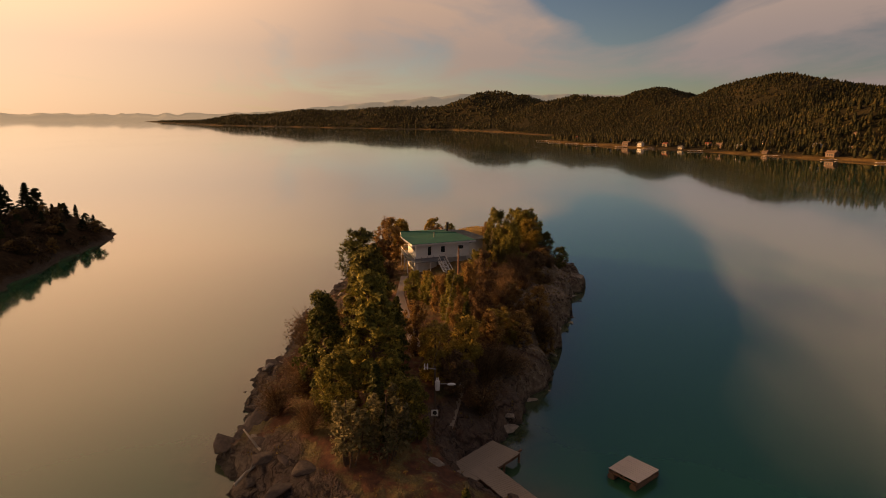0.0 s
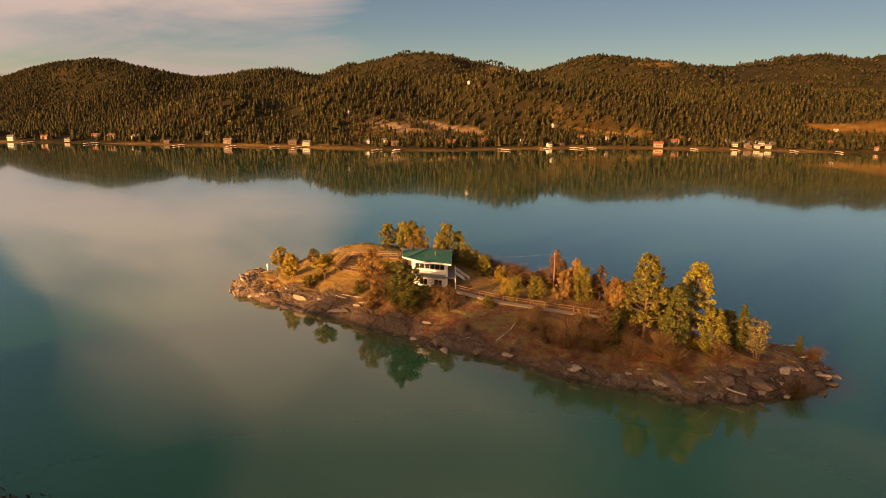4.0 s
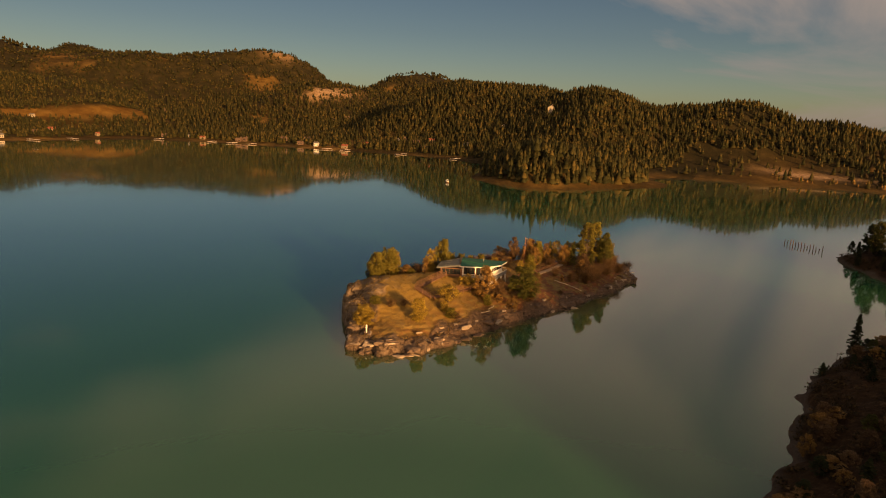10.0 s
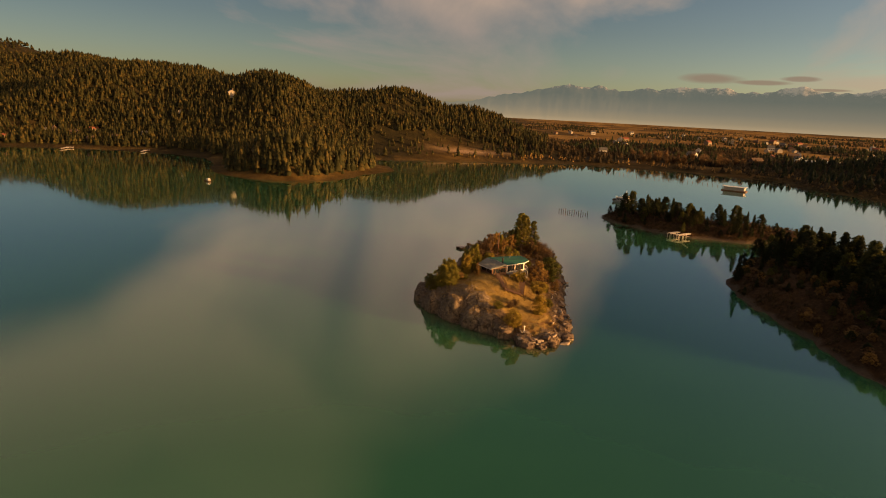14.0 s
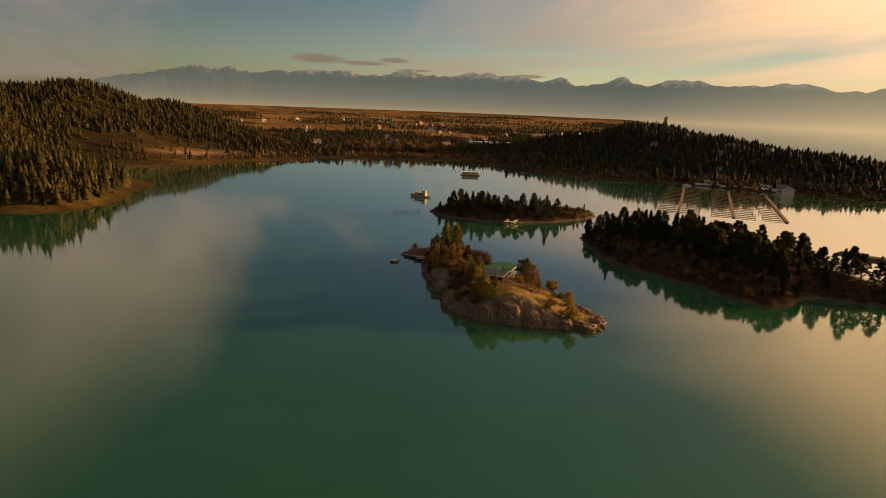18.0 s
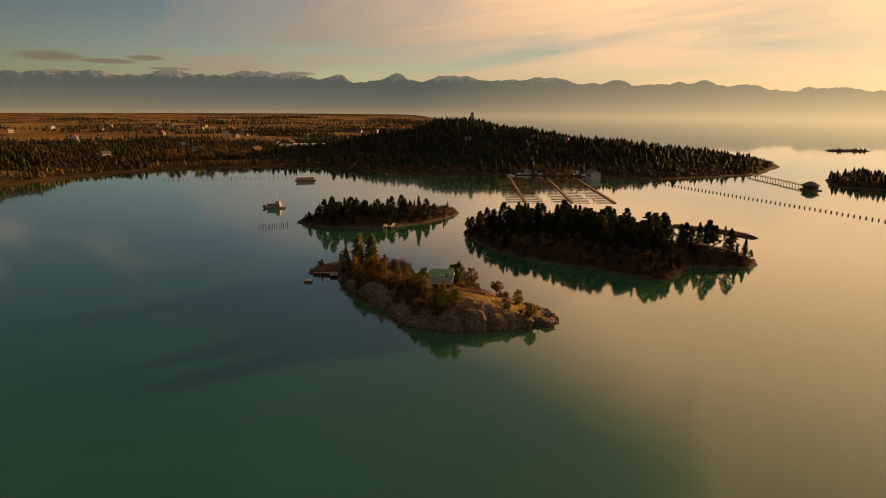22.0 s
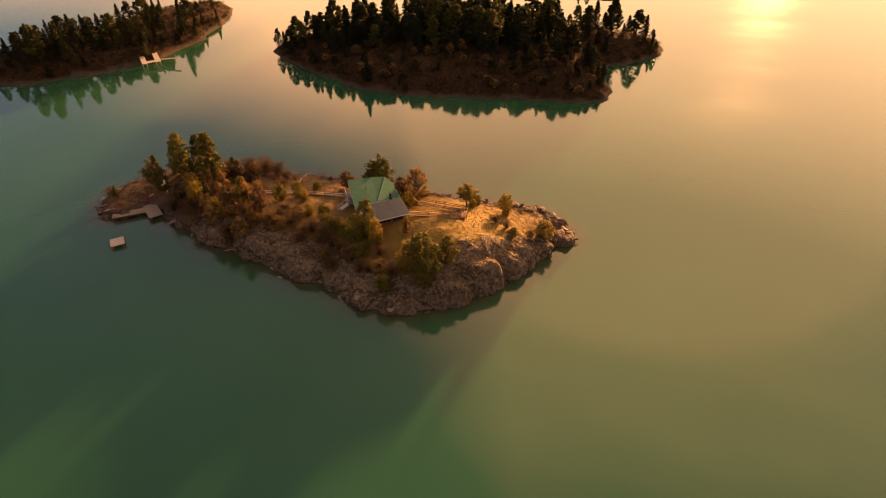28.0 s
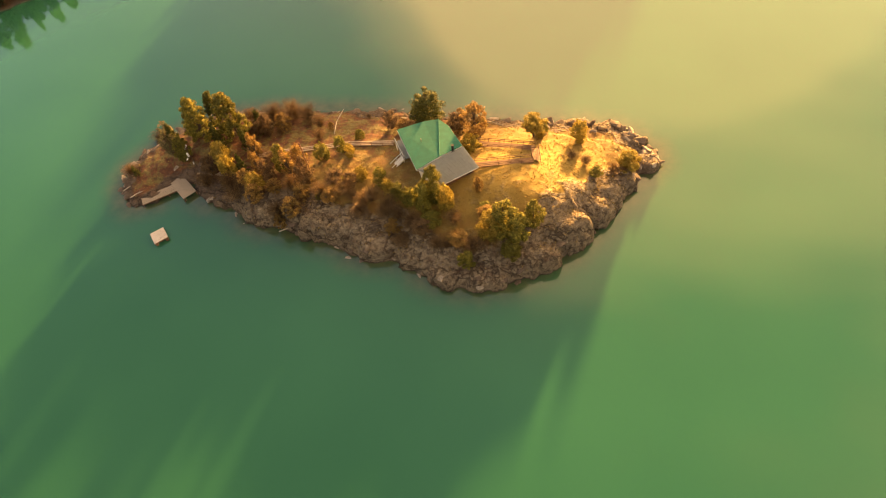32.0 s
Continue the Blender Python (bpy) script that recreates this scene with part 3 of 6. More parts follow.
def main_height(x, y):
    d = shore_distance(MAIN_S, x, y)
    south = smooth01((-y - 3 + (x + 20) * 0.06) / 10)
    lobes = fbm(x * 0.11 + 4, y * 0.11, 2)
    steep = 8.5 - 2.2 * south * (1 - 3.0 * lobes) - 1.5 * smooth01((-x - 55) / 20)
    top = 2.4 + 3.0 * bell(x, y, -34, -6, 20, 13) + 3.8 * bell(x, y, -4, -7, 18, 15) + 4.4 * bell(x, y, 15, -12, 15, 14) + 1.6 * bell(x, y, -62, 4, 12, 9)
    rim = np.clip(d / steep, -0.5, 1)
    h = top * np.where(rim > 0, np.sin(np.clip(rim, 0, 1) * math.pi / 2) ** (0.75 - 0.2 * south), rim * 0.9)
    ledges = fbm(x * 0.22, y * 0.45, 4)
    strata = np.abs(np.sin((h * 2.3 + ledges * 7) * 1.6)) * 0.35
    rocky = np.clip(1.15 - rim, 0.1, 1)
    knobs = (0.5 - np.abs(fbm(x * 0.15 + 9, y * 0.15, 3)) * 2.6) * 2.2 * south * np.clip(1.6 - d / 7, 0, 1) * np.clip(d / 1.5, 0, 1)
    h = h + knobs + rocky * (fbm(x * 0.35, y * 0.35, 5) * (2.2 - 0.9 * south) + strata * (1 - 0.6 * south) - 0.15 - 0.55 * np.clip(1 - 3 * rim, 0, 1.8)) + fbm(x * 0.12, y * 0.12, 3) * 0.8 * np.clip(rim, 0, 1) - 0.1
    h = np.where(d > -1.5, np.maximum(h, domes(x, y)[0]), h)
    lift = h + fbm(x * 0.09 + 30, y * 0.09, 3) * 2.4
    k = np.floor(lift / 0.75)
    part_up = lift / 0.75 - k
    terrace = (k + smooth01((part_up - 0.62) / 0.34)) * 0.75 - (lift - h)
    broken = np.clip(1.25 - rim, 0, 1) * smooth01((d + 1.0) / 1.5)
    return h + (terrace - h) * (0.8 - 0.6 * south) * broken


# rounded outcrops of bedrock: place, reach, height
DOMES = [(-31, -15.5, 5.0, 5.2), (-24, -18, 4.5, 4.6), (-17.5, -21, 4.2, 3.8), (-37, -13.5, 3.6, 4.4), (-43, -13.5, 3.4, 3.4), (-53, -9.2, 3.0, 2.4), (-10, -23.5, 3.6, 3.0), (-3, -27.5, 3.6, 2.6), (4, -27.5, 4.0, 3.2),
         (13, -22.5, 5.5, 5.0), (18.5, -17.5, 6.0, 6.6), (23, -12.5, 4.8, 5.2), (27.5, -8, 4.0, 4.2), (31, -5, 3.2, 3.2), (36, 0.5, 2.8, 2.2), (33, 7, 3.4, 2.2), (28, 10.5, 3.0, 1.9), (22, 11, 3.0, 1.7)]


def domes(x, y):
    """Height of the outcrops and how far inside one a point lies."""
    wob = fbm(x * 0.4 + 2, y * 0.4, 4)
    best, core = np.full(x.shape, -5.0), np.zeros(x.shape)
    for cx, cy, r, top in DOMES:
        q = np.hypot((x - cx) * 0.9, (y - cy) * 1.1) / (r * (1 + 0.9 * wob))
        best = np.maximum(best, np.where(q < 1, top * np.maximum(1 - q ** 3.2, 0) ** 0.6 + wob * 0.9, -5.0))
        core = np.maximum(core, smooth01((1.05 - q) * 4))
    return best, core


def grassy(x, y):
    return np.clip(bell(x, y, 14, -5, 24, 14) * 1.15 + 0.55 * bell(x, y, -28, -8, 12, 7) + 0.5 * bell(x, y, -6, -17, 22, 8), 0, 1)


def rocky(x, y):
    d = shore_distance(MAIN_S, x, y)
    south = smooth01((-y - 3 + (x + 20) * 0.06) / 8)
    east = smooth01((x - 18) / 12)
    reach = 3.6 + 2.6 * south + 1.5 * east + 9 * fbm(x * 0.12, y * 0.12, 3)
    return np.maximum(smooth01((reach - d) / 1.6 + 0.5), domes(x, y)[1])


def pale_tone(x, y):
    """How far the rock turns paler: the southern outcrops, the eastern tip and the north-western ledges."""
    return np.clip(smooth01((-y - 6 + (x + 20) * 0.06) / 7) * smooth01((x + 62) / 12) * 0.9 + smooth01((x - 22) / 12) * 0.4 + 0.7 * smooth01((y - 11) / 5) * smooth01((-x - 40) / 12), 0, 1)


def ground_at(f, x, y):
    return float(f(np.array([float(x)]), np.array([float(y)]))[0])


island = grid_mesh("island_ground", np.arange(-88, 46, 0.32), np.arange(-37, 24, 0.32), main_height, M_island, [("grassy", grassy), ("rocky", rocky), ("pale_tone", pale_tone)],
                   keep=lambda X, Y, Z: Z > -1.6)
tagged(island, "rocky island with dry golden grass, ledges and reddish soil", "island", kind="structure")


def isle_height(poly, top, steep, seed, hump=None):
    P = wrap(poly, rough=0.6, seed=seed)

    def f(x, y):
        d = shore_distance(P, x, y)
        rim = np.clip(d / steep, -0.6, 1)
        h = top * np.where(rim > 0, np.sin(np.clip(rim, 0, 1) * math.pi / 2) ** 0.8, rim * 0.8)
        return h + fbm(x * 0.15 + seed, y * 0.15, 5) * 1.8 * np.clip(1.2 - rim, 0.3, 1) + fbm(x * 0.04, y * 0.04, 3) * top * 0.5 * np.clip(rim, 0, 1)
    return f


east_h, spit_h, west_h = isle_height(ISLE_EAST, 6.5, 16, 3), isle_height(SPIT, 1.2, 3, 4), isle_height(ISLE_WEST, 4.5, 12, 5)
bridge_h, far_h = isle_height(BRIDGE_ISLE, 6, 20, 6), isle_height(FAR_ISLE, 2.5, 8, 8)
for name, poly, f, step, label in (("forested_island", ISLE_EAST, east_h, 1.0, "larger rocky island covered with dark conifers"), ("rock_spit", SPIT, spit_h, 0.8, "long low spit of bare rock"),
                                   ("wooded_island", ISLE_WEST, west_h, 1.0, "low wooded island with a timber deck at its shore"),
                                   ("bridge_island", BRIDGE_ISLE, bridge_h, 2.5, "small wooded island at the end of a footbridge"), ("far_islet", FAR_ISLE, far_h, 2.0, "far low islet with few trees")):
    xs, ys = [p[0] for p in poly], [p[1] for p in poly]
    tagged(grid_mesh(name, np.arange(min(xs) - 6, max(xs) + 6, step), np.arange(min(ys) - 6, max(ys) + 6, step), f, M_isle, keep=lambda X, Y, Z: Z > -1.2), label, "island", kind="structure")


def land_height(x, y):
    d = shore_distance(MAINLAND, x, y) + fbm(x * 0.02, y * 0.02, 3) * 20
    wx, wy = x + fbm(x * 0.004, y * 0.004 + 8, 3) * 80, y + fbm(x * 0.004 + 5, y * 0.004, 3) * 80
    tot = 0
    for cx, cy, h, rx, ry, turn in HILLS:
        tot = tot + (h * bell(wx, wy, cx, cy, rx, ry, turn)) ** 4
    hill = np.maximum(tot ** 0.25 - 9, 0)
    gully = np.abs(fbm(x * 0.005 + 3, y * 0.005, 4))
    rough = hill * ((0.1 - gully) * 0.5 + fbm(x * 0.012, y * 0.012, 4) * 0.16)
    shore = np.where(d > 0, 4.5 * smooth01(d / 45), np.maximum(d * 0.08, -6))
    rise = np.where((y > -200) & (x < -150), 0.004, 0.02) * np.clip(d - 40, 0, 700) * np.clip(1 - hill / 60, 0, 1)
    pen = 17 * bell(x, y, -292, -165, 55, 46)
    return shore + rise + (hill + rough) * smooth01(d / 200) + pen * smooth01(d / 40)


# bare rock: a cut bank with terraces above the south shore, and a scarp high on the western hill
BARE = [(330, -538, 40, 13, 0.25), (250, -556, 34, 9, 0.1), (290, -585, 46, 8, 0.2), (-621, -842, 52, 26, 0.0), (-549, -28, 12, 38, 0.15), (-800, -1290, 40, 30, 0.3)]


def bare_rock(x, y):
    return np.clip(np.maximum.reduce([bell(x, y, *b) for b in BARE]) * 1.6 * (0.75 + 1.2 * fbm(x * 0.05, y * 0.05, 3)), 0, 1)


def field(x, y):
    az = np.degrees(np.arctan2(x, y)) % 360
    plainland = smooth01((az - 270) / 6) * smooth01((352 - az) / 4)
    clear = np.maximum(smooth01((95 - np.abs(x + 197)) / 8) * smooth01((18 - np.abs(y + 866 + (x + 197) * 0.06)) / 7), bell(x, y, 110, -690, 60, 22))
    clear = np.maximum(clear, smooth01((fbm(x * 0.006 + 5, y * 0.006, 4) - 0.15) / 0.08) * 0.45 * smooth01((az - 115) / 15))
    d = shore_distance(MAINLAND, x, y)
    strip = np.clip(1 - np.abs(d - 10) / 16, 0, 1) * np.where(az > 275, 0.15, np.where(x < -225, 0.3, 0.7))
    bluff = 0.45 * bell(x, y, -515, -50, 60, 32)
    return np.clip(np.maximum.reduce([plainland * smooth01((d - np.where((x < -900) | (y > 950), 25, 330)) / np.where((x < -900) | (y > 950), 60, 130)), clear, strip, bluff, bare_rock(x, y)]), 0, 1)


near_x, near_y = np.arange(-1000, 1301, 11.0), np.arange(-1300, 1001, 11.0)
XS = np.concatenate([np.arange(-4900, -1000, 65.0), near_x, np.arange(1365, 4900, 65.0)])
YS = np.concatenate([np.arange(-4900, -1300, 65.0), near_y, np.arange(1065, 4900, 65.0)])
ground = grid_mesh("ground", XS, YS, land_height, M_ground, [("field", field), ("bare", bare_rock)], keep=lambda X, Y, Z: (Z > -5.5) & (np.hypot(X, Y) < 4750))
tagged(ground, "wooded hills and brown farmland round the lake", "ground", kind="structure")


def shallow(x, y):
    return np.clip(1 - np.abs(shore_distance(MAIN_S, x, y)) / 5.5, 0, 1) ** 1.5 * 0.75


wx = np.concatenate([[-4950, -3000, -1500, -600, -250, -130], np.arange(-100, 60, 1.5), [80, 130, 250, 600, 1500, 3000, 4950]])
wy = np.concatenate([[-4950, -3000, -1500, -600, -250, -100], np.arange(-48, 36, 1.5), [60, 130, 250, 600, 1500, 3000, 4950]])
water = grid_mesh("water", wx, wy, lambda x, y: 0 * x, M_water, [("shallow", shallow)])
tagged(water, "calm green lake water reflecting the sky", "lake", kind="structure")

# far mountains across the valley: a ring of snow-dusted ranges, so far that they do not shift
def build_range(nt, p, N, L):
    g = N("ShaderNodeNewGeometry"); pos = N("ShaderNodeSeparateXYZ"); L(g.outputs["Position"], pos.inputs[0])
    n = noise_tex(N, L, 0.02, 6, 0.65)
    z = math_of(N, L, "MULTIPLY", math_of(N, L, "ADD", pos.outputs["Z"], math_of(N, L, "MULTIPLY", math_of(N, L, "SUBTRACT", n, 0.5), 190)), 1 / 330.0)
    col = ramp_of(N, L, z, [(0.0, (0.02, 0.02, 0.018)), (0.55, (0.016, 0.02, 0.024)), (0.74, (0.03, 0.034, 0.038)), (0.86, (0.38, 0.37, 0.35)), (1.0, (0.5, 0.49, 0.47))])
    L(col, p.inputs["Base Color"]); p.inputs["Roughness"].default_value = 0.95
    p.inputs["Specular IOR Level"].default_value = 0.0
    # haze painted as emission: palest at the foot, brighter and warmer sunward
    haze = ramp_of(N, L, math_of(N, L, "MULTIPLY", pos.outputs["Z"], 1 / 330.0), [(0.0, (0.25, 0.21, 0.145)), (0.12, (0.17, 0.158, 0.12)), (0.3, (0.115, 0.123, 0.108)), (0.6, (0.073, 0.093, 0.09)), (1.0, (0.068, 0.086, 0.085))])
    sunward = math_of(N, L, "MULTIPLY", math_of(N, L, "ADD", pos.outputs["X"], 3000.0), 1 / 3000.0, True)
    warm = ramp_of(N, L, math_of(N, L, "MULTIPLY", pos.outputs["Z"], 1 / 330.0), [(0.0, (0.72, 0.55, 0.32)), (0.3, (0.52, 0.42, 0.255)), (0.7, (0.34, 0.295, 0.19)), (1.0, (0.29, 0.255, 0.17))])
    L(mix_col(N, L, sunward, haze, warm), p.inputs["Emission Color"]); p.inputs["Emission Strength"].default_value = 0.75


M_range = material("mountain_with_haze_glow", build_range)
CREST = [(255, 60), (266, 120), (272, 215), (280, 270), (288, 255), (296, 285), (302, 300), (308, 262), (314, 280), (320, 275), (328, 300), (336, 255), (344, 240), (352, 205), (360, 190), (372, 150), (385, 120)]


def mountains():
    cb, ch = (np.array(c, float) for c in zip(*CREST))
    az = np.radians(np.linspace(255, 385, 1300)); rows = 10
    V = []
    for k in range(rows):
        t = k / (rows - 1)
        r = 4250 + 330 * t
        jag = fbm(np.degrees(az) * 0.5, az * 0 + 3 + (1 - t) * 2.2, 6, 0.5) * 110
        h = (np.interp(np.degrees(az), cb, ch) + jag) * t ** 1.15 + fbm(np.degrees(az) * 1.5, np.full(az.shape, t * 3.0), 4) * 25 * math.sin(t * math.pi) - 12
        rr = r + fbm(np.degrees(az) * 0.9, np.full(az.shape, t * 2.0), 3) * 12
        V.append(np.stack([np.sin(az) * rr, np.cos(az) * rr, h], -1))
    V = np.concatenate(V); n = 1300
    F = [(k * n + i, k * n + i + 1, (k + 1) * n + i + 1, (k + 1) * n + i) for k in range(rows - 1) for i in range(n - 1)]
    tagged(link_mesh("backdrop", V.tolist(), F, M_range, smooth=True), "far mountain range, haze painted as glow, snow on its crests", "mountains", kind="structure")


mountains()


def build_blue_hill(nt, p, N, L):
    g = N("ShaderNodeNewGeometry"); pos = N("ShaderNodeSeparateXYZ"); L(g.outputs["Position"], pos.inputs[0])
    n = noise_tex(N, L, 0.03, 5, 0.65)
    L(ramp_of(N, L, n, [(0.3, (0.03, 0.035, 0.03)), (0.7, (0.07, 0.07, 0.05))]), p.inputs["Base Color"])
    p.inputs["Roughness"].default_value = 0.95
    # the hills glow by height in place of real haze
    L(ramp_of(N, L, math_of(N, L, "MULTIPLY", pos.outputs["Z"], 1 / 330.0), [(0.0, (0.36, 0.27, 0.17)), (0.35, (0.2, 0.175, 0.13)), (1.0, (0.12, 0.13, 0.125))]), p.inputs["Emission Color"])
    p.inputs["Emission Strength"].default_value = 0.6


M_bluehill = material("wooded_hill_with_haze_glow", build_blue_hill)
SKYLINE = [(50, 35), (64, 45), (70, 56), (76.7, 86), (80, 118), (83.6, 142), (88, 178), (92.9, 226), (97, 214), (104, 222), (110, 214), (117, 222), (125, 200), (134, 150), (142, 110)]


def lake_hills():
    cb, ch = (np.array(c, float) for c in zip(*SKYLINE))
    az = np.radians(np.linspace(50, 142, 300)); n, rows = 300, 10
    V = []
    for k in range(rows):
        t = k / (rows - 1)
        rr = 4350 + 260 * t + fbm(np.degrees(az) * 0.6, np.full(az.shape, t * 3.0), 3) * 120
        h = (np.interp(np.degrees(az), cb, ch) + fbm(np.degrees(az) * 1.2, az * 0 + 7, 5) * 26) * math.sin(t * math.pi / 2) - 10 * (1 - t)
        V.append(np.stack([np.sin(az) * rr, np.cos(az) * rr, h], -1))
    F = [(k * n + i, k * n + i + 1, (k + 1) * n + i + 1, (k + 1) * n + i) for k in range(rows - 1) for i in range(n - 1)]
    tagged(link_mesh("backdrop_hills", np.concatenate(V).tolist(), F, M_bluehill, smooth=True), "far wooded hills across the lake under a painted haze glow", "hills", kind="structure")


lake_hills()


# trees
def leaf_cloud(seed, clumps, leaves, size, flat=1.0, up=0.3):
    """Many small leaf blades round clump centres: vertices and faces."""
    rnd = np.random.RandomState(seed)
    C = np.array(clumps, float)
    idx = rnd.randint(0, len(C), leaves)
    d = rnd.normal(size=(leaves, 3)); d /= np.linalg.norm(d, axis=1, keepdims=True)
    rad = rnd.rand(leaves, 1) ** 0.45
    P = C[idx, :3] + d * rad * C[idx, 3:4] * np.array([1, 1, flat])
    nrm = d + rnd.normal(size=d.shape) * 0.55 + np.array([0, 0, up]); nrm /= np.linalg.norm(nrm, axis=1, keepdims=True)
    a = np.cross(nrm, rnd.normal(size=d.shape)); a /= np.linalg.norm(a, axis=1, keepdims=True)
    b = np.cross(nrm, a)
    s = size * (0.6 + 0.8 * rnd.rand(leaves, 1))
    quad = np.stack([P - a * s, P - b * s * 0.45, P + a * s, P + b * s * 0.45], 1)
    V = quad.reshape(-1, 3)
    F = np.arange(leaves * 4).reshape(-1, 4)
    return V, F


def trunk_mesh(path, r0, r1, limbs=()):
    bm = bmesh.new()
    for i in range(len(path) - 1):
        t0, t1 = i / (len(path) - 1), (i + 1) / (len(path) - 1)
        add_tube(bm, path[i], path[i + 1], r0 + (r1 - r0) * t0, r0 + (r1 - r0) * t1, 7)
    for a, b, r in limbs:
        add_tube(bm, a, b, r, r * 0.35, 5)
    return bm


def make_tree(kind, seed, leaf_mat, name, label):
    """One tree, 10 m high and about 2.5 m in radius, to be scaled when copied."""
    rnd = random.Random(seed)
    root = empty(name, pose(0, 0, 0), label, "tree" if kind not in ("bare", "rust") else "shrub", "island trees")
    clumps, limbs, flat, leaves, size, path = [], [], 0.8, 1500, 0.3, [(0, 0, -0.6), (0.1, 0.05, 4), (0, 0, 9.4)]
    if kind == "pine":
        for k in range(120):
            z = 1.7 + 8.0 * (k / 119) ** 0.95
            reach = 2.55 * (1 - ((z - 1.7) / 8.4)) ** 0.7 * min(1, 0.6 + 0.2 * (z - 1.7)) * rnd.uniform(0.45, 1.1) + 0.12
            an = rnd.uniform(0, 6.283)
            c = (reach * math.cos(an), reach * math.sin(an), z + 0.1 * reach)
            clumps.append((*c, rnd.uniform(0.32, 0.62)))
            limbs.append(((0, 0, z - 0.45), c, 0.05))
        flat, leaves, size = 0.7, 8500, 0.17
    elif kind == "fir":
        for k in range(70):
            z = 0.9 + 8.9 * (k / 69)
            reach = 2.3 * (1 - z / 10.1) ** 0.85 * rnd.uniform(0.6, 1.1)
            an = k * 2.4 + rnd.uniform(-0.4, 0.4)
            for q in (0.45, 0.95):
                clumps.append((reach * q * math.cos(an), reach * q * math.sin(an), z - 0.25 * reach * q, 0.22 + 0.2 * reach * (1.2 - q)))
            limbs.append(((0, 0, z), (reach * math.cos(an), reach * math.sin(an), z - 0.25 * reach), 0.04))
        flat, leaves, size = 0.4, 2800, 0.27
    elif kind == "juniper":
        for k in range(110):
            z = 0.7 + 8.4 * rnd.random()
            reach = 2.35 * math.sin(math.pi * min(1, (z + 1.2) / 11.2)) ** 0.7 * math.sqrt(rnd.random())
            an = rnd.uniform(0, 6.283)
            clumps.append((reach * math.cos(an), reach * math.sin(an), z, rnd.uniform(0.38, 0.7)))
        for k in range(5):
            an = rnd.uniform(0, 6.283)
            clumps.append((1.1 * math.cos(an), 1.1 * math.sin(an), rnd.uniform(8.6, 9.7), 0.4))
        leaves, size, flat = 9000, 0.17, 1.5
    elif kind == "rust":
        for k in range(70):
            z = 1.0 + 8.4 * rnd.random()
            reach = 2.4 * math.sin(math.pi * min(1, (z + 2.0) / 12.2)) ** 0.9 * math.sqrt(rnd.random())
            an = rnd.uniform(0, 6.283)
            c = (reach * math.cos(an), reach * math.sin(an), z)
            clumps.append((*c, rnd.uniform(0.3, 0.65)))
            limbs.append(((0, 0, z * 0.35), c, 0.045))
        leaves, size, flat = 7000, 0.15, 1.6
    elif kind == "round":
        for k in range(80):
            v = Vector((rnd.gauss(0, 1), rnd.gauss(0, 1), rnd.gauss(0, 1))).normalized() * rnd.random() ** 0.4
            c = (v.x * 2.3, v.y * 2.3, 6.6 + v.z * 3.0)
            clumps.append((*c, rnd.uniform(0.38, 0.7)))
            limbs.append(((0, 0, 2.5), c, 0.05))
        leaves, size, path = 8500, 0.17, [(0, 0, -0.6), (0.25, 0, 2.4), (0, 0.1, 6)]
    elif kind == "willow":
        for k in range(7):
            an, q = k * 0.9, rnd.uniform(0.3, 1.5)
            bx, by = q * math.cos(an), q * math.sin(an)
            top = rnd.uniform(7.2, 9.6)
            limbs.append(((bx * 0.5, by * 0.5, -0.4), (bx, by, 3.0), 0.09))
            limbs.append(((bx, by, 2.9), (bx * 1.2, by * 1.2, top - 1), 0.07))
            for j in range(7):
                clumps.append((bx * 1.25 + rnd.uniform(-0.4, 0.4), by * 1.25 + rnd.uniform(-0.4, 0.4), 2.6 + (top - 2.6) * j / 6, 0.75 - 0.05 * j))
        leaves, size, flat = 2200, 0.22, 1.3
    if kind == "bare":
        bm = trunk_mesh([(0, 0, -0.4), (0.1, 0, 2.0), (0, 0.1, 4.5)], 0.14, 0.06)
        part("trunk", bm, M_bark, root)
        V, F = [], []
        r2 = np.random.RandomState(seed)
        for k in range(520):
            an, z0 = r2.rand() * 6.283, r2.rand() * 5.5
            out = 2.6 * r2.rand() ** 0.6
            a = np.array([0.25 * out * math.cos(an), 0.25 * out * math.sin(an), z0])
            b = np.array([out * math.cos(an + r2.normal(0, 0.3)), out * math.sin(an + r2.normal(0, 0.3)), min(10, z0 + 1.5 + 3.5 * r2.rand())])
            side = np.cross(b - a, r2.normal(size=3)); side *= 0.035 / (np.linalg.norm(side) + 1e-6)
            i = len(V); V += [a - side, a + side, b]; F.append((i, i + 1, i + 2))
        V2, F2 = leaf_cloud(seed, [(1.5 * math.cos(q), 1.5 * math.sin(q), 3.5 + 1.0 * q % 5, 1.6) for q in range(9)], 1500, 0.13)
        n = len(V)
        V = np.concatenate([np.array(V), V2]).tolist(); F = F + (F2 + n).tolist()
        link_mesh("crown", V, F, leaf_mat, root)
        return root
    part("trunk", trunk_mesh(path, 0.2, 0.05, limbs), M_bark, root)
    V, F = leaf_cloud(seed, clumps, leaves, size, flat)
    link_mesh("crown", V.tolist(), F.tolist(), leaf_mat, root)
    return root


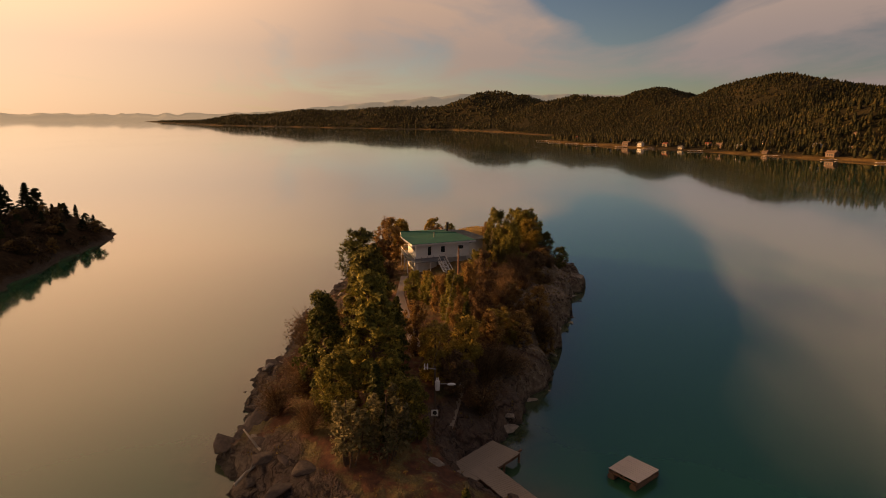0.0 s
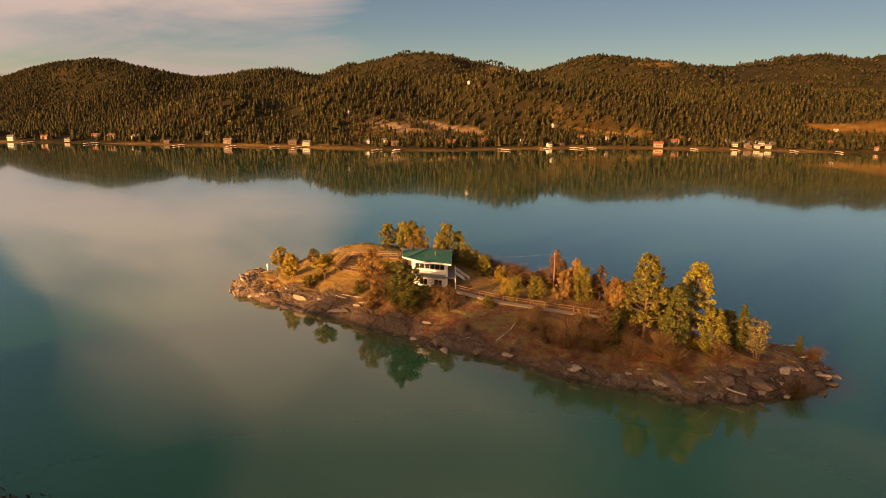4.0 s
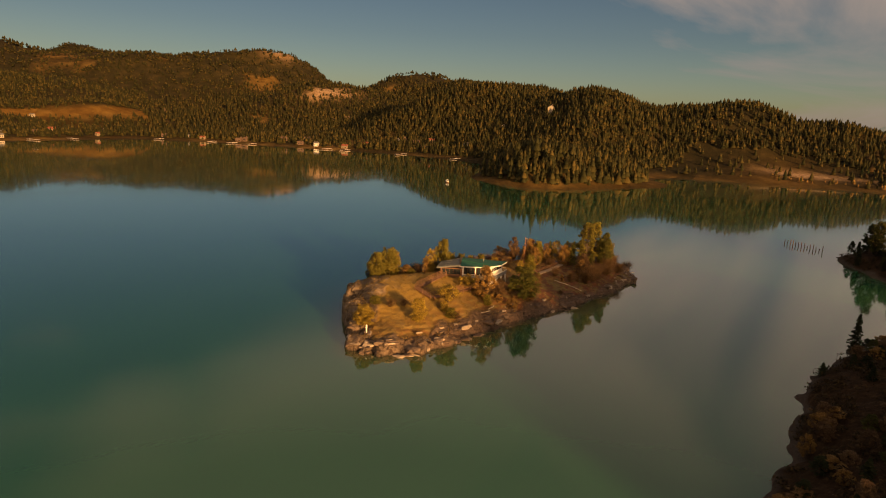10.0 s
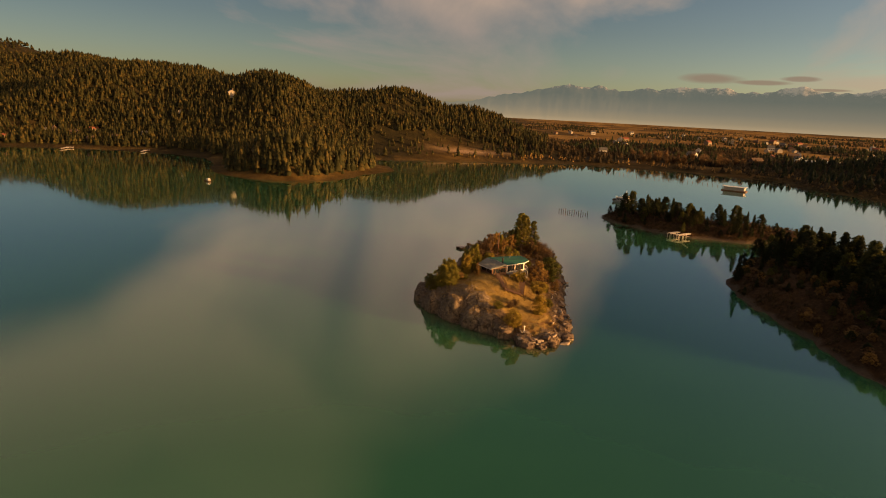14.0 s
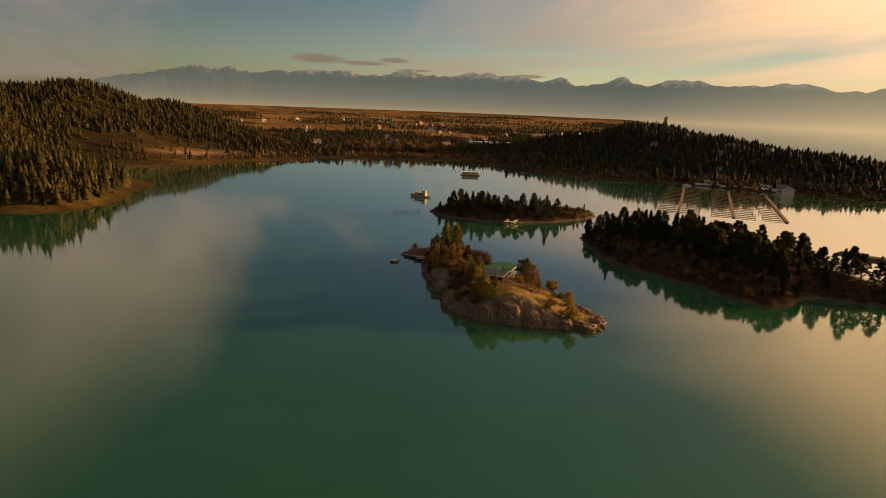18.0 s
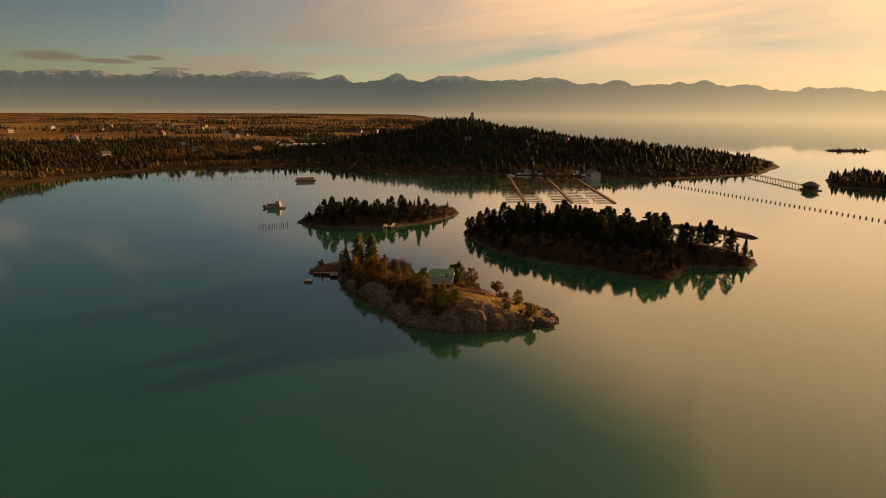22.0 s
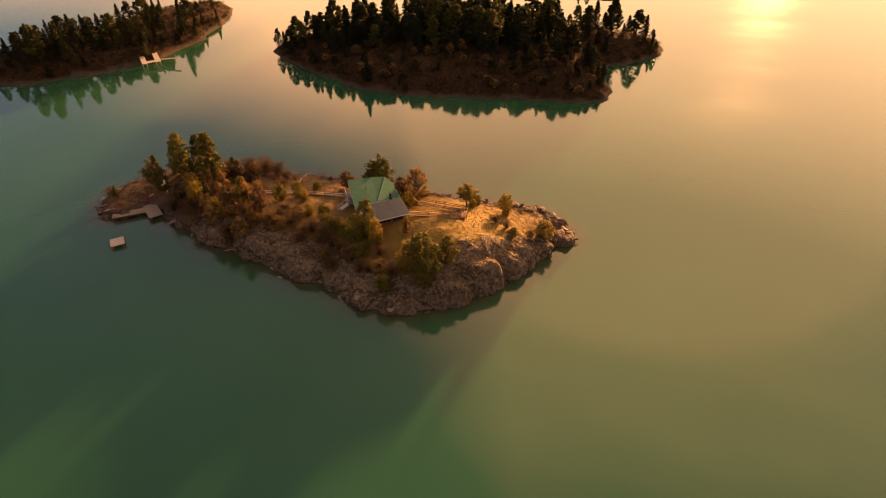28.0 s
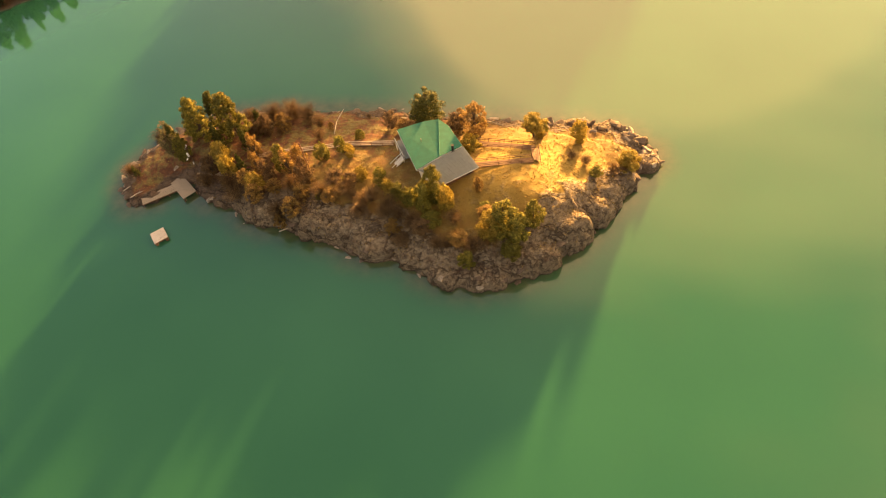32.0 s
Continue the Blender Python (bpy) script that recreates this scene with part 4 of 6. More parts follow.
class Kind:
    """A few grown trees of one kind; stand() sets the first ones and copies the rest."""
    def __init__(self, kinds):
        self.made = [make_tree(*k) for k in kinds]
        self.used = 0

    def stand(self, x, y, z, height, radius, turn, label="", group=""):
        base = self.made[self.used % len(self.made)]
        m = Matrix.LocRotScale((x, y, z), Euler((0, 0, turn)), (radius / 2.5, radius / 2.5, height / 10))
        if self.used < len(self.made):
            base.matrix_basis = m
            ob = base
        else:
            ob = copy_thing(base, Matrix.Identity(4))
            ob.matrix_basis = m
        self.used += 1
        return tagged(ob, label, group=group)


TREES = {
    "pine": Kind([("pine", s, M_olive if s < 3 else M_needle, "pine_tree", "tall pine with sunlit yellow-green needle clumps") for s in (1, 2, 3)]),
    "fir": Kind([("fir", s, M_needle, "fir_tree", "narrow dark green fir on the rocky island") for s in (4, 5)]),
    "jun": Kind([("juniper", s, M_olive if s != 7 else M_gold, "juniper_tree", "dense olive-green juniper with an uneven crown") for s in (6, 7, 8)]),
    "rust": Kind([("rust", s, M_rust if s != 10 else M_twig, "larch_shrub", "feathery rust-orange autumn shrub tree") for s in (9, 10, 11)]),
    "round": Kind([("round", s, M_gold, "round_tree", "small round golden tree on a thin trunk") for s in (12, 13)]),
    "willow": Kind([("willow", s, M_sage, "grey_tree", "grey-green tree with several pale stems by the dock") for s in (14, 15)]),
    "fuzzy": Kind([("juniper", s, M_gold, "golden_bush", "fuzzy golden bush tree on the dry grass") for s in (62, 63)]),
    "dome": Kind([("juniper", 61, M_needle, "leafy_tree", "broad dense olive-green tree beside the house")]),
    "bare": Kind([("bare", s, M_twig, "bare_bush", "almost leafless brown bush among the rocks") for s in (16, 17, 18)]),
}
PLANTED_W = [(-59.5, 3.5, 13, 3.2, "pine"), (-52.3, 4.6, 14, 3.4, "pine"), (-57.5, 8.3, 11, 2.4, "pine"), (-66.5, 2.5, 7.5, 2.2, "fir"), (-64.1, -0.2, 6, 2, "jun"),
             (-74.5, 8.1, 4, 2, "bare"), (-76.8, -3.7, 2.6, 1.7, "bare"), (-49.5, 1.7, 8, 2, "fir"), (-47.1, -0.3, 7, 1.8, "rust"), (-46.5, 6.8, 6, 2, "rust")]
PLANTED_M = [(-46.3, 11.9, 5.5, 2.4, "bare"), (-41.9, 12.6, 6, 2.4, "bare"), (-38.4, 12.3, 5, 2, "bare"), (-42.9, 8.4, 5, 2, "rust"), (-51.5, -5.7, 7, 2, "jun"), (-48.1, -5.9, 7, 1.8, "fir"),
             (-45.1, -5.3, 6.5, 1.6, "rust"), (-41.7, -8.2, 7, 1.8, "rust"), (-46.5, -8.8, 5, 1.8, "rust"), (-37.4, -6.8, 8, 1.8, "rust"), (-32.9, -9.2, 8, 2, "rust"), (-57.4, -7.1, 4.5, 2, "bare"),
             (-31.3, -2.0, 4.5, 1.8, "jun"), (-27.8, 0.5, 4.5, 1.5, "jun"), (-25.4, -1.4, 3.5, 1.2, "jun")]
PLANTED_S = [(-38.6, -15.9, 5, 2, "bare"), (-35.1, -16.2, 5, 2, "rust"), (-38.4, -16.8, 4, 1.6, "rust"), (-18.2, 8.4, 5, 2, "rust"), (-24.7, 4.8, 2.5, 1.2, "jun"), (-10.1, 10.1, 8.8, 3.6, "dome"),
             (0.3, 6.0, 8.4, 3.0, "rust"), (-15.2, 7.0, 3.6, 1.9, "rust"), (-3.6, 7.2, 5.0, 2.2, "rust"), (-3.2, 11.8, 3.5, 1.5, "rust"), (13.0, 5.0, 6, 2.2, "round"), (22.4, 4.8, 5.5, 2.0, "fuzzy"), (32.0, -2.5, 4.8, 2.3, "fuzzy"),
             (-6.1, -13.9, 9, 2.4, "jun"), (-3.6, -15.8, 6.5, 1.8, "jun"), (-10.8, -14.7, 5, 1.6, "jun")]
PLANTED_E = [(-8.2, -15.8, 7.5, 2, "jun"), (-15.7, -11.9, 4, 1.3, "jun"), (-19.0, -13.5, 4, 1.8, "bare"), (-20.7, -14.5, 3.5, 1.5, "bare"), (2.4, -12.5, 4.5, 1, "rust"), (7.5, -20.7, 8, 3.2, "jun"),
             (10.1, -22.4, 7, 2.6, "jun"), (5.0, -21.4, 7, 2.5, "jun"), (9.2, -25.2, 4.5, 2, "jun"), (0.9, -26.7, 4, 1.8, "jun"), (-68.8, 4.6, 6, 2.2, "willow"), (-67.6, 1.6, 6, 2.2, "willow"),
             (-58.5, 12.7, 4, 2, "bare"), (-52.0, 12.0, 4, 2.0, "bare"), (-74.8, -4.5, 3, 1.2, "fir"), (-14.0, 4.9, 3.6, 1.8, "bare")]
PLANTED_X = [(-55.5, 1.5, 8, 2.3, "fir"), (-54.0, -2.5, 6.5, 2.2, "jun"), (-56.5, -4.5, 5, 2, "rust"), (-62.5, 6.5, 7, 2.3, "jun"), (-50.5, -9.0, 5, 2, "bare"), (-44.0, -12.5, 4.5, 2, "rust"),
             (-48.5, 8.5, 6, 2.2, "fir"), (-36.0, -3.6, 6, 1.9, "rust"), (-39.5, -5.0, 7, 2.0, "jun"), (-29.5, -12.5, 4, 1.8, "bare"), (-24.0, -9.5, 3.6, 1.6, "rust"), (-21.8, -8.0, 3.4, 1.4, "jun"),
             (-13.5, -13.2, 4.5, 1.6, "jun"), (-2.0, -18.6, 3.6, 1.6, "bare"), (13.0, -19.5, 5.5, 2.2, "jun")]
SPREAD = {"pine": 1.1, "fir": 1.0, "jun": 1.0, "rust": 1.05, "round": 1.2, "willow": 1.05, "dome": 1.1, "fuzzy": 1.05, "bare": 1.15}
rnd = random.Random(5)
for x, y, h, r, k in PLANTED_W + PLANTED_M + PLANTED_S + PLANTED_E + PLANTED_X:
    TREES[k].stand(x, y, ground_at(main_height, x, y) - 0.05, h, r * SPREAD[k], rnd.uniform(0, 6.28))
WEST_SCRUB = [(-56, 10.5, "bare"), (-50, 6, "bare"), (-43, -2, "bare"), (-52, -8, "bare"), (-40, -10.5, "rust"), (-36, -11, "bare"), (-35, 9.5, "bare"), (-34, 5, "bare"), (-44.5, -10, "jun"),
              (-49.5, -11, "bare"), (-64, 8.5, "bare"), (-33.5, -12.8, "rust"), (-27.5, -8.5, "rust"), (-24.5, -12, "bare"), (-15, -16, "bare"), (-17.5, -9.5, "jun")]
for x, y, k in WEST_SCRUB:
    TREES[k].stand(x, y, ground_at(main_height, x, y) - 0.05, rnd.uniform(2.8, 5.0), rnd.uniform(1.5, 2.4), rnd.uniform(0, 6.28))
# brush hanging over the southern outcrops
for x, y, k in ((-34, -14.5, "bare"), (-28, -12.5, "rust"), (-21, -16.5, "bare"), (-14, -19.5, "rust"), (-16, -17, "bare"), (-8, -20.5, "rust"), (-5, -23.5, "bare"), (-1, -22.5, "rust"), (2, -24, "bare"), (-10.5, -18.5, "bare"), (-12, -21.8, "bare"), (4, -17.5, "rust"), (-6.5, -18.5, "jun")):
    TREES[k].stand(x, y, ground_at(main_height, x, y) - 0.1, rnd.uniform(2.0, 3.4), rnd.uniform(1.5, 2.3), rnd.uniform(0, 6.28))
# low scrub between the trees
scrub_zone = [(-56, 9, 9, 4), (-36, 9, 12, 4), (-42, -9, 10, 4), (-24, -14, 8, 5), (-12, 9, 10, 3), (10, 7, 12, 3), (-4, -20, 10, 4), (26, -4, 6, 6)]
for cx, cy, rx, ry in scrub_zone:
    for _ in range(5):
        x, y = cx + rnd.uniform(-rx, rx), cy + rnd.uniform(-ry, ry)
        if ground_at(main_height, x, y) > 0.9:
            TREES[rnd.choice(("bare", "bare", "rust", "jun"))].stand(x, y, ground_at(main_height, x, y) - 0.05, rnd.uniform(1.3, 2.8), rnd.uniform(0.8, 1.5), rnd.uniform(0, 6.28))

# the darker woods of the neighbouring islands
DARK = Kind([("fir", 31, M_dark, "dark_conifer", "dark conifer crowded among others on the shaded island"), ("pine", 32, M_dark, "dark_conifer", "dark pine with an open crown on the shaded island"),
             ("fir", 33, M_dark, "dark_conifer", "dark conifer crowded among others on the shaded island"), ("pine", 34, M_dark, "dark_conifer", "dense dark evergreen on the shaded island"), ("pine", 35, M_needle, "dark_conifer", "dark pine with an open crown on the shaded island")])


# tall trees that stand out on the wooded island
TALL = [(-157, 65, 12), (-153, 67.8, 13.5), (-150, 75, 12), (-144, 78, 11), (-122, 112, 13)]


def wood(poly, hf, count, lo, hi, seed, group, thin=lambda x, y: True, crest=None):
    r2 = random.Random(seed)
    xs, ys = [p[0] for p in poly], [p[1] for p in poly]
    got, tries = [], 0
    while len(got) < count and tries < 20000:
        tries += 1
        x, y = r2.uniform(min(xs), max(xs)), r2.uniform(min(ys), max(ys))
        z = ground_at(hf, x, y)
        if z < 0.9 or not thin(x, y) or any((x - a) ** 2 + (y - b) ** 2 < 5.0 for a, b in got):
            continue
        got.append((x, y))
        h = r2.uniform(lo, hi) * (0.5 + 0.5 * min(1, max(0, float(shore_distance(poly, np.array([x]), np.array([y]))[0]) - 2) / 16))
        if crest:
            h = min(h, crest(x, y))
        DARK.stand(x, y, z - 0.2, h, max(1.4, h * r2.uniform(0.24, 0.4)), r2.uniform(0, 6.28), group=group)


wood(ISLE_EAST, east_h, 225, 8, 15.5, 11, "trees of the forested island", lambda x, y: x < 25 and (y > 88 or x < -8) or x > 33 and y < 106 or random.Random(int(x * 7 + y)).random() < 0.3,
     lambda x, y: max(3.0, 41.5 - (130 - y) * 0.84 - ground_at(east_h, x, y)) if y < 118 and -60 < x < 52 else 20)
DARK.stand(-33.6, 78.2, ground_at(east_h, -33.6, 78.2) - 0.2, 9.5, 2.2, 1.0, "single tall narrow fir standing above the shore brush", "trees of the forested island")
wood(ISLE_WEST, west_h, 92, 4.5, 11, 12, "trees of the wooded island", lambda x, y: y < 135 or random.Random(int(x * 7 + y)).random() < 0.25)
for x, y, h in TALL:
    DARK.stand(x, y, ground_at(west_h, x, y) - 0.2, h, h * 0.26, x, group="trees of the wooded island")
wood(SPIT, spit_h, 4, 4, 7, 15, "trees of the spit")


M_under = foliage("brown_brush", (0.022, 0.017, 0.008), (0.05, 0.035, 0.015), (0.1, 0.065, 0.026))


# forest on the hills: joined small conifers
def forest(name, pts, heights, widths, mat, label, sides=6, tiers=3, seed=1):
    r2 = np.random.RandomState(seed)
    n = len(pts)
    V, F, off = [], [], 0
    ang = np.arange(sides) / sides * 2 * math.pi
    for t in range(tiers):
        z0, z1 = 0.08 + 0.26 * t, min(1.0, 0.52 + 0.26 * t)
        rad = (1 - 0.27 * t)
        jit = 0.7 + 0.6 * r2.rand(n, sides)
        a = ang[None] + r2.rand(n, 1) * 6.28
        ring = np.stack([pts[:, 0:1] + np.cos(a) * widths[:, None] * rad * jit, pts[:, 1:2] + np.sin(a) * widths[:, None] * rad * jit,
                         pts[:, 2:3] + heights[:, None] * (z0 + 0.1 * (r2.rand(n, sides) - 0.5))], -1)
        tip = np.stack([pts[:, 0] + r2.normal(0, 0.15, n), pts[:, 1] + r2.normal(0, 0.15, n), pts[:, 2] + heights * z1], -1)[:, None]
        V.append(np.concatenate([ring, tip], 1).reshape(-1, 3))
        base = off + np.arange(n)[:, None] * (sides + 1)
        i = np.arange(sides)
        F.append(np.stack([base + i, base + (i + 1) % sides, np.broadcast_to(base + sides, (n, sides))], -1).reshape(-1, 3))
        off += n * (sides + 1)
    V, F = np.concatenate(V), np.concatenate(F)
    me = bpy.data.meshes.new(name)
    me.vertices.add(len(V)); me.vertices.foreach_set("co", V.astype(np.float32).ravel())
    me.loops.add(F.size); me.loops.foreach_set("vertex_index", F.astype(np.int32).ravel())
    me.polygons.add(len(F)); me.polygons.foreach_set("loop_start", np.arange(0, F.size, 3, dtype=np.int32))
    me.materials.append(mat)
    me.update(calc_edges=True)
    return tagged(new(name, me), label, "forest", kind="stuff")


def scatter(n, x0, x1, y0, y1, test, seed, low=2.0):
    r2 = np.random.RandomState(seed)
    x, y = r2.uniform(x0, x1, n), r2.uniform(y0, y1, n)
    z = land_height(x, y)
    k = (z > low) & test(x, y, z, r2)
    return np.stack([x, y, z - 0.3], -1)[k]


def wooded(x, y, z, r2):
    az = np.degrees(np.arctan2(x, y)) % 360
    f = field(x, y)
    dens = np.where((az > 60) & (az < 276), 1.0, 0.0)
    gaps = smooth01((fbm(x * 0.008 + 5, y * 0.008, 4) - 0.1) / 0.12) * 0.6
    bluff = ((x > -600) & (x < -385) & (y > -150) & (y < 70)) | ((x > -410) & (x < -340) & (y > -330) & (y < -215))
    return r2.rand(len(x)) < dens * (1 - f * 0.97) * (1 - gaps) * np.where(bluff & (z < 26), 0.12, 1.0)


def sized(pts, lo, hi, seed, fat=1.0):
    r2 = np.random.RandomState(seed)
    h = r2.uniform(lo, hi, len(pts)) * (0.75 + 0.5 * r2.rand(len(pts)))
    return h, h * fat * r2.uniform(0.16, 0.24, len(pts))


near_south = scatter(72000, -1000, 1000, -1150, 80, wooded, 21)
forest("forest_near", near_south, *sized(near_south, 5, 10, 1, 1.45), M_forest, "dense conifer forest on the slopes above the far shore")
far_south = scatter(105000, -1900, 2000, -2900, -150, lambda x, y, z, r2: wooded(x, y, z, r2) & ~((np.abs(x) < 1000) & (y > -1150)) & ~((x > 850) & (y > -1150)), 22)
east_hills = scatter(46000, 850, 2000, -1150, -190, wooded, 31)
forest("forest_east", east_hills, *sized(east_hills, 4, 8, 13, 2.0), M_forest, "dense conifer forest on the hills along the lake", sides=4, tiers=2)
lake_side = scatter(30000, 1700, 3300, -800, 1500, wooded, 29)
forest("forest_lakeside", lake_side, *sized(lake_side, 7, 13, 9, 2.0), M_forest, "conifer forest on the hills across the lake", sides=4, tiers=2)
forest("forest_far", far_south, *sized(far_south, 6, 10, 2, 1.9), M_forest, "conifer forest on the distant ridges", sides=4, tiers=2)
west_slope = scatter(20000, -1000, -240, -760, 60, wooded, 27)
forest("forest_west", west_slope, *sized(west_slope, 5, 9, 11, 1.35), M_forest, "dense dark conifers on the slope above the bay", sides=5, tiers=3)
cape = scatter(9500, -560, 0, 280, 960, lambda x, y, z, r2: (r2.rand(len(x)) < np.clip((z - 2) / 9, 0.25, 0.95)), 23)
thicket = scatter(16000, -560, 0, 260, 960, lambda x, y, z, r2: z < 22, 33, 0.5)
forest("headland_brush", thicket, *sized(thicket, 2.5, 5.5, 15, 2.8), M_under, "dark brown brush covering the foot of the headland", sides=5, tiers=2)
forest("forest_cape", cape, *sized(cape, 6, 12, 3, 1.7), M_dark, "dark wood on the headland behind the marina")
def belt(x, y, z, r2):
    """A dark belt of trees and gardens behind the shore, then fields with few clumps."""
    d = shore_distance(MAINLAND, x, y)
    az = np.degrees(np.arctan2(x, y)) % 360
    near = smooth01((d - 45) / 40) * smooth01((430 - d) / 130) * (0.35 + 0.65 * smooth01((fbm(x * 0.01, y * 0.01, 3) + 0.08) / 0.1))
    far = smooth01((fbm((x + y) * 0.003, (y - x) * 0.0075, 4) - 0.05) / 0.04) * 0.7
    return (az > 270) & (az < 345) & (r2.rand(len(x)) < np.maximum(near, far))


town = np.concatenate([scatter(34000, -1150, -250, -150, 1000, belt, 24), scatter(16000, -2600, -1100, -200, 1900, belt, 28)])
leafless = (fbm(town[:, 0] * 0.012 + 9, town[:, 1] * 0.012, 3) + np.random.RandomState(44).normal(0, 0.1, len(town))) > -0.02
brown, town = town[leafless], town[~leafless]
forest("trees_of_the_plain", town, *sized(town, 4, 11, 4, 1.35), M_dark, "scattered trees and hedges on the plain")
forest("leafless_trees", brown, *sized(brown, 3, 7, 14, 2.6), M_under, "brown leafless trees and thickets behind the marshy shore")
reeds = scatter(5000, -560, -150, -60, 420, lambda x, y, z, r2: (shore_distance(MAINLAND, x, y) < 40) & (r2.rand(len(x)) < 0.6), 25)
hr, wr = sized(reeds, 2.0, 5.0, 5)
forest("shore_brush", reeds, hr, wr * 1.8, M_rust, "brown brush and bare willows along the marshy shore")
pen = scatter(2200, -440, -225, -290, -75, lambda x, y, z, r2: (shore_distance(MAINLAND, x, y) > 5) & (r2.rand(len(x)) < 0.75), 26)
pen = pen[:640]
forest("peninsula_wood", pen, *sized(pen, 8, 15, 6, 1.2), M_forest, "sunlit conifers on the wooded peninsula", sides=8, tiers=5)


def isle_scatter(poly, hf, n, seed, low=0.6):
    r2 = np.random.RandomState(seed)
    xs, ys = [p[0] for p in poly], [p[1] for p in poly]
    x, y = r2.uniform(min(xs), max(xs), n), r2.uniform(min(ys), max(ys), n)
    z = hf(x, y)
    return np.stack([x, y, z - 0.2], -1)[z > low]


bi = isle_scatter(BRIDGE_ISLE, bridge_h, 330, 71, 1.0)
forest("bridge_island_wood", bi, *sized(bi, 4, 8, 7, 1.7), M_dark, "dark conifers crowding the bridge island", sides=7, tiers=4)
fi = isle_scatter(FAR_ISLE, far_h, 60, 72, 0.8)
forest("islet_wood", fi, *sized(fi, 2, 5, 8, 1.6), M_dark, "few dark trees on the far islet", sides=6, tiers=3)
for poly, hf, n, sd in ((ISLE_EAST, east_h, 1500, 73), (ISLE_WEST, west_h, 1000, 74)):
    un = isle_scatter(poly, hf, n, sd)
    ru = np.random.RandomState(sd).uniform(0.6, 1.7, (len(un), 1))
    V, F = leaf_cloud(sd, np.concatenate([un + np.array([0, 0, 0.7]), ru], 1), len(un) * 46, 0.26, 0.8)
    tagged(link_mesh("undergrowth", V.tolist(), F.tolist(), M_under), "dark brown brush under the conifers", "brush", kind="stuff")
SHRUB = Kind([("rust", 91, M_twig, "brown_shrub", "leafless brown shrub on the neighbouring island's shore"), ("rust", 92, M_rust, "orange_shrub", "orange-brown shrub on the neighbouring island's shore")])
for x, y, h, r in ((6, 89, 4.2, 2.4), (10, 80, 3.0, 1.8), (14, 81.5, 2.6, 1.6), (7.5, 81.5, 2.4, 1.5)):
    SHRUB.stand(x, y, ground_at(east_h, x, y) - 0.1, h, r, x, group="shrubs of the forested island")
sr = random.Random(91)
for i in range(46):
    x, y = sr.uniform(-60, 40), sr.uniform(76, 100)
    z = ground_at(east_h, x, y)
    if z > 0.7:
        SHRUB.stand(x, y, z - 0.1, sr.uniform(1.8, 3.8), sr.uniform(1.2, 2.2), sr.uniform(0, 6.28), group="shrubs of the forested island")



# tufts of dry grass
def tufts():
    r2 = np.random.RandomState(44)
    n = 15000
    x, y = r2.uniform(-80, 38, n), r2.uniform(-28, 15, n)
    z = main_height(x, y)
    k = (z > 1.4) & (r2.rand(n) < 0.12 + grassy(x, y))
    x, y, z = x[k], y[k], z[k]
    n = len(x)
    V = []
    for b in range(4):
        a = r2.rand(n) * 6.28
        s, h = 0.05 + 0.06 * r2.rand(n), 0.08 + 0.16 * r2.rand(n)
        ox, oy = r2.normal(0, 0.14, n), r2.normal(0, 0.14, n)
        V.append(np.stack([np.stack([x + ox - np.cos(a) * s, y + oy - np.sin(a) * s, z - 0.05], -1), np.stack([x + ox + np.cos(a) * s, y + oy + np.sin(a) * s, z - 0.05], -1),
                           np.stack([x + ox * 2, y + oy * 2, z + h], -1)], 1))
    V = np.concatenate(V).reshape(-1, 3)
    tagged(link_mesh("dry_grass", V.tolist(), np.arange(len(V)).reshape(-1, 3).tolist(), M_straw), "tufts of dry golden grass", "grass", kind="stuff")


M_straw = foliage("straw", (0.17, 0.105, 0.027), (0.29, 0.19, 0.05), (0.4, 0.28, 0.085))
tufts()

# boulders along the shore
M_rock = plain("shore_rock", (0.15, 0.104, 0.075), 0.9, 0, 3.5, 0.75, 1.0)


M_slab = plain("pale_ledge_rock", (0.36, 0.285, 0.215), 0.9, 0, 2.5, 0.7, 1.0)


def boulder_mesh(seed):
    """A broken block of bedrock: the hull of a few scattered points, layered and tilted."""
    r2 = random.Random(seed)
    bm = bmesh.new()
    for k in range(15):
        z = r2.choice((-0.5, -0.1, 0.3, 0.55))
        q = 1.0 - 0.45 * max(z, 0)
        bm.verts.new((r2.uniform(-1, 1) * q, r2.uniform(-1, 1) * q, z + r2.uniform(-0.08, 0.08)))
    g = bmesh.ops.convex_hull(bm, input=bm.verts)
    bmesh.ops.delete(bm, geom=[v for v in g["geom_interior"] if isinstance(v, bmesh.types.BMVert)], context="VERTS")
    bmesh.ops.bevel(bm, geom=list(bm.edges), offset=0.05, segments=1, affect="EDGES")
    bmesh.ops.recalc_face_normals(bm, faces=bm.faces)
    me = bpy.data.meshes.new("boulder"); bm.to_mesh(me); bm.free()
    me.materials.append(M_slab if seed % 3 == 1 else M_rock)
    return me


ROCKS = [boulder_mesh(s) for s in range(9)]
rr = random.Random(9)
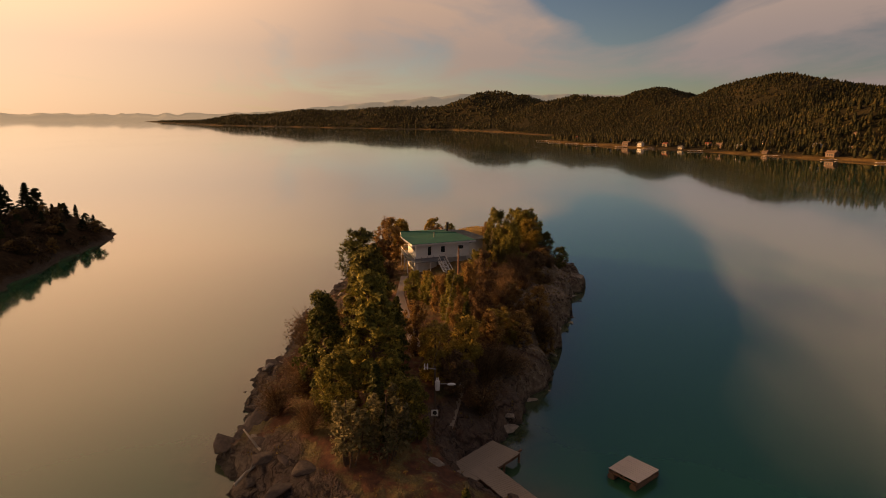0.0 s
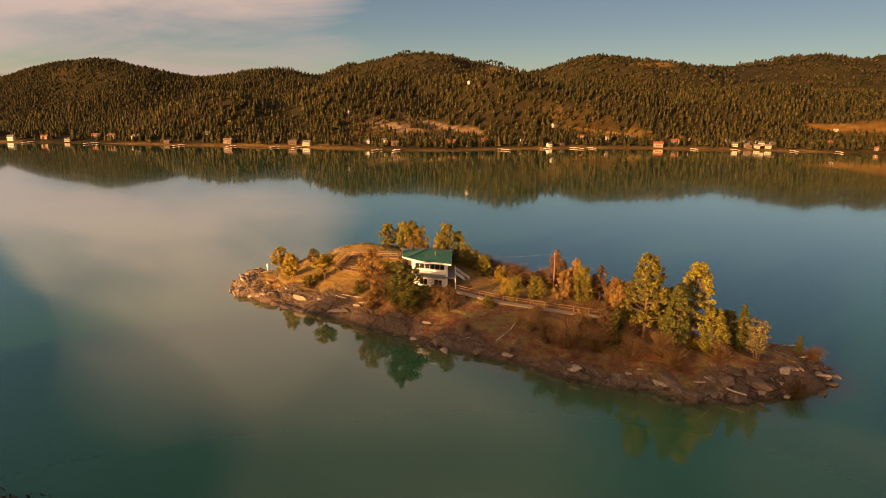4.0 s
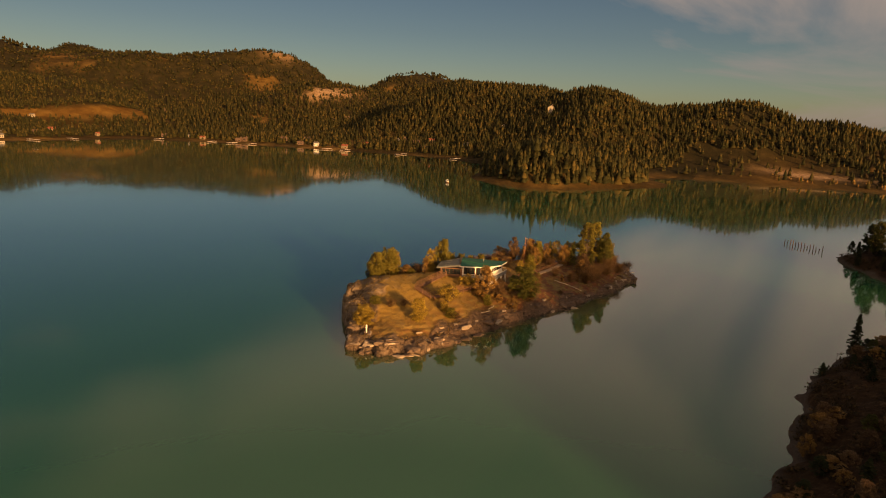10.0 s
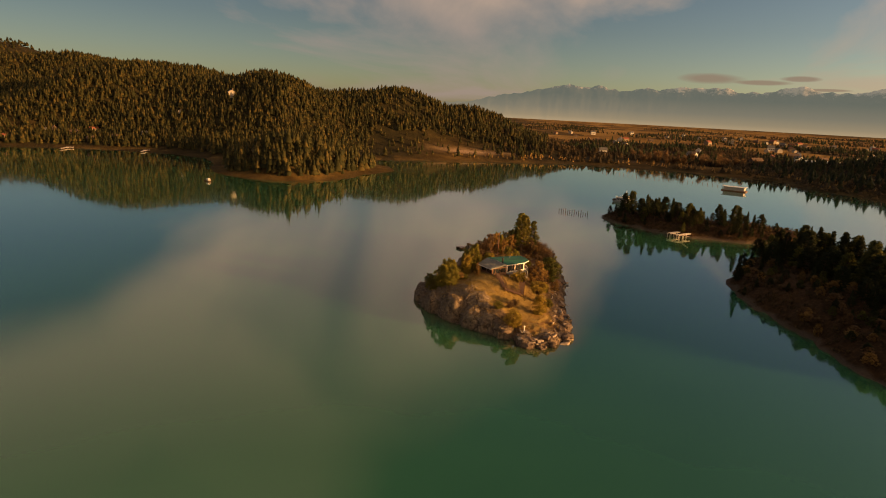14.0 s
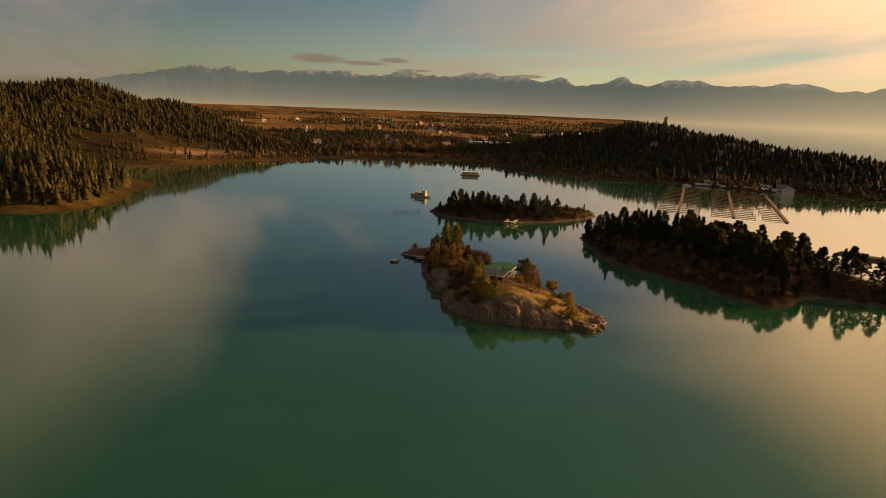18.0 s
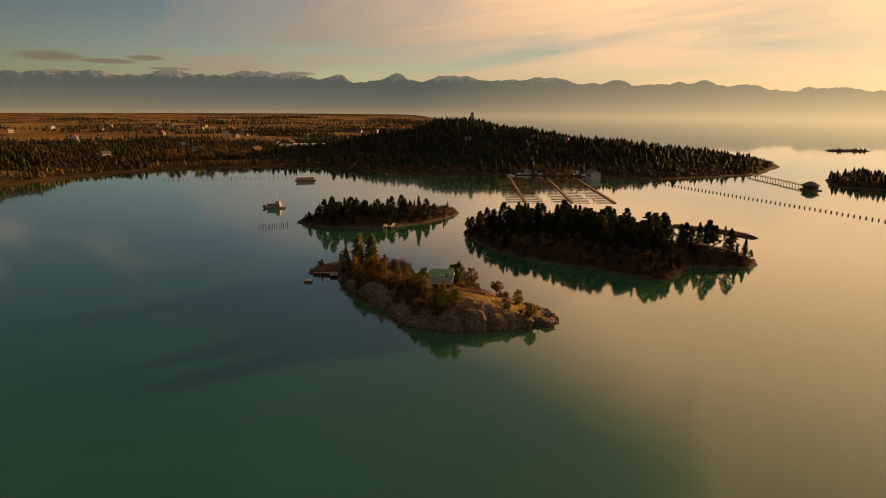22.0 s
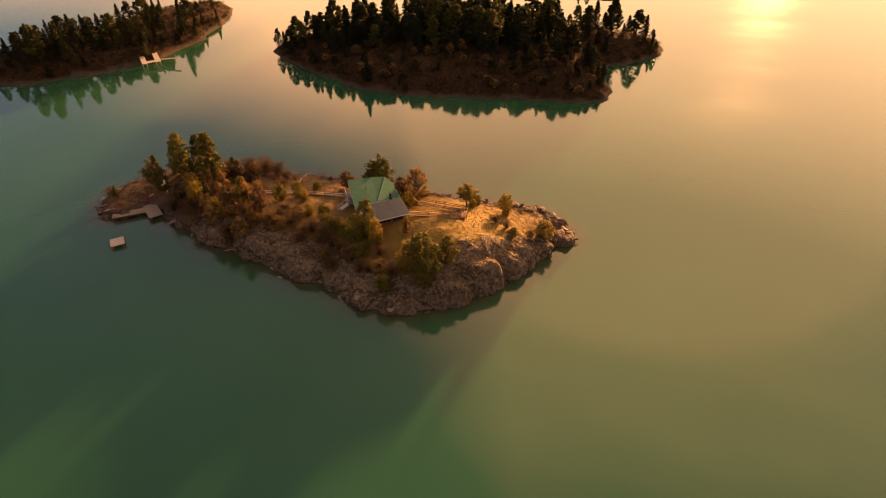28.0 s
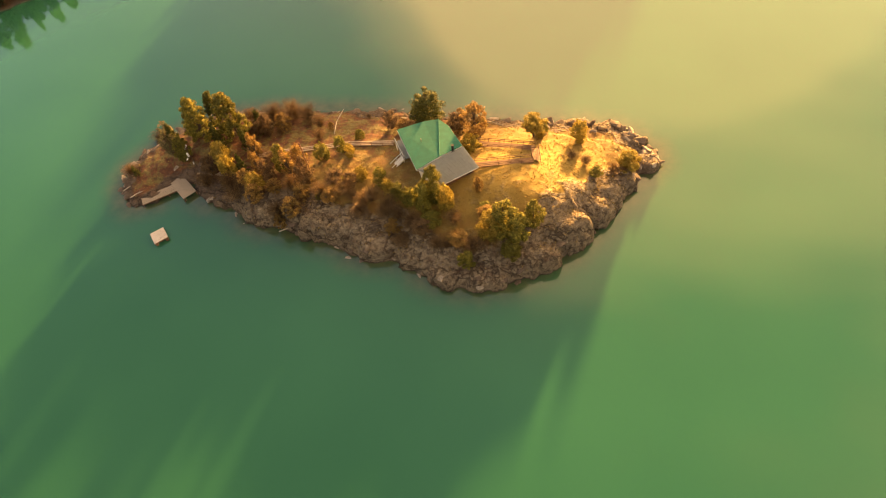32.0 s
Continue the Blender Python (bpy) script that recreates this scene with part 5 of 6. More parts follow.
for i in range(420):
    k = rr.randrange(len(MAIN_S))
    (x0, y0), (x1, y1) = MAIN_S[k], MAIN_S[(k + 1) % len(MAIN_S)]
    t, inn = rr.random(), rr.uniform(-0.4, 4.5)
    nx, ny = -(y1 - y0), x1 - x0
    q = math.hypot(nx, ny) or 1
    x, y = x0 + (x1 - x0) * t + nx / q * inn, y0 + (y1 - y0) * t + ny / q * inn
    if -72 < x < -58 and y < -3 or y < -6 and inn > 0.9:
        continue
    s = rr.uniform(0.35, 1.0) * rr.uniform(0.6, 1.5) * (1.15 if y > 6 and (x < -45 or x > 0) else 0.75)
    ob = new("boulder", ROCKS[rr.randrange(9)])
    ob.matrix_basis = Matrix.LocRotScale((x, y, max(-0.15, ground_at(main_height, x, y) - 0.12 * s)), Euler((rr.uniform(-0.2, 0.2), rr.uniform(-0.2, 0.2), math.atan2(y1 - y0, x1 - x0) + rr.gauss(0, 0.5))), (s * 1.7, s * 1.1, s * 0.75))
    tagged(ob, "cracked weathered boulder at the island's shore", "rock", "shore boulders")

# driftwood
M_drift = plain("bleached_driftwood", (0.45, 0.38, 0.3), 0.85, 0, 4, 0.35, 0.4, (1, 1, 0.2))


def log(x, y, length, turn, tilt=0.0, r=0.13):
    root = empty("driftwood_log", pose(x, y, ground_at(main_height, x, y) + r, 0, -tilt, turn), "bleached driftwood log lying on the rocks", "log", "driftwood")
    bm = bmesh.new(); add_tube(bm, (-length / 2, 0, 0), (0, 0.06 * length, 0.02), r, r * 0.85, 8); add_tube(bm, (0, 0.06 * length, 0.02), (length / 2, 0, 0), r * 0.85, r * 0.5, 8)
    part("stem", bm, M_drift, root, smooth=True)
    tube("branch", (length * 0.1, 0.04 * length, 0), (length * 0.3, 0.28, 0.35), r * 0.4, M_drift, root, 0.02, 6)


for a in ((-31, 11, 9, 88, -6), (-63.5, 13, 4.5, 60, 30), (-66.5, 13.2, 3.5, -20, 0), (-73.5, -9.5, 3.2, 40, 0), (-76.5, -7, 3.5, 42, 0), (-75, -3.5, 3.5, 38, 0), (2, 9.5, 5, 20, 5), (-2, 10.3, 4, 50, 8), (5, 10, 3, -10, 0), (-37, -17.6, 4, 20, 0)):
    log(*a)


# timber ways
PLANK = {}


def plank_mesh(w, l, mat):
    key = (round(w, 2), round(l, 2), mat.name)
    if key not in PLANK:
        bm = bmesh.new(); add_box(bm, w, l, 0.05, None, 0.008)
        me = bpy.data.meshes.new("board"); bm.to_mesh(me); bm.free(); me.materials.append(mat)
        PLANK[key] = me
    return PLANK[key]


def boards(parent, a, b, width, mat, pitch=0.26, gap=0.02, seed=1):
    """Cross boards laid from a to b, each an object."""
    r2 = random.Random(seed)
    a, b = Vector(a), Vector(b)
    d = b - a
    n = max(1, int(d.length / pitch))
    turn = math.atan2(d.y, d.x)
    tilt = -math.atan2(d.z, math.hypot(d.x, d.y))
    for i in range(n):
        ob = new("board", plank_mesh(pitch - gap, width, mat))
        ob.matrix_basis = Matrix.LocRotScale(a + d * ((i + 0.5) / n), Euler((r2.uniform(-0.006, 0.006), tilt, turn + r2.uniform(-0.012, 0.012))), (1, 1 + r2.uniform(-0.02, 0.02), 1))
        ob.parent = parent


def walkway(name, pts, width, label, rail_sides, mat, rail_mat, pitch=0.3, lift=0.35):
    root = empty(name, pose(0, 0, 0), label, "walkway")
    P = [Vector((x, y, ground_at(main_height, x, y) + lift + dz)) for x, y, dz in pts]
    for k in range(len(P) - 1):
        a, b = P[k], P[k + 1]
        d = (b - a); side = Vector((-d.y, d.x, 0)).normalized()
        boards(root, a, b, width, mat, pitch, seed=k)
        for s in (-1, 1):
            beam("joist", a + side * s * (width / 2 - 0.12) - Vector((0, 0, 0.16)), b + side * s * (width / 2 - 0.12) - Vector((0, 0, 0.16)), 0.08, mat, root, 0.14)
        n = max(1, int(d.length / 2.2))
        for i in range(n + 1):
            c = a + d * (i / n)
            for s in (-1, 1):
                e = c + side * s * (width / 2 + 0.03)
                g = ground_at(main_height, e.x, e.y)
                top = c.z + (1.0 if s in rail_sides else 0.0)
                beam("post", (e.x, e.y, min(g, c.z) - 0.3), (e.x, e.y, top), 0.1, rail_mat, root)
        for s in rail_sides:
            for hgt in (0.55, 0.98):
                beam("rail", a + side * s * (width / 2 + 0.03) + Vector((0, 0, hgt)), b + side * s * (width / 2 + 0.03) + Vector((0, 0, hgt)), 0.06, rail_mat, root, 0.1)
    return root


walkway("boardwalk", [(-16.5, 2.2, 0.1), (-26.4, 2.5, 0), (-39.4, 0.8, 0), (-47.2, -0.6, 0)], 1.3, "weathered boardwalk with a brown rail over the island's slope", (1,), M_wood, M_brown)
walkway("dock_ramp", [(-53.5, -5.2, 0.1), (-60.6, -3.6, -0.6)], 1.2, "plank ramp leading down to the dock", (), M_wood, M_brown)
walkway("upper_ramp", [(-1.2, 1.6, 0.3), (13.2, 0.2, 0.1), (13.6, -4.4, 0.1)], 1.5, "brown timber ramp with railings beside the house", (-1, 1), M_brown, M_brown)
walkway("lower_ramp", [(1.5, -6.4, 0.2), (12.8, -4.4, 0.1)], 1.3, "brown timber ramp with railings over dry grass", (-1, 1), M_brown, M_brown)


def dock():
    root = empty("dock", pose(0, 0, 0), "V-shaped weathered plank dock on posts at the rocky shore", "dock")
    z = 0.95
    for a, b, w in (((-66.4, -4.4, z), (-61.6, -9.0, z), 3.2), ((-64.9, -6.4, z + 0.004), (-72.2, -10.9, z + 0.004), 2.3)):
        boards(root, a, b, w, M_wood, 0.24, seed=7)
        A, B = Vector(a), Vector(b)
        side = Vector((-(B - A).y, (B - A).x, 0)).normalized()
        for s in (-1, 0, 1):
            beam("stringer", A + side * s * (w / 2 - 0.15) - Vector((0, 0, 0.25)), B + side * s * (w / 2 - 0.15) - Vector((0, 0, 0.25)), 0.1, M_brown, root, 0.22)
        for i in range(4):
            for s in (-1, 1):
                c = A + (B - A) * (i / 3) + side * s * (w / 2 - 0.1)
                tube("support_post", (c.x, c.y, -1.2), (c.x, c.y, z + 0.02), 0.11, M_brown, root)
    beam("fender", (-61.9, -10.4, 0.8), (-64.5, -7.6, 0.8), 0.12, M_brown, root, 0.2)


dock()


def raft():
    root = empty("swim_raft", pose(-65.0, -19.8, 0, 0, 0, -51), "square floating raft of bleached planks on a dark frame", "raft")
    boards(root, (-1.6, 0, 0.78), (1.6, 0, 0.78), 3.0, M_palewood, 0.27, 0.03, 3)
    for y in (-1.35, 0, 1.35):
        beam("joist", (-1.6, y, 0.68), (1.6, y, 0.68), 0.12, M_brown, root, 0.18)
    for y in (-1.1, 1.1):
        tube("log_float", (-1.75, y, 0.2), (1.75, y, 0.2), 0.34, M_brown, root, 0.3, 12)
    for x in (-1.5, 1.5):
        beam("edge_beam", (x, -1.5, 0.5), (x, 1.5, 0.5), 0.12, M_brown, root, 0.14)
    for x in (-1.4, 1.4):
        for y in (-1.35, 1.35):
            beam("corner_post", (x, y, 0.1), (x, y, 0.72), 0.14, M_brown, root)


M_palewood = plain("bleached_planks", (0.6, 0.52, 0.46), 0.8, 0, 3, 0.35, 0.5, (1, 7, 1))
raft()


# the house
def wall_panel(name, a, b, z0, z1, root, openings=(), thick=0.16, mat=None, frame_mat=None):
    """A wall from a to b with real holes; openings: along, width, low, high."""
    a, b = Vector((*a, 0)), Vector((*b, 0))
    d = (b - a); n = d.length; d.normalize()
    us = sorted({0.0, n, *(o[0] for o in openings), *(o[0] + o[1] for o in openings)})
    zs = sorted({z0, z1, *(o[2] for o in openings), *(o[3] for o in openings)})
    bm = bmesh.new()
    ang = math.atan2(d.y, d.x)
    for u0, u1 in zip(us, us[1:]):
        for w0, w1 in zip(zs, zs[1:]):
            um, wm = (u0 + u1) / 2, (w0 + w1) / 2
            if any(o[0] < um < o[0] + o[1] and o[2] < wm < o[3] for o in openings):
                continue
            c = a + d * um
            add_box(bm, u1 - u0, thick, w1 - w0, pose(c.x, c.y, w0, 0, 0, math.degrees(ang)))
    bmesh.ops.remove_doubles(bm, verts=bm.verts, dist=0.001)
    wall = part(name, bm, mat or M_white, root)
    for u, w, lo, hi in openings:
        c = a + d * (u + w / 2)
        m = pose(c.x, c.y, lo, 0, 0, math.degrees(ang))
        bm = bmesh.new()
        for x in (-w / 2 + 0.04, w / 2 - 0.04):
            add_box(bm, 0.08, thick + 0.06, hi - lo, m @ pose(x, 0, 0))
        for z in (0, hi - lo - 0.08):
            add_box(bm, w - 0.16, thick + 0.06, 0.08, m @ pose(0, 0, z))
        if w > 1.4:
            for k in range(1, int(w / 1.1) + 1):
                add_box(bm, 0.06, thick, hi - lo - 0.16, m @ pose(-w / 2 + w * k / (int(w / 1.1) + 1), 0, 0.08))
        fr = part("window", bm, frame_mat or M_trim, wall, "white framed window" if frame_mat is None else "brown framed opening with dark glass")
        bm = bmesh.new(); add_box(bm, w - 0.16, 0.03, hi - lo - 0.16, m @ pose(0, 0, 0.08))
        part("pane", bm, M_glass, wall)
    return wall


HOME = Vector((-7.5, -3.5, 0))


def house():
    root = empty("house", Matrix.Translation(HOME), "white two-storey lake house with green and grey roofs", "house")
    rel = lambda q: (q[0] - HOME.x, q[1] - HOME.y)
    nw, nn, ee, ss = (rel(q) for q in ((-13.9, 0.5), (-6.8, 2.0), (-2.2, -3.6), (-9.3, -8.5)))
    pe, ps = rel((1.2, -8.0)), rel((-4.2, -11.3))
    f0, f1, eave = 4.6, 7.55, 10.1
    wall_panel("wall_west", ss, nw, f1 - 0.1, eave, root, [(1.0, 1.2, 8.7, 9.5), (4.6, 0.95, 8.4, 9.6), (7.2, 0.85, 8.0, 9.75)])
    wall_panel("wall_north", nw, nn, f1 - 0.1, eave + 0.35, root, [(0.5, 6.2, 8.75, 9.95)])
    wall_panel("wall_north_east", nn, ee, f1 - 0.1, eave + 0.25, root, [(0.4, 3.3, 7.9, 10.1), (4.0, 2.9, 7.9, 10.1)], frame_mat=M_brown)
    wall_panel("wall_south_east", ee, ss, f1 - 1.4, eave, root)
    lw = (nw[0] * 0.62 + ss[0] * 0.38, nw[1] * 0.62 + ss[1] * 0.38)
    wall_panel("lower_wall_west", lw, nw, f0 - 0.8, f1, root)
    wall_panel("lower_wall_north", nw, nn, f0 - 0.8, f1, root, [(1.0, 1.7, 5.5, 6.8), (4.0, 1.7, 5.5, 6.8)])
    wall_panel("lower_wall_east", nn, ee, f0 - 0.4, f1, root, [(1.2, 1.6, 5.6, 6.9)], mat=M_brown)

    def slab(name, pts, t, mat, lab=""):
        bm = bmesh.new()
        lo = [bm.verts.new((x, y, z - t)) for x, y, z in pts]
        hi = [bm.verts.new(q) for q in pts]
        bm.faces.new(hi); bm.faces.new(lo[::-1])
        for i in range(len(pts)):
            j = (i + 1) % len(pts)
            bm.faces.new((lo[i], lo[j], hi[j], hi[i]))
        bmesh.ops.recalc_face_normals(bm, faces=bm.faces)
        bmesh.ops.triangulate(bm, faces=bm.faces)
        return part(name, bm, mat, root, lab)
    NW, NA, EE, SS, RB = (*rel((-15.0, 1.1)), 10.42), (*rel((-6.5, 3.4)), 11.05), (*rel((-1.1, -3.5)), 10.5), (*rel((-9.7, -9.7)), 10.3), (*rel((-5.4, -6.5)), 10.75)
    N1, N2 = (*rel((-9.6, 3.15)), 10.75), (*rel((-4.4, 1.9)), 10.8)
    slab("roof_west", [NW, SS, RB, NA, N1], 0.16, M_green, "faded green roof")
    slab("roof_east", [NA, RB, EE, N2], 0.16, M_green, "faded green roof")
    down = lambda q, k=0.2: (q[0], q[1], q[2] - k)
    for nm, a, c in (("fascia", NW, SS), ("bargeboard", NW, N1), ("bargeboard", N1, NA), ("bargeboard", NA, N2), ("bargeboard", N2, EE), ("fascia", SS, RB), ("fascia", RB, EE)):
        beam(nm, down(a), down(c), 0.08, M_trim, root, 0.27, "white roof edge")
    tube("ridge_cap", (NA[0], NA[1], NA[2] + 0.02), (RB[0], RB[1], RB[2] + 0.02), 0.08, M_green, root)
    # porch under the grey roof
    P0, P1, P2, P3 = (*rel((-9.5, -9.5)), 10.35), (*rel((-1.0, -3.7)), 10.62), (*rel((2.4, -8.4)), 9.75), (*rel((-4.2, -12.6)), 9.55)
    slab("porch_roof", [P0, P3, P2, P1], 0.12, M_grey, "grey ribbed porch roof")
    for k in range(13):
        t = (k + 0.5) / 13
        beam("seam", tuple(P3[i] + (P2[i] - P3[i]) * t + (0.03 if i == 2 else 0) for i in range(3)), tuple(P0[i] + (P1[i] - P0[i]) * t + (0.03 if i == 2 else 0) for i in range(3)), 0.05, M_grey, root, 0.05)
    beam("fascia", down(P3, 0.12), down(P2, 0.12), 0.08, M_trim, root, 0.22, "white roof edge")
    beam("fascia", down(P2, 0.12), down(P1, 0.12), 0.08, M_grey, root, 0.2, "grey roof edge")
    # brown walls and dark glass stand in for the open porch's shaded inside
    wall_panel("porch_wall", ps, pe, f1 - 1.0, 9.4, root, [(0.3, 2.7, 7.9, 9.3), (3.3, 2.7, 7.9, 9.3)], mat=M_brown, frame_mat=M_brown)
    wall_panel("porch_side", pe, ee, f1 - 1.2, 9.6, root, [(0.3, 4.9, 7.9, 9.5)], mat=M_brown, frame_mat=M_brown)
    wall_panel("porch_end", ss, ps, f1 - 1.2, 9.5, root)
    cx, cy = rel((-2.9, -4.9))
    ch = tube("chimney", (cx, cy, 10.2), (cx, cy, 12.0), 0.24, M_black, root, 0.24, 12)
    tube("cap", (cx, cy, 12.0), (cx, cy, 12.2), 0.34, M_black, ch, 0.3, 12)
    vx, vy = rel((-9.5, -2.5))
    tube("vent_pipe", (vx, vy, 10.6), (vx, vy, 11.5), 0.08, M_metal, root)
    # balcony along the lake side and a landing with a stair on the west corner
    z = f1 - 0.02

    def strip(name, a, c, width, rail=True):
        """A deck outside the line from a to c, on its left hand."""
        d = Vector((c[0] - a[0], c[1] - a[1], 0)); n = d.length; d.normalize()
        o = Vector((-d.y, d.x, 0))
        mid = Vector((*a, 0)) + d * n / 2 + o * width / 2
        bm = bmesh.new(); add_box(bm, n, width, 0.14, pose(mid.x, mid.y, z - 0.14, 0, 0, math.degrees(math.atan2(d.y, d.x))))
        deck = part(name, bm, M_greywood, root)
        e0, e1 = Vector((*a, 0)) + o * (width - 0.06), Vector((*c, 0)) + o * (width - 0.06)
        if rail:
            beam("handrail", (e0.x, e0.y, z + 0.95), (e1.x, e1.y, z + 0.95), 0.08, M_trim, deck, 0.12)
            beam("lower_rail", (e0.x, e0.y, z + 0.5), (e1.x, e1.y, z + 0.5), 0.05, M_greywood, deck, 0.3)
            k = max(2, int(n / 1.0))
            for i in range(k + 1):
                q = e0 + (e1 - e0) * i / k
                beam("baluster", (q.x, q.y, z), (q.x, q.y, z + 0.92), 0.06, M_greywood, deck)
        for i in range(3):
            q = e0 + (e1 - e0) * (0.06 + 0.44 * i)
            g = ground_at(main_height, q.x + HOME.x, q.y + HOME.y)
            beam("deck_post", (q.x, q.y, g - 0.4), (q.x, q.y, z - 0.12), 0.14, M_trim, deck)
    strip("balcony_north", nn, nw, -1.3)
    strip("balcony_east", ee, nn, -1.3)
    wdir = Vector((ss[0] - nw[0], ss[1] - nw[1], 0)).normalized()
    wout = Vector((wdir.y, -wdir.x, 0))
    l0 = Vector((*nw, 0)) - wdir * 0.9
    l1 = l0 + wdir * 5.6
    strip("landing", (l1.x, l1.y), (l0.x, l0.y), 1.7 if (Vector((-(l0 - l1).y, (l0 - l1).x, 0))).dot(wout) > 0 else -1.7)
    s0 = l1 + wout * 1.2 - wdir * 0.7
    for i in range(11):
        q = s0 + wout * (0.35 + 0.27 * i)
        bm = bmesh.new(); add_box(bm, 0.3, 1.2, 0.06, pose(q.x, q.y, z - 0.19 * (i + 1), 0, 0, math.degrees(math.atan2(wout.y, wout.x))))
        part("step", bm, M_trim, root)
    for s in (-0.62, 0.62):
        a, c = s0 + wdir * s + wout * 0.2, s0 + wdir * s + wout * 3.3
        beam("stringer", (a.x, a.y, z - 0.05), (c.x, c.y, z - 2.15), 0.07, M_trim, root, 0.26)
        beam("stair_rail", (a.x, a.y, z + 0.9), (c.x, c.y, z - 1.2), 0.07, M_trim, root, 0.1)
        for k in (0.05, 0.5, 0.95):
            q = a + (c - a) * k
            beam("baluster", (q.x, q.y, z - 2.1 * k), (q.x, q.y, z + 0.9 - 2.1 * k), 0.07, M_trim, root)
    mid = ((nw[0] + ee[0] + ss[0] + nn[0]) / 4, (nw[1] + ee[1] + ss[1] + nn[1]) / 4)
    bm = bmesh.new()
    ring = [(mid[0] + (q[0] - mid[0]) * 0.94, mid[1] + (q[1] - mid[1]) * 0.94) for q in (nw, ss, ee, nn)]
    lo, hi = [bm.verts.new((*q, 3.0)) for q in ring], [bm.verts.new((*q, f1 - 0.2)) for q in ring]
    bm.faces.new(hi); bm.faces.new(lo[::-1])
    for i in range(4):
        bm.faces.new((lo[i], lo[(i + 1) % 4], hi[(i + 1) % 4], hi[i]))
    bmesh.ops.recalc_face_normals(bm, faces=bm.faces)
    part("foundation", bm, M_dimwall, root, "dim foundation under the upper floor")


M_greywood = plain("grey_stained_wood", (0.2, 0.21, 0.22), 0.75, 0, 3, 0.3, 0.3, (1, 1, 5))
M_dimwall = plain("foundation_block", (0.4, 0.38, 0.35), 0.85, 0, 2, 0.3, 0.4)
house()


# poles, lamp and wires
def wire(name, a, b, sag, label):
    a, b = Vector(a), Vector(b)
    bm = bmesh.new()
    n = 10
    P = [a + (b - a) * (i / n) - Vector((0, 0, sag * 4 * (i / n) * (1 - i / n))) for i in range(n + 1)]
    side = (b - a).cross(Vector((0, 0, 1))).normalized()
    rings = [[bm.verts.new(p + (side * math.cos(k * 1.2566) + Vector((0, 0, math.sin(k * 1.2566)))) * 0.011) for k in range(5)] for p in P]
    for r0, r1 in zip(rings, rings[1:]):
        for k in range(5):
            bm.faces.new((r0[k], r0[(k + 1) % 5], r1[(k + 1) % 5], r1[k]))
    bm.faces.new(rings[0][::-1]); bm.faces.new(rings[-1])
    tagged(part(name, bm, M_wire), label, "wire")


M_wire = plain("dull_cable", (0.16, 0.14, 0.12), 0.6, 0, 8, 0.2, 0)
M_pole = plain("reddish_pole_wood", (0.22, 0.1, 0.06), 0.8, 0, 4, 0.35, 0.3, (1, 1, 0.15))


def poles():
    zg = ground_at(main_height, -33.6, -5.7)
    p = empty("utility_pole", pose(-33.6, -5.7, 0), "bare reddish wooden utility pole in the scrub", "pole")
    tube("pole", (0, 0, zg - 0.5), (0.1, 0.05, 13.8), 0.15, M_pole, p, 0.1)
    tube("insulator", (0.05, 0.12, 13.3), (0.05, 0.24, 13.4), 0.06, M_trim, p)
    beam("bracket", (-0.02, 0, 12.9), (0.2, 0.3, 12.95), 0.06, M_metal, p)
    zl = ground_at(main_height, -61.2, -2.4)
    q = empty("lamp_post", pose(-61.2, -2.4, 0), "dark wooden post with a white transformer and a street lamp", "lamp post")
    tube("post", (0, 0, zl - 0.5), (0, 0, 8.7), 0.12, M_bark, q, 0.09)
    tr = tube("transformer", (-0.18, -0.22, 6.5), (-0.18, -0.22, 7.35), 0.22, M_trim, q, 0.22, 14)
    tube("bushing", (-0.24, -0.28, 7.35), (-0.24, -0.28, 7.7), 0.05, M_trim, tr)
    tube("bushing", (-0.1, -0.15, 7.35), (-0.1, -0.15, 7.6), 0.05, M_trim, tr)
    tube("lamp_arm", (0, 0, 7.0), (0.1, -1.2, 6.95), 0.035, M_metal, q)
    bm = bmesh.new(); bmesh.ops.create_uvsphere(bm, u_segments=14, v_segments=8, radius=0.2, matrix=pose(0.12, -1.5, 6.9) @ Matrix.Diagonal((0.8, 2.0, 0.6, 1)))
    part("lamp_head", bm, M_trim, q, "pale lamp head", True)
    beam("crossarm", (-0.2, -0.1, 8.5), (-0.1, 0.9, 8.6), 0.07, M_metal, q)
    for y in (0.7, 0.95):
        tube("insulator", (-0.15, y, 8.45), (-0.15, y, 9.0), 0.06, M_trim, q, 0.05)
    bm = bmesh.new(); add_box(bm, 0.04, 0.62, 0.62, pose(-0.16, 0, 3.9)); sg = part("sign_board", bm, M_trim, q, "white square sign with a dark disc")
    bm = bmesh.new(); bmesh.ops.create_cone(bm, cap_ends=True, segments=20, radius1=0.2, radius2=0.2, depth=0.01, matrix=pose(-0.188, 0, 4.24, 0, 90, 0)); part("disc", bm, M_black, sg)
    bm = bmesh.new(); add_box(bm, 0.006, 0.4, 0.05, pose(-0.184, 0, 3.98)); part("text_bar", bm, M_black, sg)
    wire("service_wire", (-33.5, -5.6, 13.5), (-11.0, -7.4, 10.1), 0.7, "thin power cable sagging to the house")
    wire("line_wire", (-33.6, -5.7, 13.6), (-61.2, -2.2, 8.5), 0.8, "thin power cable between two poles")


poles()


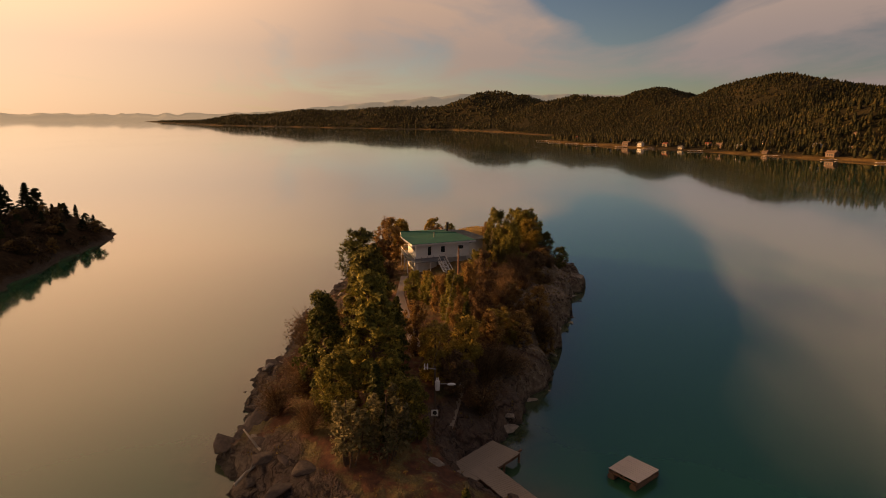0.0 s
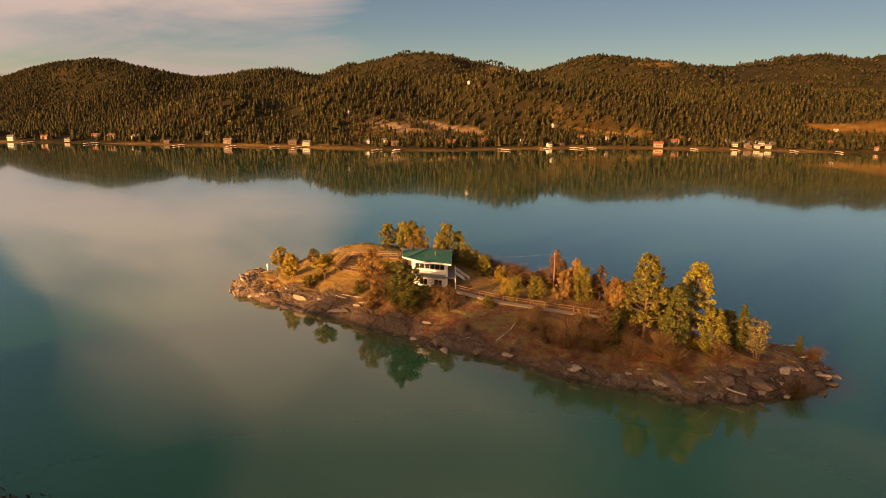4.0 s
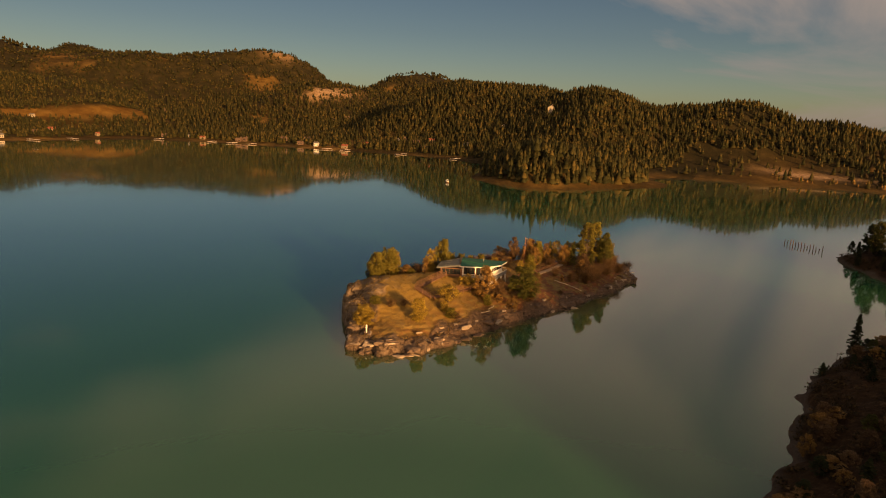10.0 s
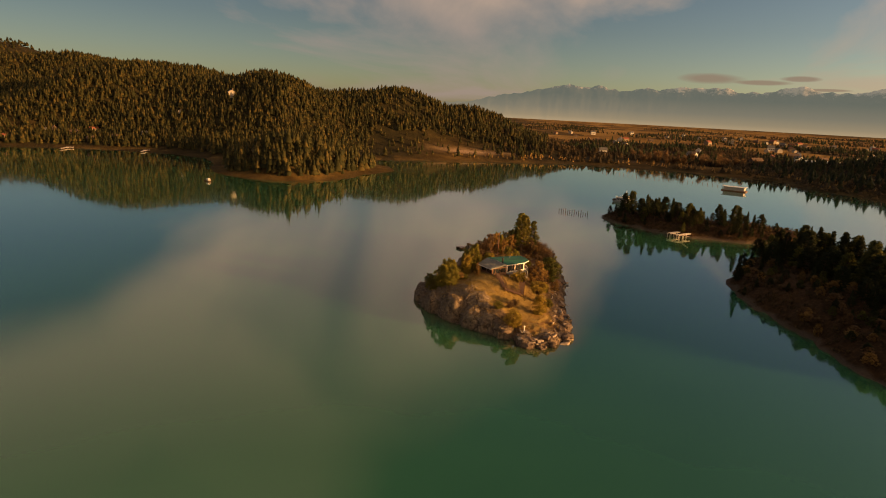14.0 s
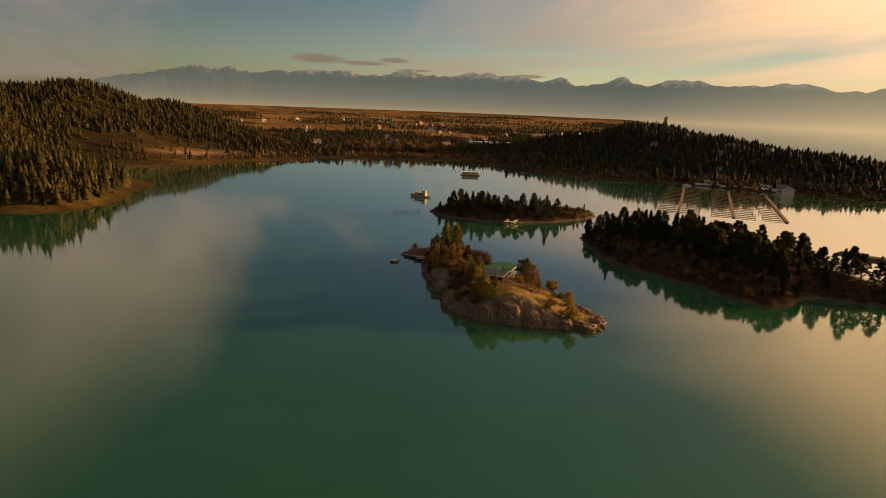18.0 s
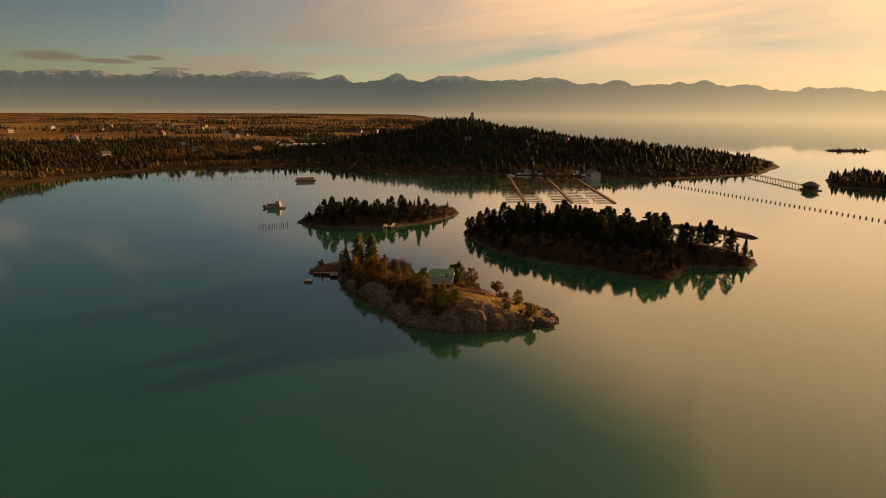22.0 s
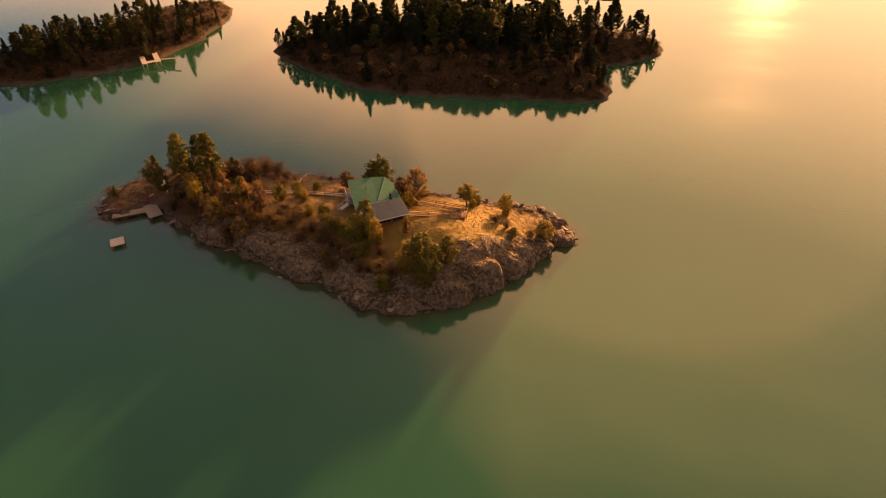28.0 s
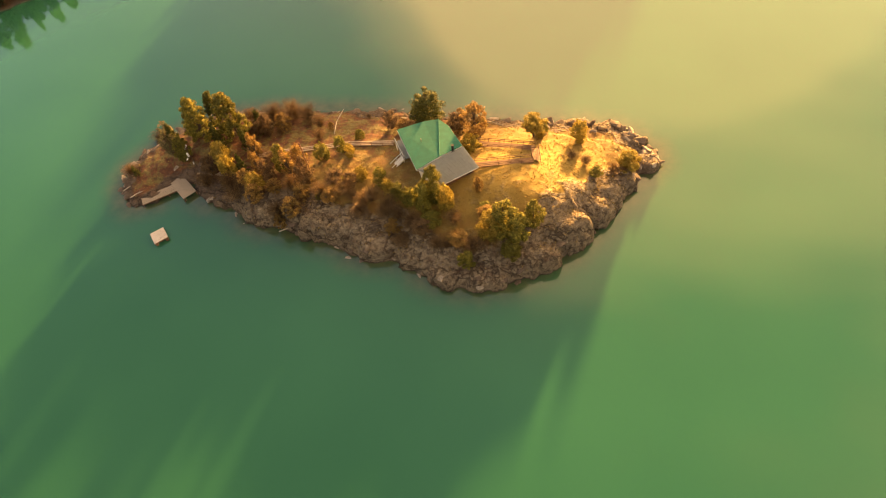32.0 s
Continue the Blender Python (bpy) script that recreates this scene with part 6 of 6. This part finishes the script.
def marker():
    z = ground_at(main_height, 33.6, 0.3)
    r = empty("shore_marker", pose(33.6, 0.3, z), "small white marker post at the rocky tip", "marker")
    tube("post", (0, 0, -0.3), (0, 0, 1.5), 0.13, M_trim, r, 0.1)
    beam("crossbar", (-0.35, 0, 1.15), (0.35, 0, 1.15), 0.12, M_trim, r)
    tube("cap", (0, 0, 1.5), (0, 0, 1.75), 0.2, M_trim, r, 0.05, 12)


marker()


# the wooded island's deck, pilings and boats
def west_deck():
    root = empty("shore_deck", pose(-121.5, 85.5, 0, 0, 0, -50), "pale timber deck of two runs on posts by the island", "deck")
    boards(root, (-6.5, -2.6, 1.9), (6.5, -2.6, 1.9), 1.8, M_palewood, 0.55, 0.04, 5)
    boards(root, (-6.5, 2.2, 1.9), (6.5, 2.2, 1.9), 1.8, M_palewood, 0.55, 0.04, 6)
    boards(root, (5.2, -1.65, 1.904), (5.2, 1.25, 1.904), 2.4, M_palewood, 0.5, 0.04, 7)
    for x in (-6.2, -3.1, 0, 3.1, 6.2):
        for y in (-3.3, -1.9, 1.5, 2.9):
            beam("post", (x, y, -1.0), (x, y, 1.85), 0.2, M_palewood, root)
    for y in (-3.4, -1.8, 1.4, 3.0):
        beam("edge_beam", (-6.5, y, 1.68), (6.5, y, 1.68), 0.14, M_palewood, root, 0.22)
    beam("gangway", (4.0, 3.0, 1.8), (8.0, 9.0, 2.6), 1.2, M_wood, root, 0.1)


west_deck()
pile_base = None


def piling(x, y, h, r, group, label, lean=0.0):
    global pile_base
    if pile_base is None:
        bm = bmesh.new(); add_tube(bm, (0, 0, -0.6), (0, 0, 1), 0.5, 0.42, 8)
        pile_base = part("piling", bm, M_brown)
        ob = pile_base
    else:
        ob = new("piling", pile_base.data)
    ob.matrix_basis = Matrix.LocRotScale((x, y, 0), Euler((lean, lean * 0.6, 0)), (r * 2, r * 2, h))
    tagged(ob, label, "piling", group)


pr = random.Random(3)
for i in range(14):
    t = i / 13
    piling(-178.2 + 6.5 * t + pr.uniform(-0.4, 0.4), 32.5 + 15.5 * t, pr.uniform(1.0, 2.4), 0.16, "old pilings in the bay", "old leaning timber piling standing in the lake", pr.uniform(-0.12, 0.12))
for i in range(52):
    t = i / 51
    x, y = -74 + (113 + 74) * t, 411 - 97 * t
    piling(x, y, 1.3, 0.55, "breakwater pilings", "squat breakwater piling in a long row", pr.uniform(-0.03, 0.03))
for i in range(48):
    t = i / 47
    x, y = (-444 + 118 * t, 105 + 170 * t) if t < 0.62 else (-330 + 90 * (t - 0.62) / 0.38, 285 + 40 * (t - 0.62) / 0.38)
    piling(x, y, pr.uniform(1.2, 2.2), 0.2, "marsh pilings", "thin timber piling along the marsh", pr.uniform(-0.05, 0.05))
for i in range(30):
    t = i / 29
    piling(160 + 190 * t, 500 - 60 * t, 1.4, 0.4, "far breakwater pilings", "squat breakwater piling in a long row")


def hull_mesh(l, w, h):
    bm = bmesh.new()
    prof = [(-0.5, 0.42), (-0.3, 0.5), (0.1, 0.5), (0.35, 0.34), (0.5, 0.02)]
    rows = []
    for x, q in prof:
        rows.append([bm.verts.new((x * l, s * q * w * k, z)) for s, k, z in ((-1, 1, h), (-1, 0.8, -0.3), (1, 0.8, -0.3), (1, 1, h))])
    for a, b in zip(rows, rows[1:]):
        for i in range(3):
            bm.faces.new((a[i], a[i + 1], b[i + 1], b[i]))
        bm.faces.new((a[3], a[0], b[0], b[3]))
    bm.faces.new(rows[0]); bm.faces.new(rows[-1][::-1])
    bmesh.ops.recalc_face_normals(bm, faces=bm.faces)
    return bm


def ferry():
    r = empty("excursion_boat", pose(-231, 81, 0, 0, 0, 35), "white two-deck excursion boat lying at anchor", "boat")
    part("hull", hull_mesh(15, 5, 1.2), M_dimwall, r, "dull grey hull")
    for nm, l, w, z, h in (("cabin", 9, 4, 1.2, 2.0), ("upper_deck", 10.5, 4.4, 3.2, 0.15), ("wheelhouse", 3, 2.6, 3.35, 1.8)):
        bm = bmesh.new(); add_box(bm, l, w, h, pose(-0.6 if nm != "wheelhouse" else 2.2, 0, z), 0.05); part(nm, bm, M_dimwall, r)
    for k in range(6):
        for s in (-2.01, 2.01):
            bm = bmesh.new(); add_box(bm, 0.9, 0.04, 0.8, pose(-4.2 + k * 1.4, s, 1.9)); part("window", bm, M_glass, r)
    for k in range(8):
        for s in (-2.1, 2.1):
            beam("stanchion", (-5.4 + k * 1.3, s, 3.3), (-5.4 + k * 1.3, s, 4.3), 0.06, M_trim, r)
    for s in (-2.1, 2.1):
        beam("rail", (-5.4, s, 4.3), (3.8, s, 4.3), 0.06, M_trim, r)
    tube("mast", (1.6, 0, 5.1), (1.6, 0, 9.0), 0.07, M_trim, r)
    tube("paddle_frame", (-7.6, -2, 1.2), (-7.6, 2, 1.2), 0.9, M_brown, r, 0.9, 14)


ferry()


def barge():
    r = empty("houseboat", pose(-345, 196, 0, 0, 0, 58), "flat floating boathouse on a barge", "boathouse")
    bm = bmesh.new(); add_box(bm, 19, 8, 1.0, pose(0, 0, -0.2), 0.1); part("float", bm, M_brown, r)
    bm = bmesh.new(); add_box(bm, 16, 6.4, 2.6, pose(0, 0, 0.8)); part("shed", bm, M_dimwall, r)
    bm = bmesh.new(); add_box(bm, 18, 8, 0.3, pose(0, 0, 3.4), 0.05); part("roof", bm, M_trim, r, "pale flat roof")
    for k in range(6):
        beam("post", (-8 + k * 3.2, 3.7, 0.7), (-8 + k * 3.2, 3.7, 3.4), 0.15, M_trim, r)
    bm = bmesh.new(); add_box(bm, 2, 0.1, 2.0, pose(3, 3.25, 0.9)); part("door", bm, M_glass, r)


barge()


def marina():
    spines = [((-212, 352), (-113, 224)), ((-181, 374), (-86, 248)), ((-160, 395), (-60, 268))]
    for k, (a, b) in enumerate(spines):
        L = math.dist(a, b)
        r = empty("marina_dock", pose(a[0], a[1], 0, 0, 0, math.degrees(math.atan2(b[1] - a[1], b[0] - a[0]))), "long floating marina dock with empty finger piers", "dock", "marina docks")
        beam("spine", (0, 0, 0.5), (L, 0, 0.5), 2.2, M_brown, r, 0.35)
        n = 17
        for i in range(n):
            x = 12 + (L - 14) * i / (n - 1)
            for s in (-1, 1):
                if k == 2 and s > 0:
                    continue
                beam("finger", (x, s * 1.5, 0.5), (x, s * 14, 0.5), 0.8, M_brown, r, 0.25)
                if i % 3 == 0:
                    tube("support_post", (x, s * 14, -1), (x, s * 14, 2.6), 0.2, M_brown, r, 0.18, 6)
    base = empty("sailboat", pose(-215, 378, 3.4, 0, 0, 30), "laid-up sailboat with a bare mast on the marina shore", "sailboat", "sailboats on shore")
    part("hull", hull_mesh(8, 2.6, 1.2), M_white, base)
    bm = bmesh.new(); add_box(bm, 3, 1.5, 0.6, pose(-0.3, 0, 1.2), 0.08); part("cabin", bm, M_white, base)
    tube("mast", (0.6, 0, 1.2), (0.6, 0, 11.5), 0.09, M_mast, base, 0.06, 6)
    tube("boom", (0.6, 0, 2.3), (-3.0, 0, 2.3), 0.06, M_mast, base, 0.05, 6)
    for i in range(24):
        x, y = -222 + (i % 12) * 5.2 + pr.uniform(-1, 1), 384 + (i // 12) * 14 + (i % 12) * 3.2 + pr.uniform(-2, 2)
        z = max(0.4, ground_at(land_height, x, y))
        copy_thing(base, pose(x, y, z + 0.3, 0, 0, pr.uniform(20, 60)))
    base.matrix_basis = pose(-222, 368, 0.1, 0, 0, 40)
    h = small_house(pose(-148, 408, max(1.0, ground_at(land_height, -148, 408)), 0, 0, -40), "white gabled boathouse beside the marina")
    h.scale = (1.5, 1.5, 1.3)
    for i in range(26):
        x, y = -232 + pr.uniform(0, 62), 384 + pr.uniform(0, 40)
        RUSTY.stand(x, y, max(0.5, ground_at(land_height, x, y)) - 0.2, pr.uniform(4, 7), pr.uniform(2.5, 4), pr.uniform(0, 6), group="marina shrubs")


M_mast = plain("varnished_mast", (0.5, 0.3, 0.16), 0.5, 0, 5, 0.2, 0.1)


# houses of the far shore
SHADES = [plain("house_paint_%s" % n, c, 0.8, 0, 0.8, 0.2, 0.1) for n, c in (("cream", (0.34, 0.3, 0.24)), ("tan", (0.2, 0.15, 0.1)), ("brown", (0.11, 0.07, 0.05)), ("white", (0.5, 0.48, 0.44)), ("grey", (0.3, 0.3, 0.3)))]
ROOFS = [plain("shingles_%s" % n, c, 0.85, 0, 1.0, 0.3, 0.2) for n, c in (("grey", (0.12, 0.115, 0.11)), ("brown", (0.13, 0.08, 0.05)), ("red", (0.25, 0.07, 0.04)))]


def small_house(m, label, shade=3, roof=0, l=9.0, w=7.0, h=4.2):
    r = empty("shore_house", m, label, "house", "houses round the bay")
    bm = bmesh.new()
    add_box(bm, l, w, h + 2.0, pose(0, 0, -2.0))
    part("wall", bm, SHADES[shade], r)
    bm = bmesh.new()
    for s in (-1, 1):
        pts = [(-l / 2 - 0.5, s * (w / 2 + 0.6), h - 0.3), (l / 2 + 0.5, s * (w / 2 + 0.6), h - 0.3), (l / 2 + 0.5, 0, h + 2.2), (-l / 2 - 0.5, 0, h + 2.2)]
        up = [bm.verts.new((x, y, z + 0.2)) for x, y, z in pts]; lo = [bm.verts.new(p) for p in pts]
        bm.faces.new(up); bm.faces.new(lo)
        for i in range(4):
            bm.faces.new((lo[i], lo[(i + 1) % 4], up[(i + 1) % 4], up[i]))
    bmesh.ops.recalc_face_normals(bm, faces=bm.faces)
    part("roof", bm, ROOFS[roof], r)
    bm = bmesh.new()
    for x in (-l / 2, l / 2):
        v = [bm.verts.new(p) for p in ((x, -w / 2, h), (x, w / 2, h), (x, 0, h + 2.15))]
        bm.faces.new(v)
    part("gable", bm, SHADES[shade], r)
    for x in (-2.6, 0.2, 2.8):
        for s in (-1, 1):
            bm = bmesh.new(); add_box(bm, 1.5, 0.08, 1.4, pose(x, s * (w / 2 + 0.02), 1.2)); part("window", bm, M_glass, r)
    bm = bmesh.new(); add_box(bm, 0.9, 0.9, 2.4, pose(l * 0.25, 0.8, h + 0.9)); part("chimney", bm, SHADES[2], r)
    return r


RUSTY = Kind([("rust", 51, M_rust, "orange_shrub", "orange autumn shrub on the marina shore"), ("rust", 52, M_rust, "orange_shrub", "orange autumn shrub on the marina shore")])
marina()
hr2 = random.Random(17)
kinds = [small_house(pose(0, 0, -50), "cream house with a grey roof among shoreside trees", 0, 0), small_house(pose(0, 0, -50), "brown timber house with a shingle roof near the water", 2, 1, 11, 7),
         small_house(pose(0, 0, -50), "white house with a grey roof on the wooded slope", 3, 0, 8, 6.5, 5), small_house(pose(0, 0, -50), "tan house with a red roof above the bay", 1, 2, 12, 8, 5)]
first = set()


def settle(k, x, y, turn, s=1.0):
    z = ground_at(land_height, x, y)
    if z < 0.8:
        return
    if k not in first:
        first.add(k); ob = kinds[k]
    else:
        ob = copy_thing(kinds[k], Matrix.Identity(4))
    ob.matrix_basis = Matrix.LocRotScale((x, y, z), Euler((0, 0, radians(turn))), (s, s, s))


for i in range(10, 28):
    (x0, y0), (x1, y1) = MAINLAND[i], MAINLAND[i + 1]
    n = max(1, int(math.dist((x0, y0), (x1, y1)) / 22))
    nx, ny = -(y1 - y0), x1 - x0
    q = math.hypot(nx, ny)
    for j in range(n):
        if i > 26:
            continue
        t, inn = (j + hr2.random()) / n, -hr2.uniform(16, 70) if not inside(MAINLAND, np.array([x0 + nx / q * 20]), np.array([y0 + ny / q * 20]))[0] else hr2.uniform(16, 70)
        settle(hr2.choice((0, 1, 1, 2, 3, 1)), x0 + (x1 - x0) * t + nx / q * inn, y0 + (y1 - y0) * t + ny / q * inn, math.degrees(math.atan2(y1 - y0, x1 - x0)) + hr2.uniform(-12, 12), hr2.uniform(0.5, 0.85))
for i in range(26):
    a, r = radians(hr2.uniform(112, 256)), hr2.uniform(560, 1150)
    x, y = math.sin(a) * r, math.cos(a) * r
    if ground_at(land_height, x, y) > 8:
        settle(hr2.choice((0, 1, 2, 3)), x, y, hr2.uniform(0, 180), hr2.uniform(0.5, 0.8))
settle(0, -541, -316, 30, 1.2)
for i in range(40):
    x, y = hr2.uniform(-1500, -560), hr2.uniform(60, 900)
    settle(hr2.choice((0, 1, 3, 1)), x, y, hr2.uniform(0, 180), hr2.uniform(0.8, 1.3))
for i in range(9):
    settle(hr2.choice((0, 2)), hr2.uniform(-380, -180), hr2.uniform(440, 620), hr2.uniform(0, 180), 0.9)


# stepped rows of lodgings above the shore
for k, inn in enumerate((24, 42, 60)):
    for i in range(4):
        settle(0, -30 - 11.5 * i - 4 * k, -664 - inn - 3.5 * i, 4, 0.72)
# pale houses scattered over the plain
for i in range(34):
    settle(hr2.choice((2, 2, 0)), hr2.uniform(-1700, -620), hr2.uniform(120, 1100), hr2.uniform(0, 180), hr2.uniform(0.9, 1.4))


def storage_shed(m, label, l, w, h):
    """Long low shed with a shallow metal roof and a row of roller doors."""
    r = empty("storage_shed", m, label, "shed", "sheds behind the bay")
    bm = bmesh.new(); add_box(bm, l, w, h, pose(0, 0, h / 2 - 0.6)); part("wall", bm, M_white, r)
    for s in (-1, 1):
        bm = bmesh.new(); add_box(bm, l + 1.0, w * 0.54, 0.18, pose(0, s * w * 0.26, h - 0.2, -s * 10)); part("roof_panel", bm, M_metal, r)
    for i in range(int(l / 6)):
        bm = bmesh.new(); add_box(bm, 3.6, 0.1, 2.6, pose(-l / 2 + 3.2 + i * 6, -w / 2 - 0.04, 1.2)); part("roller_door", bm, M_dimwall, r)
    return r


for x, y, l, w, turn, label in ((-640, 436, 52, 14, 52, "long white storage shed with a pale metal roof"), (-655, 402, 22, 11, 52, "short white storage shed with a pale metal roof")):
    storage_shed(pose(x, y, ground_at(land_height, x, y), 0, 0, turn), label, l, w, 5.0)
WILLOW = Kind([("bare", 81, M_twig, "bare_tree", "tall leafless tree with pale brown twigs behind the shore"), ("bare", 82, M_twig, "bare_tree", "tall leafless tree with pale brown twigs behind the shore")])
wr2 = random.Random(83)
for i in range(46):
    x, y = wr2.uniform(-640, -545), wr2.uniform(170, 300)
    if ground_at(land_height, x, y) > 1.0:
        WILLOW.stand(x, y, ground_at(land_height, x, y) - 0.2, wr2.uniform(9, 15), wr2.uniform(3, 4.6), wr2.uniform(0, 6.28), group="leafless trees behind the shore")


def jetties():
    base = None
    for i in range(10, 27):
        (x0, y0), (x1, y1) = MAINLAND[i], MAINLAND[i + 1]
        d = math.dist((x0, y0), (x1, y1))
        for j in range(max(1, int(d / 45))):
            t = (j + hr2.random()) / max(1, int(d / 45))
            x, y = x0 + (x1 - x0) * t, y0 + (y1 - y0) * t
            turn = math.degrees(math.atan2(y1 - y0, x1 - x0)) + 90
            if base is None:
                base = empty("jetty", pose(x, y, 0), "small private jetty on posts at the far shore", "jetty", "private jetties")
                beam("deck", (-9, 0, 1.0), (10, 0, 1.0), 2.0, M_palewood, base, 0.3)
                beam("end_platform", (8, -3, 1.01), (8, 3, 1.01), 3.0, M_palewood, base, 0.3)
                for q in (-6, -1, 4, 9):
                    for s in (-0.9, 0.9):
                        tube("post", (q, s, -1.2), (q, s, 1.1), 0.14, M_brown, base, 0.14, 6)
                base.matrix_basis = pose(x, y, 0, 0, 0, turn)
            else:
                copy_thing(base, pose(x, y, 0, 0, 0, turn + hr2.uniform(-8, 8)))


jetties()


def footbridge():
    r = empty("footbridge", pose(0, 0, 0), "long low timber footbridge with railings to a small island", "bridge")
    a, b = Vector((-34, 552, 2.6)), Vector((34, 470, 2.6))
    d = b - a; side = Vector((-d.y, d.x, 0)).normalized()
    beam("deck", a, b, 2.6, M_wood, r, 0.4)
    for i in range(22):
        c = a + d * i / 21
        for s in (-1.2, 1.2):
            e = c + side * s
            tube("post", (e.x, e.y, -1), (e.x, e.y, 3.9), 0.16, M_brown, r, 0.14, 6)
    for s in (-1.2, 1.2):
        beam("rail", a + side * s + Vector((0, 0, 1.2)), b + side * s + Vector((0, 0, 1.2)), 0.12, M_brown, r)
    p = empty("pavilion", pose(38, 466, 0, 0, 0, -50), "dark round-roofed pavilion at the end of the footbridge", "pavilion")
    bm = bmesh.new(); add_box(bm, 15, 12, 1.2, pose(0, 0, -0.4)); part("platform", bm, M_brown, p)
    bm = bmesh.new(); bmesh.ops.create_cone(bm, cap_ends=True, segments=10, radius1=8.2, radius2=2.2, depth=3.2, matrix=pose(0, 0, 6.0)); part("roof", bm, ROOFS[0], p)
    bm = bmesh.new(); bmesh.ops.create_cone(bm, cap_ends=True, segments=10, radius1=6.4, radius2=6.4, depth=3.8, matrix=pose(0, 0, 2.6)); part("wall", bm, SHADES[2], p)
    w = empty("water_tower", pose(-408, 545, ground_at(land_height, -408, 545), 0, 0, 0), "slim pale water tower on the wooded headland", "tower")
    tube("shaft", (0, 0, -2), (0, 0, 14), 1.8, SHADES[4], w, 1.8, 12)
    tube("tank", (0, 0, 14), (0, 0, 18), 2.6, SHADES[0], w, 2.6, 14)
    tube("cap", (0, 0, 18), (0, 0, 19.2), 2.6, ROOFS[0], w, 0.5, 14)


footbridge()


def motorboat():
    r = empty("motorboat", pose(-217, -197, 0, 0, 0, 60), "small dark motorboat with a white cabin near the shore", "boat")
    part("hull", hull_mesh(6, 2.2, 0.8), M_brown, r)
    bm = bmesh.new(); add_box(bm, 2.2, 1.7, 1.2, pose(0.2, 0, 0.7), 0.08); part("cabin", bm, M_white, r)
    bm = bmesh.new(); add_box(bm, 0.05, 1.4, 0.5, pose(1.32, 0, 1.2)); part("windscreen", bm, M_glass, r)


motorboat()
